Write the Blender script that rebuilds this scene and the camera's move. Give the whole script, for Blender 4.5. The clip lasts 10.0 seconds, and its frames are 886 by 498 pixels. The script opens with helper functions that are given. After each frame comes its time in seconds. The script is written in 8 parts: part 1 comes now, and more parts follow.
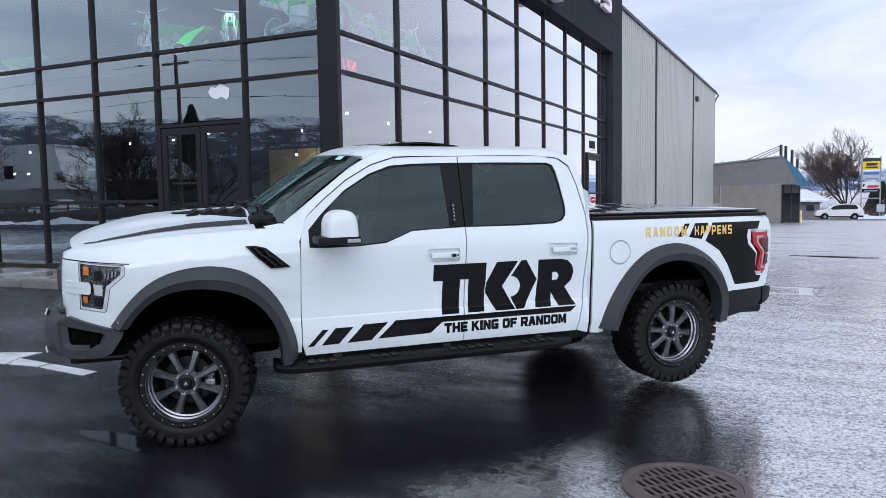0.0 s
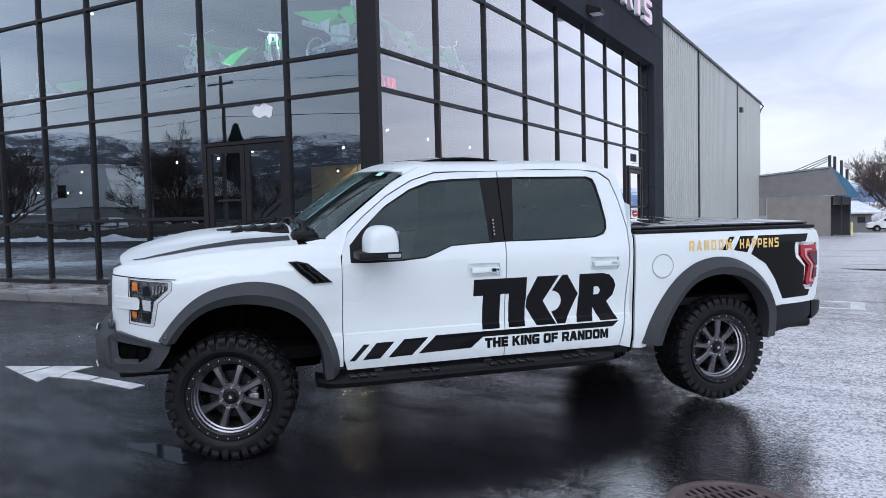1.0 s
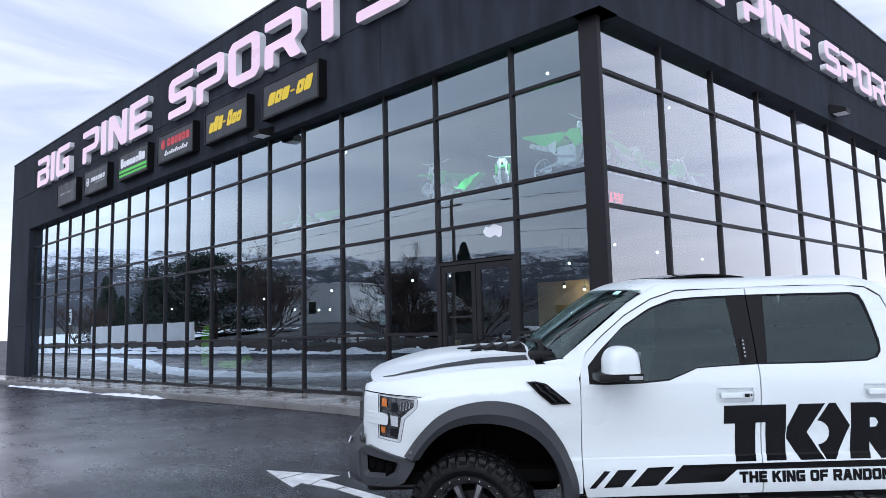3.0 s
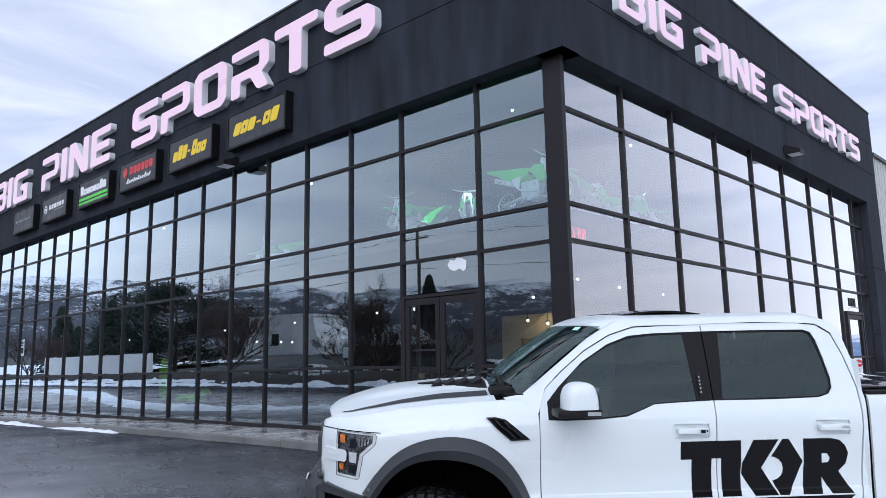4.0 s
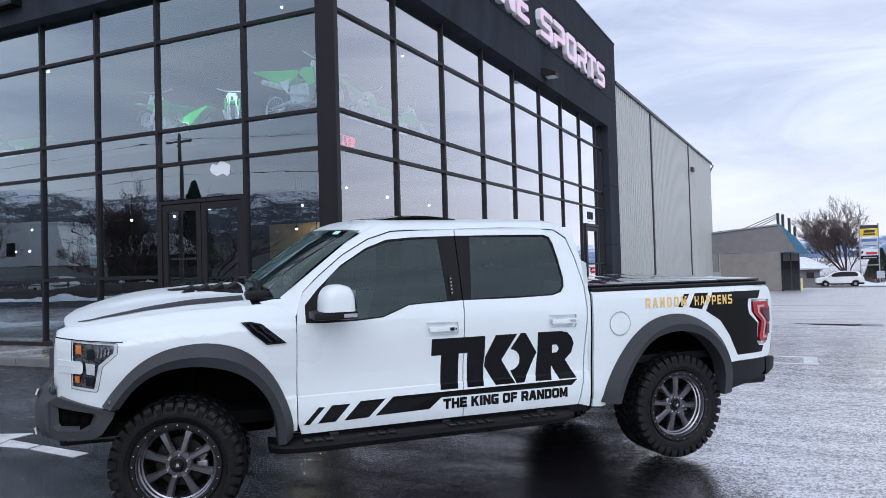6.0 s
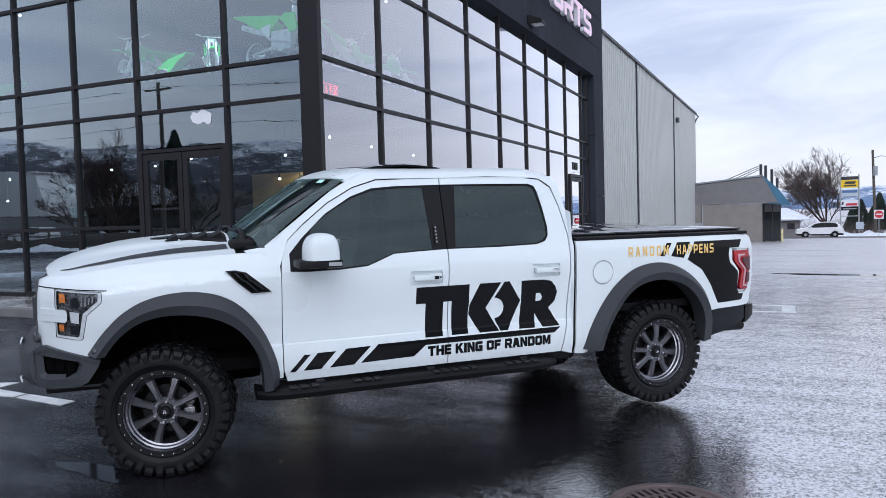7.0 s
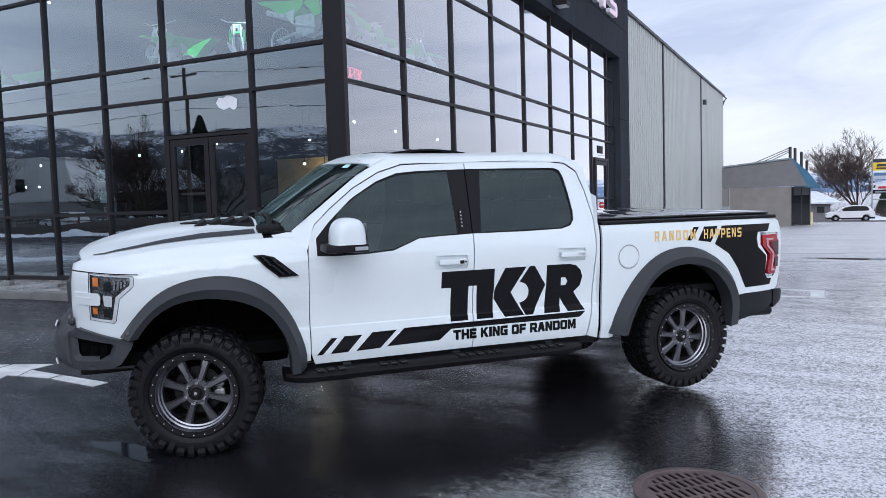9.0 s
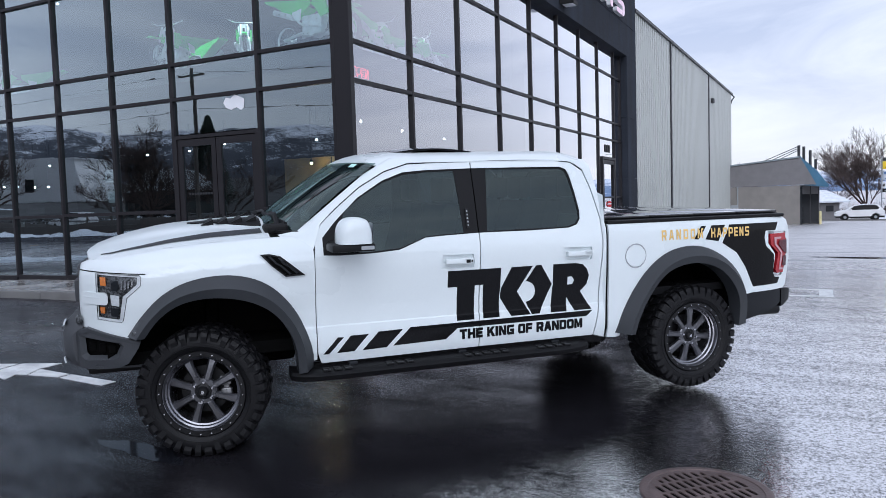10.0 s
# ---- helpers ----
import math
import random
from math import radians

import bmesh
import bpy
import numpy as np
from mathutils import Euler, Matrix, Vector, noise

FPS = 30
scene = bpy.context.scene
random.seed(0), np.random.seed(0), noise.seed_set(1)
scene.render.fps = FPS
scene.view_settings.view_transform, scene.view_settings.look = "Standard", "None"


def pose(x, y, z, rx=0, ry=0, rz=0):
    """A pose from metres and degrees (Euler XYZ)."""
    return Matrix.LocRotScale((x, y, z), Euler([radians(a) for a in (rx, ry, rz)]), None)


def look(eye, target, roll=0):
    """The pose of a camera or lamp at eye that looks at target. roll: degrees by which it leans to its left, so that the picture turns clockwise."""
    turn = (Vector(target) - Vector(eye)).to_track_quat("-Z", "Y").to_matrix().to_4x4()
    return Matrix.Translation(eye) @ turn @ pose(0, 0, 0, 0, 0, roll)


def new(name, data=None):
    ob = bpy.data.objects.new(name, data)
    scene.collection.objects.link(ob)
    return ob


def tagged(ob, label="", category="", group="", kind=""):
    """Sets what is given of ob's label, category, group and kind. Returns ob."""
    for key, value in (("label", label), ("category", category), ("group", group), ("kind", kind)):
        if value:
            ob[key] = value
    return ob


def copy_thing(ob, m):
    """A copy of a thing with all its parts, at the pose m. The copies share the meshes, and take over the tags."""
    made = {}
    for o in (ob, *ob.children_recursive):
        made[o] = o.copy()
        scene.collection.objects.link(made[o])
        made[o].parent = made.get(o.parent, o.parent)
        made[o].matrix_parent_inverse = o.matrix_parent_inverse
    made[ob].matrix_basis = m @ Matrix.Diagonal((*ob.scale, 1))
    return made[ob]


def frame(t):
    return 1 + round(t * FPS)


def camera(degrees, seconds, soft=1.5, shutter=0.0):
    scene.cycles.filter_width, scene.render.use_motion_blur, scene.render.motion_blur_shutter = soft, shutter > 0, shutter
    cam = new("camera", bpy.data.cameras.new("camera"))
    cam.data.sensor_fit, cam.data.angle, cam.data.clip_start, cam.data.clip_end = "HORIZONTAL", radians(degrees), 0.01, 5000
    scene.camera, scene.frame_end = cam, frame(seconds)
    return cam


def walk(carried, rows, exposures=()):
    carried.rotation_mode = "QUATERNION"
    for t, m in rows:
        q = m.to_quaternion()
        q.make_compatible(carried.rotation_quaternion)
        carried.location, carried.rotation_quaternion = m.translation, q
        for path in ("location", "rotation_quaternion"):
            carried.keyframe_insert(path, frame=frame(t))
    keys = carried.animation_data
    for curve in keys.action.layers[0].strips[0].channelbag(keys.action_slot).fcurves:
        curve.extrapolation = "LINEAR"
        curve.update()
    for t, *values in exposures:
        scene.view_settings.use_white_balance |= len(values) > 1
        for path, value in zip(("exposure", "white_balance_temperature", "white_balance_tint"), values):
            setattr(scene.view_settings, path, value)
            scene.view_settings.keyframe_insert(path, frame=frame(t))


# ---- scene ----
cam = camera(62.6, 10.0, soft=0.85)
PATH = [
    (0, (1.135, 0.037, 1.594), (0.251, 1.825, 1.445), -0.9),
    (0.5, (1.137, 0.036, 1.596), (0.231, 1.813, 1.455), -1.1),
    (1, (1.141, 0.029, 1.594), (0.159, 1.768, 1.488), -1.4),
    (1.5, (1.128, 0.007, 1.598), (0.011, 1.665, 1.558), -2.0),
    (2, (1.098, -0.036, 1.62), (-0.189, 1.494, 1.673), -2.3),
    (2.5, (1.076, -0.046, 1.628), (-0.329, 1.37, 1.766), -2.1),
    (2.7, (1.078, -0.05, 1.63), (-0.365, 1.324, 1.806), -1.9),
    (3.8, (1.112, -0.046, 1.648), (-0.291, 1.348, 1.945), -1.0),
    (4, (1.121, -0.043, 1.649), (-0.248, 1.383, 1.955), -1.1),
    (4.5, (1.141, -0.024, 1.652), (-0.088, 1.524, 1.954), -1.2),
    (5, (1.154, 0.008, 1.645), (0.06, 1.664, 1.895), -1.5),
    (5.5, (1.155, 0.037, 1.624), (0.187, 1.78, 1.78), -1.6),
    (6, (1.143, 0.071, 1.603), (0.259, 1.865, 1.651), -1.6),
    (6.2, (1.142, 0.073, 1.599), (0.281, 1.878, 1.605), -1.5),
    (7.5, (1.143, 0.065, 1.586), (0.289, 1.871, 1.476), -1.5),
    (8, (1.132, 0.065, 1.586), (0.258, 1.859, 1.465), -1.5),
    (8.5, (1.133, 0.06, 1.588), (0.24, 1.846, 1.462), -1.5),
    (9, (1.139, 0.047, 1.591), (0.233, 1.825, 1.462), -1.7),
    (9.5, (1.142, 0.052, 1.588), (0.226, 1.825, 1.458), -1.8),
    (10, (1.144, 0.052, 1.589), (0.22, 1.822, 1.459), -1.8),
]
walk(cam, [(t, look(eye, aim, roll)) for t, eye, aim, roll in PATH], [(t, e, 5750, 10) for t, e in ((0, 0.0), (1, 0.0), (2, 0.12), (2.7, 0.18), (4, 0.12), (5, -0.04), (6, -0.02), (7.5, -0.02), (10, 0.0))])

# ---- world and light ----
world = bpy.data.worlds.new("overcast_sky")
scene.world = world
world.use_nodes = True
wn, wl = world.node_tree.nodes, world.node_tree.links
wn.clear()
w_out = wn.new("ShaderNodeOutputWorld")
w_bg = wn.new("ShaderNodeBackground")
w_sky = wn.new("ShaderNodeTexSky")
w_sky.sky_type, w_sky.sun_disc = "NISHITA", False
w_sky.sun_elevation, w_sky.sun_rotation = radians(32), radians(150)
w_sky.dust_density, w_sky.altitude = 3.0, 1200
w_gain = wn.new("ShaderNodeVectorMath")
w_gain.operation, w_gain.inputs["Scale"].default_value = "SCALE", 0.10
w_tc = wn.new("ShaderNodeTexCoord")
w_map = wn.new("ShaderNodeMapping")
w_map.inputs["Scale"].default_value, w_map.inputs["Location"].default_value = (1.5, 1.5, 7.0), (0.35, 0.0, 0.2)
w_noise = wn.new("ShaderNodeTexNoise")
w_noise.inputs["Scale"].default_value, w_noise.inputs["Detail"].default_value = 1.8, 9
w_noise.inputs["Roughness"].default_value, w_noise.inputs["Distortion"].default_value = 0.56, 0.7
w_ramp = wn.new("ShaderNodeValToRGB")
w_ramp.color_ramp.elements[0].position, w_ramp.color_ramp.elements[0].color = 0.34, (0.62, 0.645, 0.75, 1)
w_ramp.color_ramp.elements[1].position, w_ramp.color_ramp.elements[1].color = 0.66, (0.99, 0.975, 1.01, 1)
w_sep = wn.new("ShaderNodeSeparateXYZ")
w_elev = wn.new("ShaderNodeMapRange")
w_elev.inputs["From Min"].default_value, w_elev.inputs["From Max"].default_value = 0.03, 0.20
w_elev.inputs["To Min"].default_value, w_elev.inputs["To Max"].default_value = 0.70, 0.0
w_low = wn.new("ShaderNodeMix")
w_low.data_type = "RGBA"
w_low.inputs["B"].default_value = (1.04, 0.97, 0.93, 1)
w_mix = wn.new("ShaderNodeMix")
w_mix.data_type = "RGBA"
w_mix.inputs["Factor"].default_value = 0.86
wl.new(w_tc.outputs["Generated"], w_map.inputs["Vector"])
wl.new(w_map.outputs["Vector"], w_noise.inputs["Vector"])
wl.new(w_noise.outputs["Fac"], w_ramp.inputs["Fac"])
wl.new(w_tc.outputs["Generated"], w_sep.inputs["Vector"])
wl.new(w_sep.outputs["Z"], w_elev.inputs["Value"])
wl.new(w_elev.outputs["Result"], w_low.inputs["Factor"])
wl.new(w_ramp.outputs["Color"], w_low.inputs["A"])
wl.new(w_sky.outputs["Color"], w_gain.inputs[0])
wl.new(w_gain.outputs["Vector"], w_mix.inputs["A"])
wl.new(w_low.outputs["Result"], w_mix.inputs["B"])
wl.new(w_mix.outputs["Result"], w_bg.inputs["Color"])
w_bg.inputs["Strength"].default_value = 1.09
wl.new(w_bg.outputs["Background"], w_out.inputs["Surface"])

sun = new("sun", bpy.data.lights.new("sun", "SUN"))
sun.data.energy, sun.data.angle, sun.data.color = 1.35, radians(50), (1.0, 0.97, 0.95)
sun.matrix_world = look((6, -9, 9), (-1, 4, 0))


# ---- materials ----
def mat(name, color, rough=0.6, metal=0.0, vary=0.15, scale=3.0, fine=60.0, bump=0.0, rvary=0.1, coat=0.0, dirt=None, spec=0.4, stretch=None):
    """Principled material with two scales of colour variation, varied roughness and a fine bump."""
    m = bpy.data.materials.new(name)
    m.use_nodes = True
    n, l = m.node_tree.nodes, m.node_tree.links
    b = n["Principled BSDF"]
    tc = n.new("ShaderNodeTexCoord")
    big, small = n.new("ShaderNodeTexNoise"), n.new("ShaderNodeTexNoise")
    for t, sc, de in ((big, scale, 5), (small, fine, 3)):
        t.inputs["Scale"].default_value, t.inputs["Detail"].default_value = sc, de
        l.new(tc.outputs["Object"], t.inputs["Vector"])
    if stretch:
        mp = n.new("ShaderNodeMapping")
        mp.inputs["Scale"].default_value = stretch
        l.new(tc.outputs["Object"], mp.inputs["Vector"])
        l.new(mp.outputs["Vector"], big.inputs["Vector"])
    add = n.new("ShaderNodeMath")
    add.operation = "MULTIPLY_ADD"
    add.inputs[1].default_value = 0.4
    l.new(small.outputs["Fac"], add.inputs[0])
    l.new(big.outputs["Fac"], add.inputs[2])
    ramp = n.new("ShaderNodeValToRGB")
    lo = [max(0.0, c * (1 - vary)) for c in color]
    hi = [min(1.0, c * (1 + vary)) for c in color]
    if dirt:
        lo = list(dirt)
    ramp.color_ramp.elements[0].position, ramp.color_ramp.elements[0].color = 0.45, (*lo, 1)
    ramp.color_ramp.elements[1].position, ramp.color_ramp.elements[1].color = 0.95, (*hi, 1)
    l.new(add.outputs[0], ramp.inputs["Fac"])
    l.new(ramp.outputs["Color"], b.inputs["Base Color"])
    rr = n.new("ShaderNodeMapRange")
    rr.inputs["From Min"].default_value, rr.inputs["From Max"].default_value = 0.3, 0.7
    rr.inputs["To Min"].default_value, rr.inputs["To Max"].default_value = max(0.02, rough - rvary), min(1.0, rough + rvary)
    l.new(big.outputs["Fac"], rr.inputs["Value"])
    l.new(rr.outputs["Result"], b.inputs["Roughness"])
    b.inputs["Metallic"].default_value = metal
    b.inputs["Coat Weight"].default_value, b.inputs["Coat Roughness"].default_value = coat, 0.03
    b.inputs["Specular IOR Level"].default_value = spec
    if bump:
        bp = n.new("ShaderNodeBump")
        bp.inputs["Strength"].default_value, bp.inputs["Distance"].default_value = bump, 0.01
        l.new(small.outputs["Fac"], bp.inputs["Height"])
        l.new(bp.outputs["Normal"], b.inputs["Normal"])
    return m


def glow(name, color, strength):
    m = bpy.data.materials.new(name)
    m.use_nodes = True
    b = m.node_tree.nodes["Principled BSDF"]
    b.inputs["Base Color"].default_value = (*color, 1)
    b.inputs["Emission Color"].default_value = (*color, 1)
    b.inputs["Emission Strength"].default_value = strength
    return m


def glow_face():
    """Pinkish acrylic of the channel letters, with a faint emission added to brighten the faces."""
    m = mat("sign_face_acrylic", (0.90, 0.64, 0.75), 0.35, vary=0.05, scale=0.6)
    b = m.node_tree.nodes["Principled BSDF"]
    b.inputs["Emission Color"].default_value, b.inputs["Emission Strength"].default_value = (1.0, 0.74, 0.87, 1), 0.12
    return m


def pane_glass(name, tint, mirror, rough=0.0, wave=0.0, coat=(0.90, 0.955, 1.0), most=0.98, full=0.25):
    """Thin coated glass: a tinted see-through layer under a mirror-like coat that grows at grazing angles."""
    m = bpy.data.materials.new(name)
    m.use_nodes = True
    n, l = m.node_tree.nodes, m.node_tree.links
    n.clear()
    out, mix = n.new("ShaderNodeOutputMaterial"), n.new("ShaderNodeMixShader")
    tr, gl = n.new("ShaderNodeBsdfTransparent"), n.new("ShaderNodeBsdfGlossy")
    tr.inputs["Color"].default_value = (*tint, 1)
    gl.inputs["Color"].default_value, gl.inputs["Roughness"].default_value = (*coat, 1), rough
    fr, mr = n.new("ShaderNodeFresnel"), n.new("ShaderNodeMapRange")
    fr.inputs["IOR"].default_value = 1.5
    mr.inputs["From Min"].default_value, mr.inputs["From Max"].default_value = min(0.06, full * 0.25), full
    mr.inputs["To Min"].default_value, mr.inputs["To Max"].default_value = mirror, most
    l.new(fr.outputs["Fac"], mr.inputs["Value"])
    l.new(mr.outputs["Result"], mix.inputs["Fac"])
    l.new(tr.outputs["BSDF"], mix.inputs[1])
    l.new(gl.outputs["BSDF"], mix.inputs[2])
    l.new(mix.outputs["Shader"], out.inputs["Surface"])
    if wave:
        tc, no, bp = n.new("ShaderNodeTexCoord"), n.new("ShaderNodeTexNoise"), n.new("ShaderNodeBump")
        # slow ripples of float glass, different in every pane
        info, mp, add = n.new("ShaderNodeObjectInfo"), n.new("ShaderNodeMapping"), n.new("ShaderNodeVectorMath")
        mp.inputs["Scale"].default_value = (0.7, 1.0, 3.2)
        no.inputs["Scale"].default_value, no.inputs["Detail"].default_value = 1.5, 2
        add.operation = "MULTIPLY_ADD"
        add.inputs[1].default_value = (37.0, 0.0, 53.0)
        bp.inputs["Strength"].default_value, bp.inputs["Distance"].default_value = wave, 0.01
        l.new(info.outputs["Random"], add.inputs[0])
        l.new(tc.outputs["Object"], mp.inputs["Vector"])
        l.new(mp.outputs["Vector"], add.inputs[2])
        l.new(add.outputs["Vector"], no.inputs["Vector"])
        l.new(no.outputs["Fac"], bp.inputs["Height"])
        l.new(bp.outputs["Normal"], gl.inputs["Normal"])
    return m


WET_SHEEN = 5.2


def wet_asphalt():
    """Dark asphalt, wet all over; its wet film, with sky sheen painted in, grows towards the open side of the lot."""
    m = bpy.data.materials.new("wet_asphalt")
    m.use_nodes = True
    n, l = m.node_tree.nodes, m.node_tree.links
    b, out = n["Principled BSDF"], n["Material Output"]
    tc = n.new("ShaderNodeTexCoord")

    def tex(scale, detail, rough=0.5, stretch=None):
        t = n.new("ShaderNodeTexNoise")
        t.inputs["Scale"].default_value, t.inputs["Detail"].default_value, t.inputs["Roughness"].default_value = scale, detail, rough
        if stretch:
            mp = n.new("ShaderNodeMapping")
            mp.inputs["Scale"].default_value, mp.inputs["Rotation"].default_value = stretch, (0, 0, radians(20))
            l.new(tc.outputs["Object"], mp.inputs["Vector"])
            l.new(mp.outputs["Vector"], t.inputs["Vector"])
        else:
            l.new(tc.outputs["Object"], t.inputs["Vector"])
        return t.outputs["Fac"]

    def rng(src, f0, f1, t0, t1):
        r = n.new("ShaderNodeMapRange")
        for key, v in (("From Min", f0), ("From Max", f1), ("To Min", t0), ("To Max", t1)):
            r.inputs[key].default_value = v
        l.new(src, r.inputs["Value"])
        return r.outputs["Result"]

    def op(kind, x, y):
        o = n.new("ShaderNodeMath")
        o.operation = kind
        for k, v in enumerate((x, y)):
            if isinstance(v, (int, float)):
                o.inputs[k].default_value = v
            else:
                l.new(v, o.inputs[k])
        return o.outputs[0]

    grain, patch, worn, mottle, coarse = tex(110, 3, 0.6), tex(0.55, 5), tex(0.16, 4), tex(14, 5, 0.68), tex(42, 4, 0.68)
    pools = tex(1.6, 6, 0.62, (0.55, 1.6, 1.0))
    stones = n.new("ShaderNodeTexVoronoi")
    stones.inputs["Scale"].default_value = 60
    l.new(tc.outputs["Object"], stones.inputs["Vector"])
    sparkle = rng(tex(150, 2, 0.6), 0.57, 0.68, 0.0, 1.0)
    sep = n.new("ShaderNodeSeparateXYZ")
    l.new(tc.outputs["Object"], sep.inputs["Vector"])
    # wet film with sky sheen painted in, growing eastwards over some two metres
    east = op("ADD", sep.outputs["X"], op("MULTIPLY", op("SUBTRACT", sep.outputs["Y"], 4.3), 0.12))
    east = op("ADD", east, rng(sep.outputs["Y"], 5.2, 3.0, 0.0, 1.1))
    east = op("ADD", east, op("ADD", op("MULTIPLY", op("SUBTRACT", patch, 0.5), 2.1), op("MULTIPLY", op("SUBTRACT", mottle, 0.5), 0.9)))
    wet_sheen = rng(east, -0.05, 1.15, 0.0, 1.0)
    wet_sheen = op("MULTIPLY", wet_sheen, op("SQRT", wet_sheen, 0.0))
    base_c, sheen_c = n.new("ShaderNodeValToRGB"), n.new("ShaderNodeValToRGB")
    for ramp, lo, hi in ((base_c, (0.0022, 0.0022, 0.0027, 1), (0.0275, 0.0262, 0.0320, 1)), (sheen_c, (0.003, 0.003, 0.004, 1), (0.022, 0.022, 0.026, 1))):
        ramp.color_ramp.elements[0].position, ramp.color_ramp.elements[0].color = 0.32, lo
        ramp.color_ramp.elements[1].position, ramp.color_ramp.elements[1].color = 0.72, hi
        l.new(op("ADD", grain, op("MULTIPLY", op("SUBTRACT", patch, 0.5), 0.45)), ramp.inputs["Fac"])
    # bluish sky sheen put into the base colour towards the west
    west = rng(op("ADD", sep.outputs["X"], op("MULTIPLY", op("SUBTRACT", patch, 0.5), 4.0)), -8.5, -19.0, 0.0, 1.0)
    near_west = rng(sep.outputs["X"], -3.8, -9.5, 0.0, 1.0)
    west_tone = n.new("ShaderNodeMix")
    west_tone.data_type = "RGBA"
    l.new(west, west_tone.inputs["Factor"])
    l.new(base_c.outputs["Color"], west_tone.inputs["A"])
    west_tone.inputs["B"].default_value = (0.016, 0.0155, 0.025, 1)
    # out in the lot the surface is rougher, its pale sky sheen painted in
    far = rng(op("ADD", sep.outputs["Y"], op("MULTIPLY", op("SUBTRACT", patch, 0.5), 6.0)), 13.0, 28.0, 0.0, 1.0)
    far_tone = n.new("ShaderNodeMix")
    far_tone.data_type = "RGBA"
    l.new(far, far_tone.inputs["Factor"])
    l.new(sheen_c.outputs["Color"], far_tone.inputs["A"])
    far_tone.inputs["B"].default_value = (0.22, 0.22, 0.235, 1)
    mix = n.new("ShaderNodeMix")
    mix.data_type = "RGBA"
    l.new(wet_sheen, mix.inputs["Factor"])
    l.new(west_tone.outputs["Result"], mix.inputs["A"])
    l.new(far_tone.outputs["Result"], mix.inputs["B"])
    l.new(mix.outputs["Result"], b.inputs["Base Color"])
    b.inputs["Roughness"].default_value, b.inputs["Specular IOR Level"].default_value = 0.6, 0.0
    # stones stand proud: coarse relief for the base, a shallow one for the gloss
    relief = op("ADD", op("MULTIPLY", stones.outputs["Distance"], rng(worn, 0.38, 0.62, 0.3, 0.8)), op("ADD", op("MULTIPLY", grain, 0.7), op("MULTIPLY", coarse, 1.6)))
    bp, wp = n.new("ShaderNodeBump"), n.new("ShaderNodeBump")
    bp.inputs["Distance"].default_value, wp.inputs["Distance"].default_value = 0.008, 0.005
    bp.inputs["Strength"].default_value = 0.8
    l.new(op("SUBTRACT", op("SUBTRACT", 0.19, op("MULTIPLY", wet_sheen, 0.06)), op("MULTIPLY", west, 0.12)), wp.inputs["Strength"])
    l.new(relief, bp.inputs["Height"])
    l.new(relief, wp.inputs["Height"])
    l.new(bp.outputs["Normal"], b.inputs["Normal"])
    gl, fr, ms = n.new("ShaderNodeBsdfGlossy"), n.new("ShaderNodeFresnel"), n.new("ShaderNodeMixShader")
    fr.inputs["IOR"].default_value = 1.33
    gl.inputs["Color"].default_value = (0.99, 0.97, 0.97, 1)
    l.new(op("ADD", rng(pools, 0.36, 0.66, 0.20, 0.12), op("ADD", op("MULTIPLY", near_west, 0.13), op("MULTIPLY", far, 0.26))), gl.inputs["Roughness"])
    l.new(wp.outputs["Normal"], gl.inputs["Normal"])
    pits = op("MULTIPLY", op("MULTIPLY", rng(grain, 0.36, 0.54, 0.60, 1.1), rng(coarse, 0.38, 0.54, 0.42, 1.18)), rng(stones.outputs["Distance"], 0.10, 0.62, 1.10, 0.62))
    base_gain = op("ADD", op("MULTIPLY", rng(pools, 0.38, 0.62, 0.07, 0.28), pits), op("MULTIPLY", sparkle, rng(patch, 0.38, 0.62, 0.25, 0.9)))
    # painted-in sky sheen of the west side, cut back towards the windows
    west_sheen = op("MULTIPLY", op("MULTIPLY", near_west, op("MULTIPLY", rng(sep.outputs["Y"], -7.0, -0.5, 0.1, 1.0), rng(sep.outputs["Y"], 3.0, 7.5, 1.0, 0.25))), rng(patch, 0.30, 0.70, 0.32, 0.60))
    wet = op("MINIMUM", op("MULTIPLY", fr.outputs["Fac"], op("MULTIPLY", wet_sheen, WET_SHEEN)), 0.88)
    wet = op("MULTIPLY", wet, op("MULTIPLY", pits, op("MULTIPLY", rng(pools, 0.36, 0.60, 0.90, 1.06), rng(mottle, 0.38, 0.54, 0.62, 1.14))))
    l.new(op("MINIMUM", op("ADD", wet, op("MULTIPLY", fr.outputs["Fac"], op("ADD", op("MULTIPLY", base_gain, rng(near_west, 0.0, 1.0, 1.0, 0.35)), west_sheen))), 0.9), ms.inputs["Fac"])
    l.new(b.outputs["BSDF"], ms.inputs[1])
    l.new(gl.outputs["BSDF"], ms.inputs[2])
    l.new(ms.outputs["Shader"], out.inputs["Surface"])
    return m


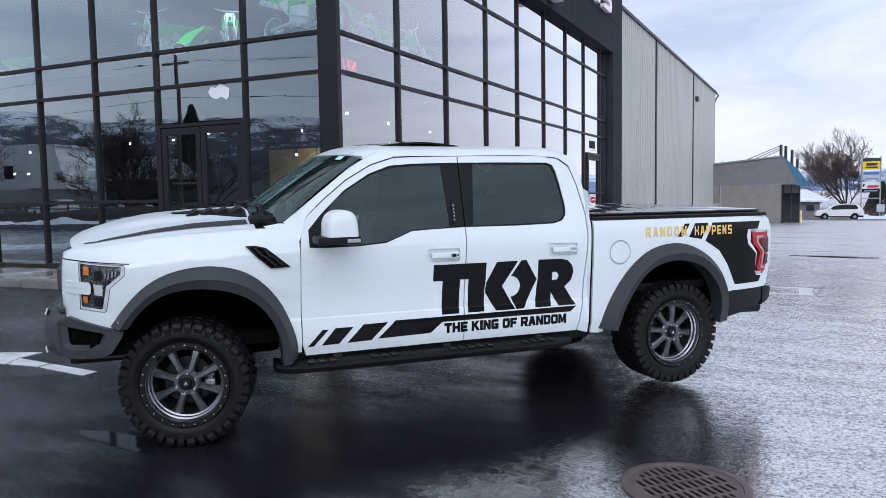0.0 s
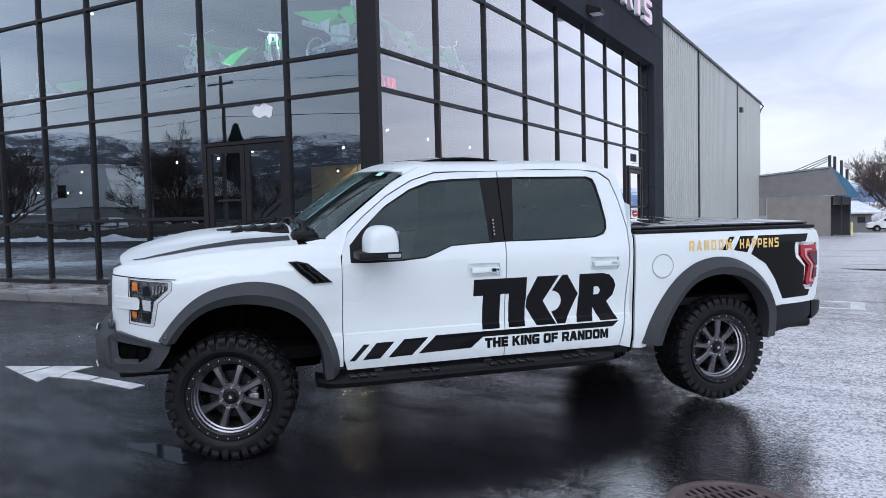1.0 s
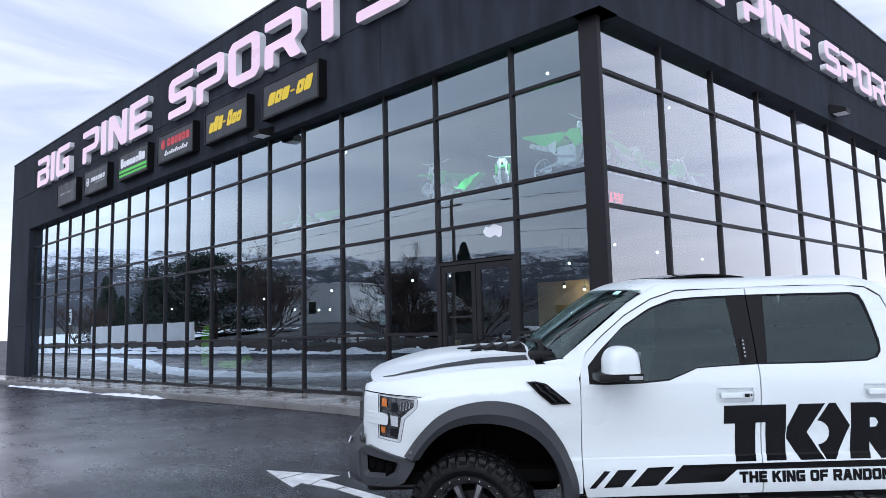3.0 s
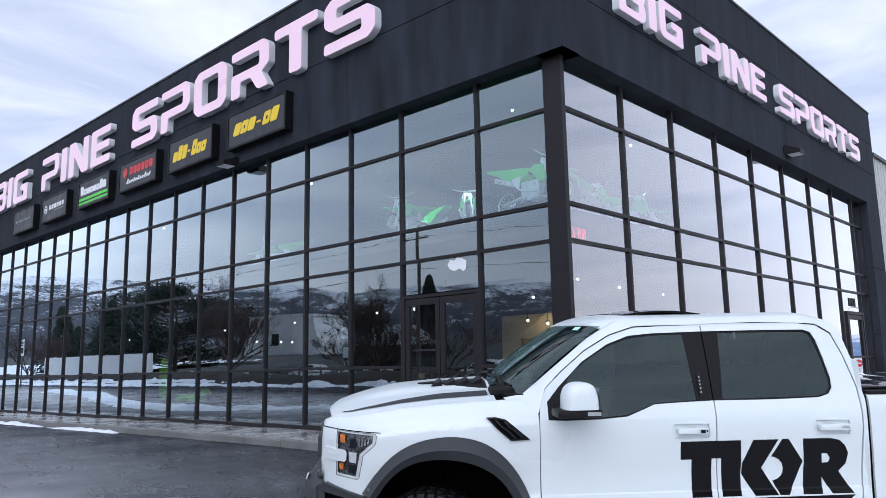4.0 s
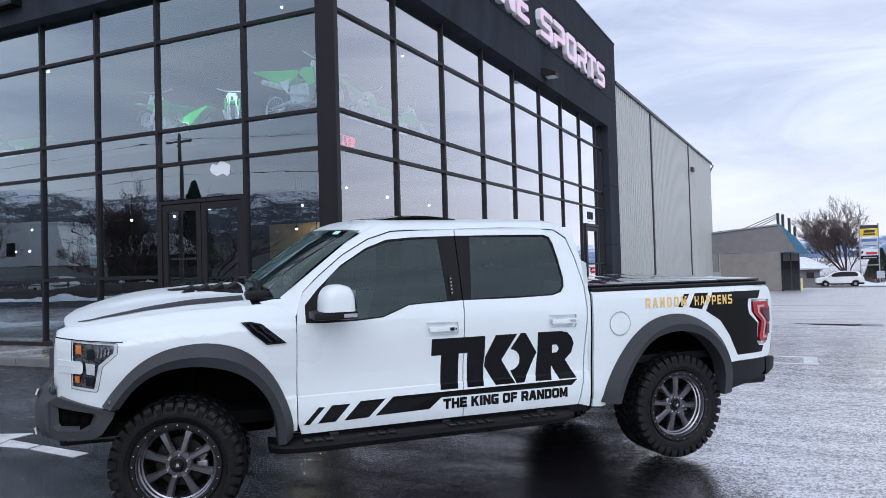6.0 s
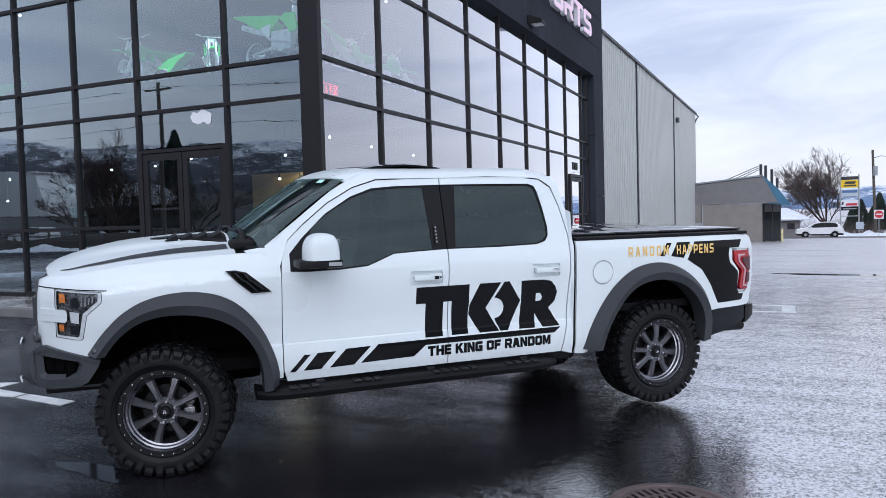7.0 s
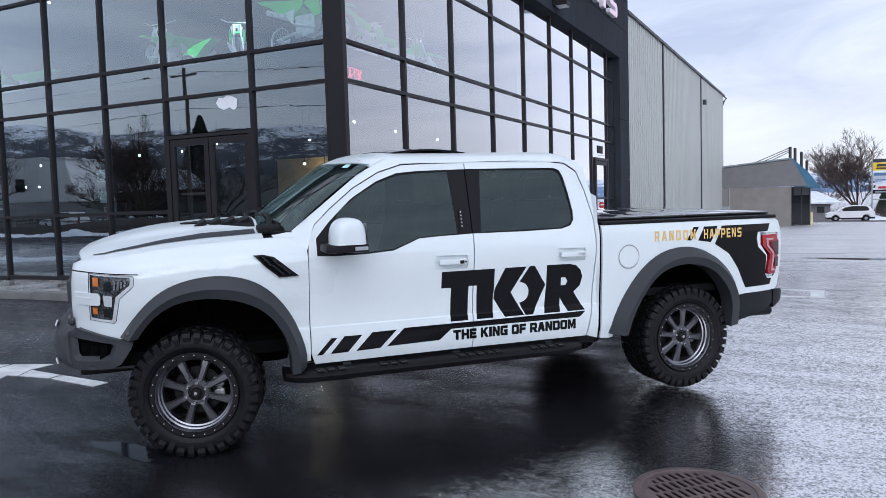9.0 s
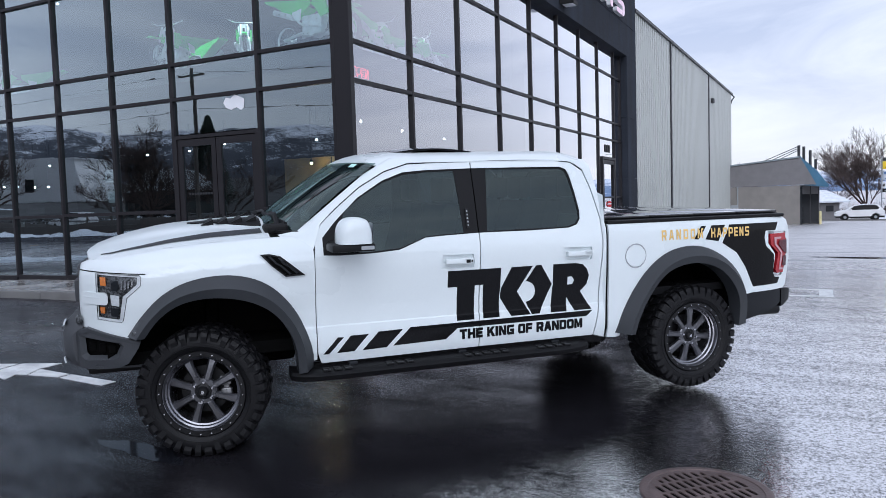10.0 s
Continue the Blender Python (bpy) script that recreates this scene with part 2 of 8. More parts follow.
def mountain_rock(name, rock, snow, height, amount=0.0):
    """Dark scrub and cliff slopes with speckled snow that lies thicker higher up."""
    m = bpy.data.materials.new(name)
    m.use_nodes = True
    n, l = m.node_tree.nodes, m.node_tree.links
    b = n["Principled BSDF"]
    tc, nz, mp = n.new("ShaderNodeTexCoord"), n.new("ShaderNodeVectorMath"), n.new("ShaderNodeMapping")
    nz.operation = "NORMALIZE"
    mp.inputs["Scale"].default_value = (1, 1, 5.0)
    l.new(tc.outputs["Object"], nz.inputs[0])
    l.new(nz.outputs["Vector"], mp.inputs["Vector"])
    no, no2 = n.new("ShaderNodeTexNoise"), n.new("ShaderNodeTexNoise")
    no.inputs["Scale"].default_value, no.inputs["Detail"].default_value, no.inputs["Roughness"].default_value = 18, 9, 0.78
    no2.inputs["Scale"].default_value, no2.inputs["Detail"].default_value, no2.inputs["Roughness"].default_value = 170, 5, 0.75
    no.inputs["Distortion"].default_value = 0.6
    l.new(mp.outputs["Vector"], no.inputs["Vector"])
    l.new(mp.outputs["Vector"], no2.inputs["Vector"])
    sep, hgt, add, mad = n.new("ShaderNodeSeparateXYZ"), n.new("ShaderNodeMapRange"), n.new("ShaderNodeMath"), n.new("ShaderNodeMath")
    l.new(tc.outputs["Object"], sep.inputs["Vector"])
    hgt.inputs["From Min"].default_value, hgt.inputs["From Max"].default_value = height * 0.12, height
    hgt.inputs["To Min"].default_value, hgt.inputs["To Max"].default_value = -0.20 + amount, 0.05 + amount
    l.new(sep.outputs["Z"], hgt.inputs["Value"])
    mad.operation, mad.inputs[1].default_value = "MULTIPLY_ADD", 0.55
    l.new(no2.outputs["Fac"], mad.inputs[0])
    l.new(no.outputs["Fac"], mad.inputs[2])
    l.new(mad.outputs[0], add.inputs[0])
    l.new(hgt.outputs["Result"], add.inputs[1])
    ramp = n.new("ShaderNodeValToRGB")
    ramp.color_ramp.elements[0].position, ramp.color_ramp.elements[0].color = 0.73, (*rock, 1)
    ramp.color_ramp.elements[1].position, ramp.color_ramp.elements[1].color = 0.86, (*snow, 1)
    l.new(add.outputs[0], ramp.inputs["Fac"])
    l.new(ramp.outputs["Color"], b.inputs["Base Color"])
    b.inputs["Roughness"].default_value = 0.9
    b.inputs["Specular IOR Level"].default_value = 0.1
    return m


M = {
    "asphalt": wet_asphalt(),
    "paint": mat("road_paint", (0.72, 0.74, 0.74), 0.45, vary=0.12, scale=6, fine=90, bump=0.3, dirt=(0.42, 0.43, 0.45)),
    "road": mat("worn_road_asphalt", (0.115, 0.105, 0.10), 0.6, vary=0.2, scale=0.4, fine=30),
    "shaft_shade": mat("drain_hole_shade", (0.002, 0.002, 0.002), 0.95, vary=0.2, spec=0.02),
    "faded": mat("faded_road_paint", (0.30, 0.31, 0.33), 0.4, vary=0.4, scale=9, fine=70, bump=0.3),
    "puddle": mat("puddle_water", (0.012, 0.013, 0.017), 0.05, vary=0.1, rvary=0.03, spec=0.26),
    "wet_walk": mat("wet_walk_concrete", (0.26, 0.245, 0.235), 0.22, vary=0.3, scale=1.2, fine=45, bump=0.12, rvary=0.14, spec=0.5),
    "concrete": mat("wet_concrete", (0.155, 0.153, 0.150), 0.45, vary=0.3, scale=1.2, fine=45, bump=0.25, rvary=0.25),
    "snow": mat("old_snow", (0.74, 0.77, 0.83), 0.85, vary=0.14, scale=2.5, fine=25, bump=0.5),
    "stucco": mat("charcoal_stucco", (0.0245, 0.0285, 0.038), 0.85, vary=0.55, scale=2.2, fine=70, bump=0.5, spec=0.15, stretch=(1, 1, 0.22)),
    "alu": mat("dark_bronze_aluminium", (0.0175, 0.016, 0.0185), 0.45, vary=0.12, scale=2, fine=120, spec=0.22),
    "glass": pane_glass("coated_glass", (0.55, 0.75, 0.77), 0.27, wave=0.032, coat=(0.83, 0.94, 1.0), full=0.18),
    # brighter copy of the same glass: more sky reflection set in for one wall
    "glass_bright": pane_glass("brighter_coated_glass", (0.66, 0.76, 0.78), 0.42, wave=0.03, coat=(0.955, 0.96, 1.0)),
    "sign_face": glow_face(),
    "sign_side": mat("sign_return", (0.76, 0.77, 0.80), 0.4, vary=0.06),
    "sign_box": mat("sign_panel_grey", (0.030, 0.032, 0.038), 0.45, vary=0.15),
    "black": mat("black_plastic", (0.006, 0.006, 0.007), 0.5, vary=0.2, fine=150, bump=0.1, spec=0.2),
    "yellow": mat("yellow_lettering", (0.82, 0.58, 0.02), 0.4, vary=0.05),
    "red": mat("red_lettering", (0.55, 0.04, 0.05), 0.4, vary=0.05),
    "green": mat("lime_lettering", (0.10, 0.62, 0.06), 0.4, vary=0.05),
    "white": mat("white_lettering", (0.78, 0.79, 0.82), 0.4, vary=0.05),
    "grey": mat("grey_lettering", (0.30, 0.32, 0.34), 0.4, vary=0.05),
    "siding": mat("ribbed_metal_siding", (0.425, 0.44, 0.42), 0.42, metal=0.0, vary=0.06, scale=0.4, fine=30),
    "trim": mat("dark_metal_trim", (0.035, 0.036, 0.04), 0.45),
    "lap": mat("grey_lap_siding", (0.175, 0.168, 0.172), 0.6, vary=0.12, scale=2),
    "block": mat("painted_block_wall", (0.215, 0.20, 0.185), 0.75, vary=0.15, scale=1.5, fine=40, bump=0.2),
    "blue_roof": mat("blue_metal_awning", (0.055, 0.15, 0.24), 0.4, vary=0.2, scale=1.5),
    "roof_grey": mat("grey_roofing", (0.25, 0.29, 0.31), 0.8, vary=0.15),
    "dark_glass": mat("dark_window", (0.012, 0.014, 0.017), 0.08, vary=0.2),
    "floor_in": mat("polished_showroom_floor", (0.055, 0.054, 0.053), 0.25, vary=0.2, scale=1),
    "wall_in": mat("showroom_wall", (0.030, 0.031, 0.034), 0.7, vary=0.15, scale=1),
    "tan": mat("pine_wall_panel", (0.42, 0.26, 0.11), 0.55, vary=0.25, scale=2, fine=30),
    "carton": mat("cardboard", (0.33, 0.23, 0.13), 0.8, vary=0.15),
    "bulb": glow("warm_lamp", (1.0, 0.78, 0.50), 45.0),
    "bulb_white": glow("white_lamp", (1.0, 0.93, 0.84), 30.0),
    "neon": glow("red_neon_tube", (1.0, 0.06, 0.10), 1.5),
    "bark": mat("grey_brown_bark", (0.075, 0.052, 0.046), 0.9, vary=0.3, scale=4, fine=40, bump=0.4),
    "needles": mat("spruce_needles", (0.022, 0.034, 0.024), 0.8, vary=0.4, scale=2),
    "shrub": mat("bare_brush", (0.024, 0.021, 0.021), 0.95, vary=0.4, scale=2),
    "field": mat("winter_field", (0.065, 0.063, 0.065), 0.95, vary=0.3, scale=0.10, fine=1.5, dirt=(0.016, 0.015, 0.015)),
    "earth": mat("bare_earth", (0.050, 0.040, 0.036), 0.95, vary=0.5, scale=0.5, fine=6, dirt=(0.020, 0.017, 0.016)),
    "barn": mat("white_barn_siding", (0.80, 0.80, 0.81), 0.7, vary=0.08, scale=1),
    "pole": mat("weathered_pole", (0.10, 0.085, 0.075), 0.9, vary=0.25, fine=60),
    "steel": mat("galvanised_steel", (0.45, 0.46, 0.48), 0.35, metal=0.9, vary=0.1),
    "iron": mat("rusty_cast_iron", (0.115, 0.085, 0.082), 0.42, metal=0.25, vary=0.3, scale=9, fine=80, bump=0.3),
    # distance haze is mixed into the rock colours, strong and blue in far_mount
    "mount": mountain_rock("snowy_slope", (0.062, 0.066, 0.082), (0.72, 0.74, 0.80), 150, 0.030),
    "far_mount": mountain_rock("haze_tinted_slope", (0.16, 0.235, 0.38), (0.70, 0.75, 0.83), 60, 0.1),
    "lime": mat("lime_plastic", (0.30, 0.62, 0.05), 0.35, vary=0.08),
}


# ---- building helpers ----
def box(bm, x0, y0, z0, x1, y1, z1, bevel=0.0):
    """A box between two corners, with its edges chamfered by bevel."""
    m = Matrix.Translation(((x0 + x1) / 2, (y0 + y1) / 2, (z0 + z1) / 2)) @ Matrix.Diagonal((x1 - x0, y1 - y0, z1 - z0, 1))
    vs = bmesh.ops.create_cube(bm, size=1, matrix=m)["verts"]
    if bevel:
        es = list({e for v in vs for e in v.link_edges})
        bmesh.ops.bevel(bm, geom=es, offset=bevel, segments=2, affect="EDGES", profile=0.6)
    return vs


def tube(bm, pts, r, sides=8, r_end=None):
    """A round bar through the points, tapering to r_end."""
    pts = [Vector(p) for p in pts]
    rings = []
    for i, p in enumerate(pts):
        a, b = pts[max(0, i - 1)], pts[min(len(pts) - 1, i + 1)]
        q = (b - a).to_track_quat("Z", "Y").to_matrix()
        rad = r if r_end is None else r + (r_end - r) * i / (len(pts) - 1)
        rings.append([bm.verts.new(p + q @ Vector((rad * math.cos(2 * math.pi * k / sides), rad * math.sin(2 * math.pi * k / sides), 0))) for k in range(sides)])
    for u, v in zip(rings, rings[1:]):
        for k in range(sides):
            bm.faces.new((u[k], u[(k + 1) % sides], v[(k + 1) % sides], v[k]))
    bm.faces.new(rings[0][::-1])
    bm.faces.new(rings[-1])


def lathe(bm, profile, axis="y", sides=48, close=False):
    """Turns (radius, along) pairs round an axis through the origin."""
    rings = []
    for k in range(sides):
        a = 2 * math.pi * k / sides
        c, s = math.cos(a), math.sin(a)
        rings.append([bm.verts.new((r * c, h, r * s) if axis == "y" else (r * c, r * s, h)) for r, h in profile])
    n = len(profile)
    for k in range(sides):
        u, v = rings[k], rings[(k + 1) % sides]
        for i in range(n if close else n - 1):
            j = (i + 1) % n
            bm.faces.new((u[i], u[j], v[j], v[i]))


def prism(bm, outline, y0, y1, holes=()):
    """An outline in x and z, with holes, drawn out from y0 to y1."""
    loops = [list(outline)] + [list(h) for h in holes]
    flat = [p for lp in loops for p in lp]
    from mathutils.geometry import tessellate_polygon
    tris = tessellate_polygon([[Vector((x, z, 0)) for x, z in lp] for lp in loops])
    f = [bm.verts.new((x, y0, z)) for x, z in flat]
    b = [bm.verts.new((x, y1, z)) for x, z in flat]
    for t in tris:
        if len(set(t)) == 3:
            bm.faces.new([f[i] for i in t])
            bm.faces.new([b[i] for i in reversed(t)])
    k = 0
    for lp in loops:
        for i in range(len(lp)):
            a, c = k + i, k + (i + 1) % len(lp)
            bm.faces.new((f[a], f[c], b[c], b[a]))
        k += len(lp)


def mesh_of(name, bm, material, smooth=None):
    bmesh.ops.recalc_face_normals(bm, faces=bm.faces)
    me = bpy.data.meshes.new(name)
    bm.to_mesh(me)
    bm.free()
    if material:
        me.materials.append(M[material] if isinstance(material, str) else material)
    if smooth:
        me.shade_smooth()
        me.set_sharp_from_angle(angle=radians(smooth))
    return me


def part(name, bm, material, parent, label="", smooth=None, at=None):
    """Links a bmesh as one mesh object under a thing or a part."""
    ob = new(name, mesh_of(name, bm, material, smooth))
    ob.parent = parent
    if at is not None:
        ob.matrix_basis = at
    return tagged(ob, label) if label else ob


def thing(name, label, category, bm=None, material=None, at=None, group="", kind="", smooth=None):
    """A top-level thing: a mesh, or an Empty that carries parts."""
    ob = new(name, mesh_of(name, bm, material, smooth) if bm else None)
    if at is not None:
        ob.matrix_basis = at
    return tagged(ob, label, category, group, kind)


def shared(name, me, parent, at, label=""):
    ob = new(name, me)
    ob.parent, ob.matrix_basis = parent, at
    return tagged(ob, label) if label else ob


def fall(y):
    """The lot falls away gently behind the truck."""
    return -0.0193 * max(0.0, min(y, 125.0) - 10.0) - 0.22 * max(0.0, min(1.0, (y - 72.0) / 12.0))


def dip(x):
    """The lot and the walk sink westwards along the window wall."""
    return -0.0135 * max(0.0, min(-x, 36.0) - 12.0)


def ground_z(x, y):
    back = max(0.0, min(1.0, (y + 4.0) / 5.0))
    far = max(0.0, min(1.0, (x + 62.0) / 14.0))
    return fall(y) + dip(x) * back * back * (3 - 2 * back) * far


# letter outlines in a unit box: outline, then counters
GLYPHS = {
    "I": (0.30, [[(0, 0), (0.30, 0), (0.30, 1), (0, 1)]]),
    "E": (0.9, [[(0, 0), (0.9, 0), (0.9, .2), (.25, .2), (.25, .4), (.84, .4), (.84, .6), (.25, .6), (.25, .8), (.9, .8), (.9, 1), (0, 1)]]),
    "F": (0.9, [[(0, 0), (.25, 0), (.25, .38), (.82, .38), (.82, .58), (.25, .58), (.25, .8), (.9, .8), (.9, 1), (0, 1)]]),
    "T": (1.0, [[(.36, 0), (.64, 0), (.64, .8), (1, .8), (1, 1), (0, 1), (0, .8), (.36, .8)]]),
    "H": (1.0, [[(0, 0), (.25, 0), (.25, .4), (.75, .4), (.75, 0), (1, 0), (1, 1), (.75, 1), (.75, .6), (.25, .6), (.25, 1), (0, 1)]]),
    "K": (1.05, [[(0, 0), (.25, 0), (.25, .36), (.4, .48), (.75, 0), (1.05, 0), (.6, .62), (1.02, 1), (.68, 1), (.25, .64), (.25, 1), (0, 1)]]),
    "P": (1.0, [[(0, 0), (.25, 0), (.25, .32), (.86, .32), (1, .45), (1, .87), (.87, 1), (0, 1)], [(.25, .51), (.75, .51), (.75, .8), (.25, .8)]]),
    "R": (1.0, [[(0, 0), (.25, 0), (.25, .32), (.5, .32), (.7, 0), (1, 0), (.83, .34), (1, .46), (1, .87), (.87, 1), (0, 1)], [(.25, .51), (.75, .51), (.75, .8), (.25, .8)]]),
    "O": (1.0, [[(.14, 0), (.86, 0), (1, .14), (1, .86), (.86, 1), (.14, 1), (0, .86), (0, .14)], [(.25, .2), (.75, .2), (.75, .8), (.25, .8)]]),
    "D": (1.0, [[(0, 0), (.86, 0), (1, .14), (1, .86), (.86, 1), (0, 1)], [(.25, .2), (.75, .2), (.75, .8), (.25, .8)]]),
    "B": (1.0, [[(0, 0), (.87, 0), (1, .13), (1, .42), (.93, .5), (1, .58), (1, .87), (.87, 1), (0, 1)], [(.25, .19), (.75, .19), (.75, .41), (.25, .41)], [(.25, .59), (.75, .59), (.75, .81), (.25, .81)]]),
    "S": (1.0, [[(0, 0), (.87, 0), (1, .13), (1, .47), (.87, .6), (.25, .6), (.25, .8), (1, .8), (1, 1), (.13, 1), (0, .87), (0, .53), (.13, .4), (.75, .4), (.75, .2), (0, .2)]]),
    "G": (1.0, [[(.13, 0), (1, 0), (1, .56), (.5, .56), (.5, .37), (.73, .37), (.73, .2), (.25, .2), (.25, .8), (1, .8), (1, 1), (.13, 1), (0, .87), (0, .13)]]),
    "N": (1.0, [[(0, 0), (.27, 0), (.27, .58), (.7, 0), (1, 0), (1, 1), (.73, 1), (.73, .42), (.31, 1), (0, 1)]]),
    "A": (1.05, [[(0, 0), (.25, 0), (.34, .22), (.71, .22), (.77, 0), (1.05, 0), (.75, 1), (.33, 1)], [(.40, .40), (.65, .40), (.55, .76), (.50, .76)]]),
    "M": (1.2, [[(0, 0), (.27, 0), (.27, .62), (.5, .1), (.7, .1), (.93, .62), (.93, 0), (1.2, 0), (1.2, 1), (.88, 1), (.6, .42), (.32, 1), (0, 1)]]),
}


# the facade's letters: P, R and B are open towards the stem
SIGN_GLYPHS = {
    "P": [[(0, 0), (.25, 0), (.25, .32), (.86, .32), (1, .45), (1, .87), (.87, 1), (0, 1), (0, .81), (.76, .81), (.76, .51), (0, .51)]],
    "R": [[(0, 0), (.25, 0), (.25, .32), (.52, .32), (.72, 0), (1, 0), (.81, .34), (1, .46), (1, .87), (.87, 1), (0, 1), (0, .81), (.76, .81), (.76, .51), (0, .51)]],
    "B": [[(0, 0), (.87, 0), (1, .13), (1, .42), (.93, .5), (1, .58), (1, .87), (.87, 1), (0, 1), (0, .81), (.76, .81), (.76, .60), (0, .60)], [(.25, .19), (.75, .19), (.75, .41), (.25, .41)]],
}


def rounded(loop, r, aspect=1.0):
    """An outline with its corners rounded by r (in heights); aspect is height over width of the unit box."""
    out = []
    n = len(loop)
    for i in range(n):
        a, p, b = Vector(loop[i - 1]), Vector(loop[i]), Vector(loop[(i + 1) % n])
        u, w = a - p, b - p
        ru = min(r * (aspect if abs(u.x) > abs(u.y) else 1.0), u.length * 0.45)
        rw = min(r * (aspect if abs(w.x) > abs(w.y) else 1.0), w.length * 0.45)
        p0, p1 = p + u.normalized() * ru, p + w.normalized() * rw
        for t in (0.0, 0.33, 0.67, 1.0):
            q = p0 * (1 - t) ** 2 + p * 2 * t * (1 - t) + p1 * t * t
            out.append((q.x, q.y))
    return out


def line_of(text, width, height, gap=0.14, space=0.55):
    """Places for the letters of a line that is width long: letter, x, sx, sy."""
    total = sum(space if c == " " else GLYPHS[c][0] + gap for c in text) - gap
    k, x, out = width / total, 0.0, []
    for c in text:
        if c != " ":
            out.append((c, x * k, k, height))
        x += space if c == " " else GLYPHS[c][0] + gap
    return out


# ---- ground ----
bm = bmesh.new()
xs = [-4000, -1500, -500, -200, -100, -62, -55, -48, -42, -36, -30, -24, -18, -12, -8, -4, 0, 4, 8, 15, 25, 40, 60, 100, 200, 500, 1500, 4000]
ys = [-4000, -1500, -500, -200, -100, -50, -25, -10, -4, -2.75, -1.5, -0.25, 1, 5, 10, 15, 20, 30, 40, 60, 72, 84, 100, 125, 200, 500, 1500, 4000]
grid = [[bm.verts.new((x, y, ground_z(x, y))) for x in xs] for y in ys]
for r0, r1 in zip(grid, grid[1:]):
    for i in range(len(xs) - 1):
        bm.faces.new((r0[i], r0[i + 1], r1[i + 1], r1[i]))
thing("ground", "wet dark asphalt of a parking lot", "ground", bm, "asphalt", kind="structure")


def flat_mark(name, label, pts, material, up=0.005, category="road marking", group=""):
    """Paint on the lot: a thin plate that follows the fall of the ground."""
    b = bmesh.new()
    top = [b.verts.new((x, y, fall(y) + up)) for x, y in pts]
    low = [b.verts.new((x, y, fall(y) + 0.0005)) for x, y in pts]
    b.faces.new(top)
    for i in range(len(pts)):
        j = (i + 1) % len(pts)
        b.faces.new((top[i], low[i], low[j], top[j]))
    return thing(name, label, category, b, material, group=group)


def stripe(ax, ay, bx, by, w, name="painted_line", label="thin white parking line on wet asphalt", material="paint", group="parking lines"):
    d = Vector((bx - ax, by - ay)).normalized()
    n = Vector((-d.y, d.x)) * w / 2
    flat_mark(name, label, [(ax + n.x, ay + n.y), (bx + n.x, by + n.y), (bx - n.x, by - n.y), (ax - n.x, ay - n.y)], material, group=group)


flat_mark("road", "grey worn asphalt of the street beyond the lot", [(-60, 79), (60, 79), (60, 96.5), (-60, 96.5)], "road", category="road")

# the arrow on the lot: a head and a shaft in pieces with narrow gaps
arrow = thing("direction_arrow", "white painted arrow on wet asphalt, broken by narrow gaps", "road marking")
for p in ([(-6.965, 4.551), (-6.47, 4.754), (-6.385, 4.385)],
          [(-6.43, 4.771), (-6.011, 4.945), (-5.995, 4.690), (-5.86, 4.455), (-5.99, 4.430), (-5.869, 4.240), (-6.345, 4.372)],
          [(-5.965, 4.672), (-5.462, 4.632), (-5.447, 4.499), (-5.835, 4.455)],
          [(-5.422, 4.630), (-4.72, 4.585), (-4.72, 4.430), (-5.407, 4.495)]):
    bm = bmesh.new()
    top = [bm.verts.new((x, y, 0.006)) for x, y in p]
    low = [bm.verts.new((x, y, 0.0005)) for x, y in p]
    bm.faces.new(top)
    for i in range(len(p)):
        j = (i + 1) % len(p)
        bm.faces.new((top[i], low[i], low[j], top[j]))
    part("arrow_piece", bm, "paint", arrow)

stripe(-5.0, 13.62, 1.31, 13.62, 0.09)
stripe(-5.0, 12.62, 1.31, 12.62, 0.09)
stripe(1.20, 12.67, 1.20, 13.57, 0.20)
for yy, xe in ((17.9, 1.25), (20.8, 1.5), (24.5, 2.0), (29.0, 2.6), (34.5, 3.4), (41.0, 4.0)):
    stripe(-5.0, yy, xe, yy, 0.10, material="faded", label="faded pale parking line on wet asphalt")


def blob(name, label, cx, cy, rx, ry, material, seed, category, up=0.003, turn=0.0, n=40):
    rnd = random.Random(seed)
    ph = [rnd.uniform(0, 6.28) for _ in range(5)]
    pts = []
    for k in range(n):
        a = 2 * math.pi * k / n
        r = 1 + 0.16 * math.sin(2 * a + ph[0]) + 0.12 * math.sin(3 * a + ph[1]) + 0.08 * math.sin(5 * a + ph[2]) + 0.05 * math.sin(9 * a + ph[3])
        x, y = rx * r * math.cos(a), ry * r * math.sin(a)
        pts.append((cx + x * math.cos(turn) - y * math.sin(turn), cy + x * math.sin(turn) + y * math.cos(turn)))
    return flat_mark(name, label, pts, material, up, category)


blob("puddle", "shallow puddle on the asphalt beside the tyre", -2.86, 3.32, 0.38, 0.11, "puddle", 3, "puddle", 0.002, -0.12)
blob("puddle", "long shallow puddle out in the lot", 2.6, 22.0, 1.5, 0.45, "puddle", 8, "puddle", 0.002, -0.1)

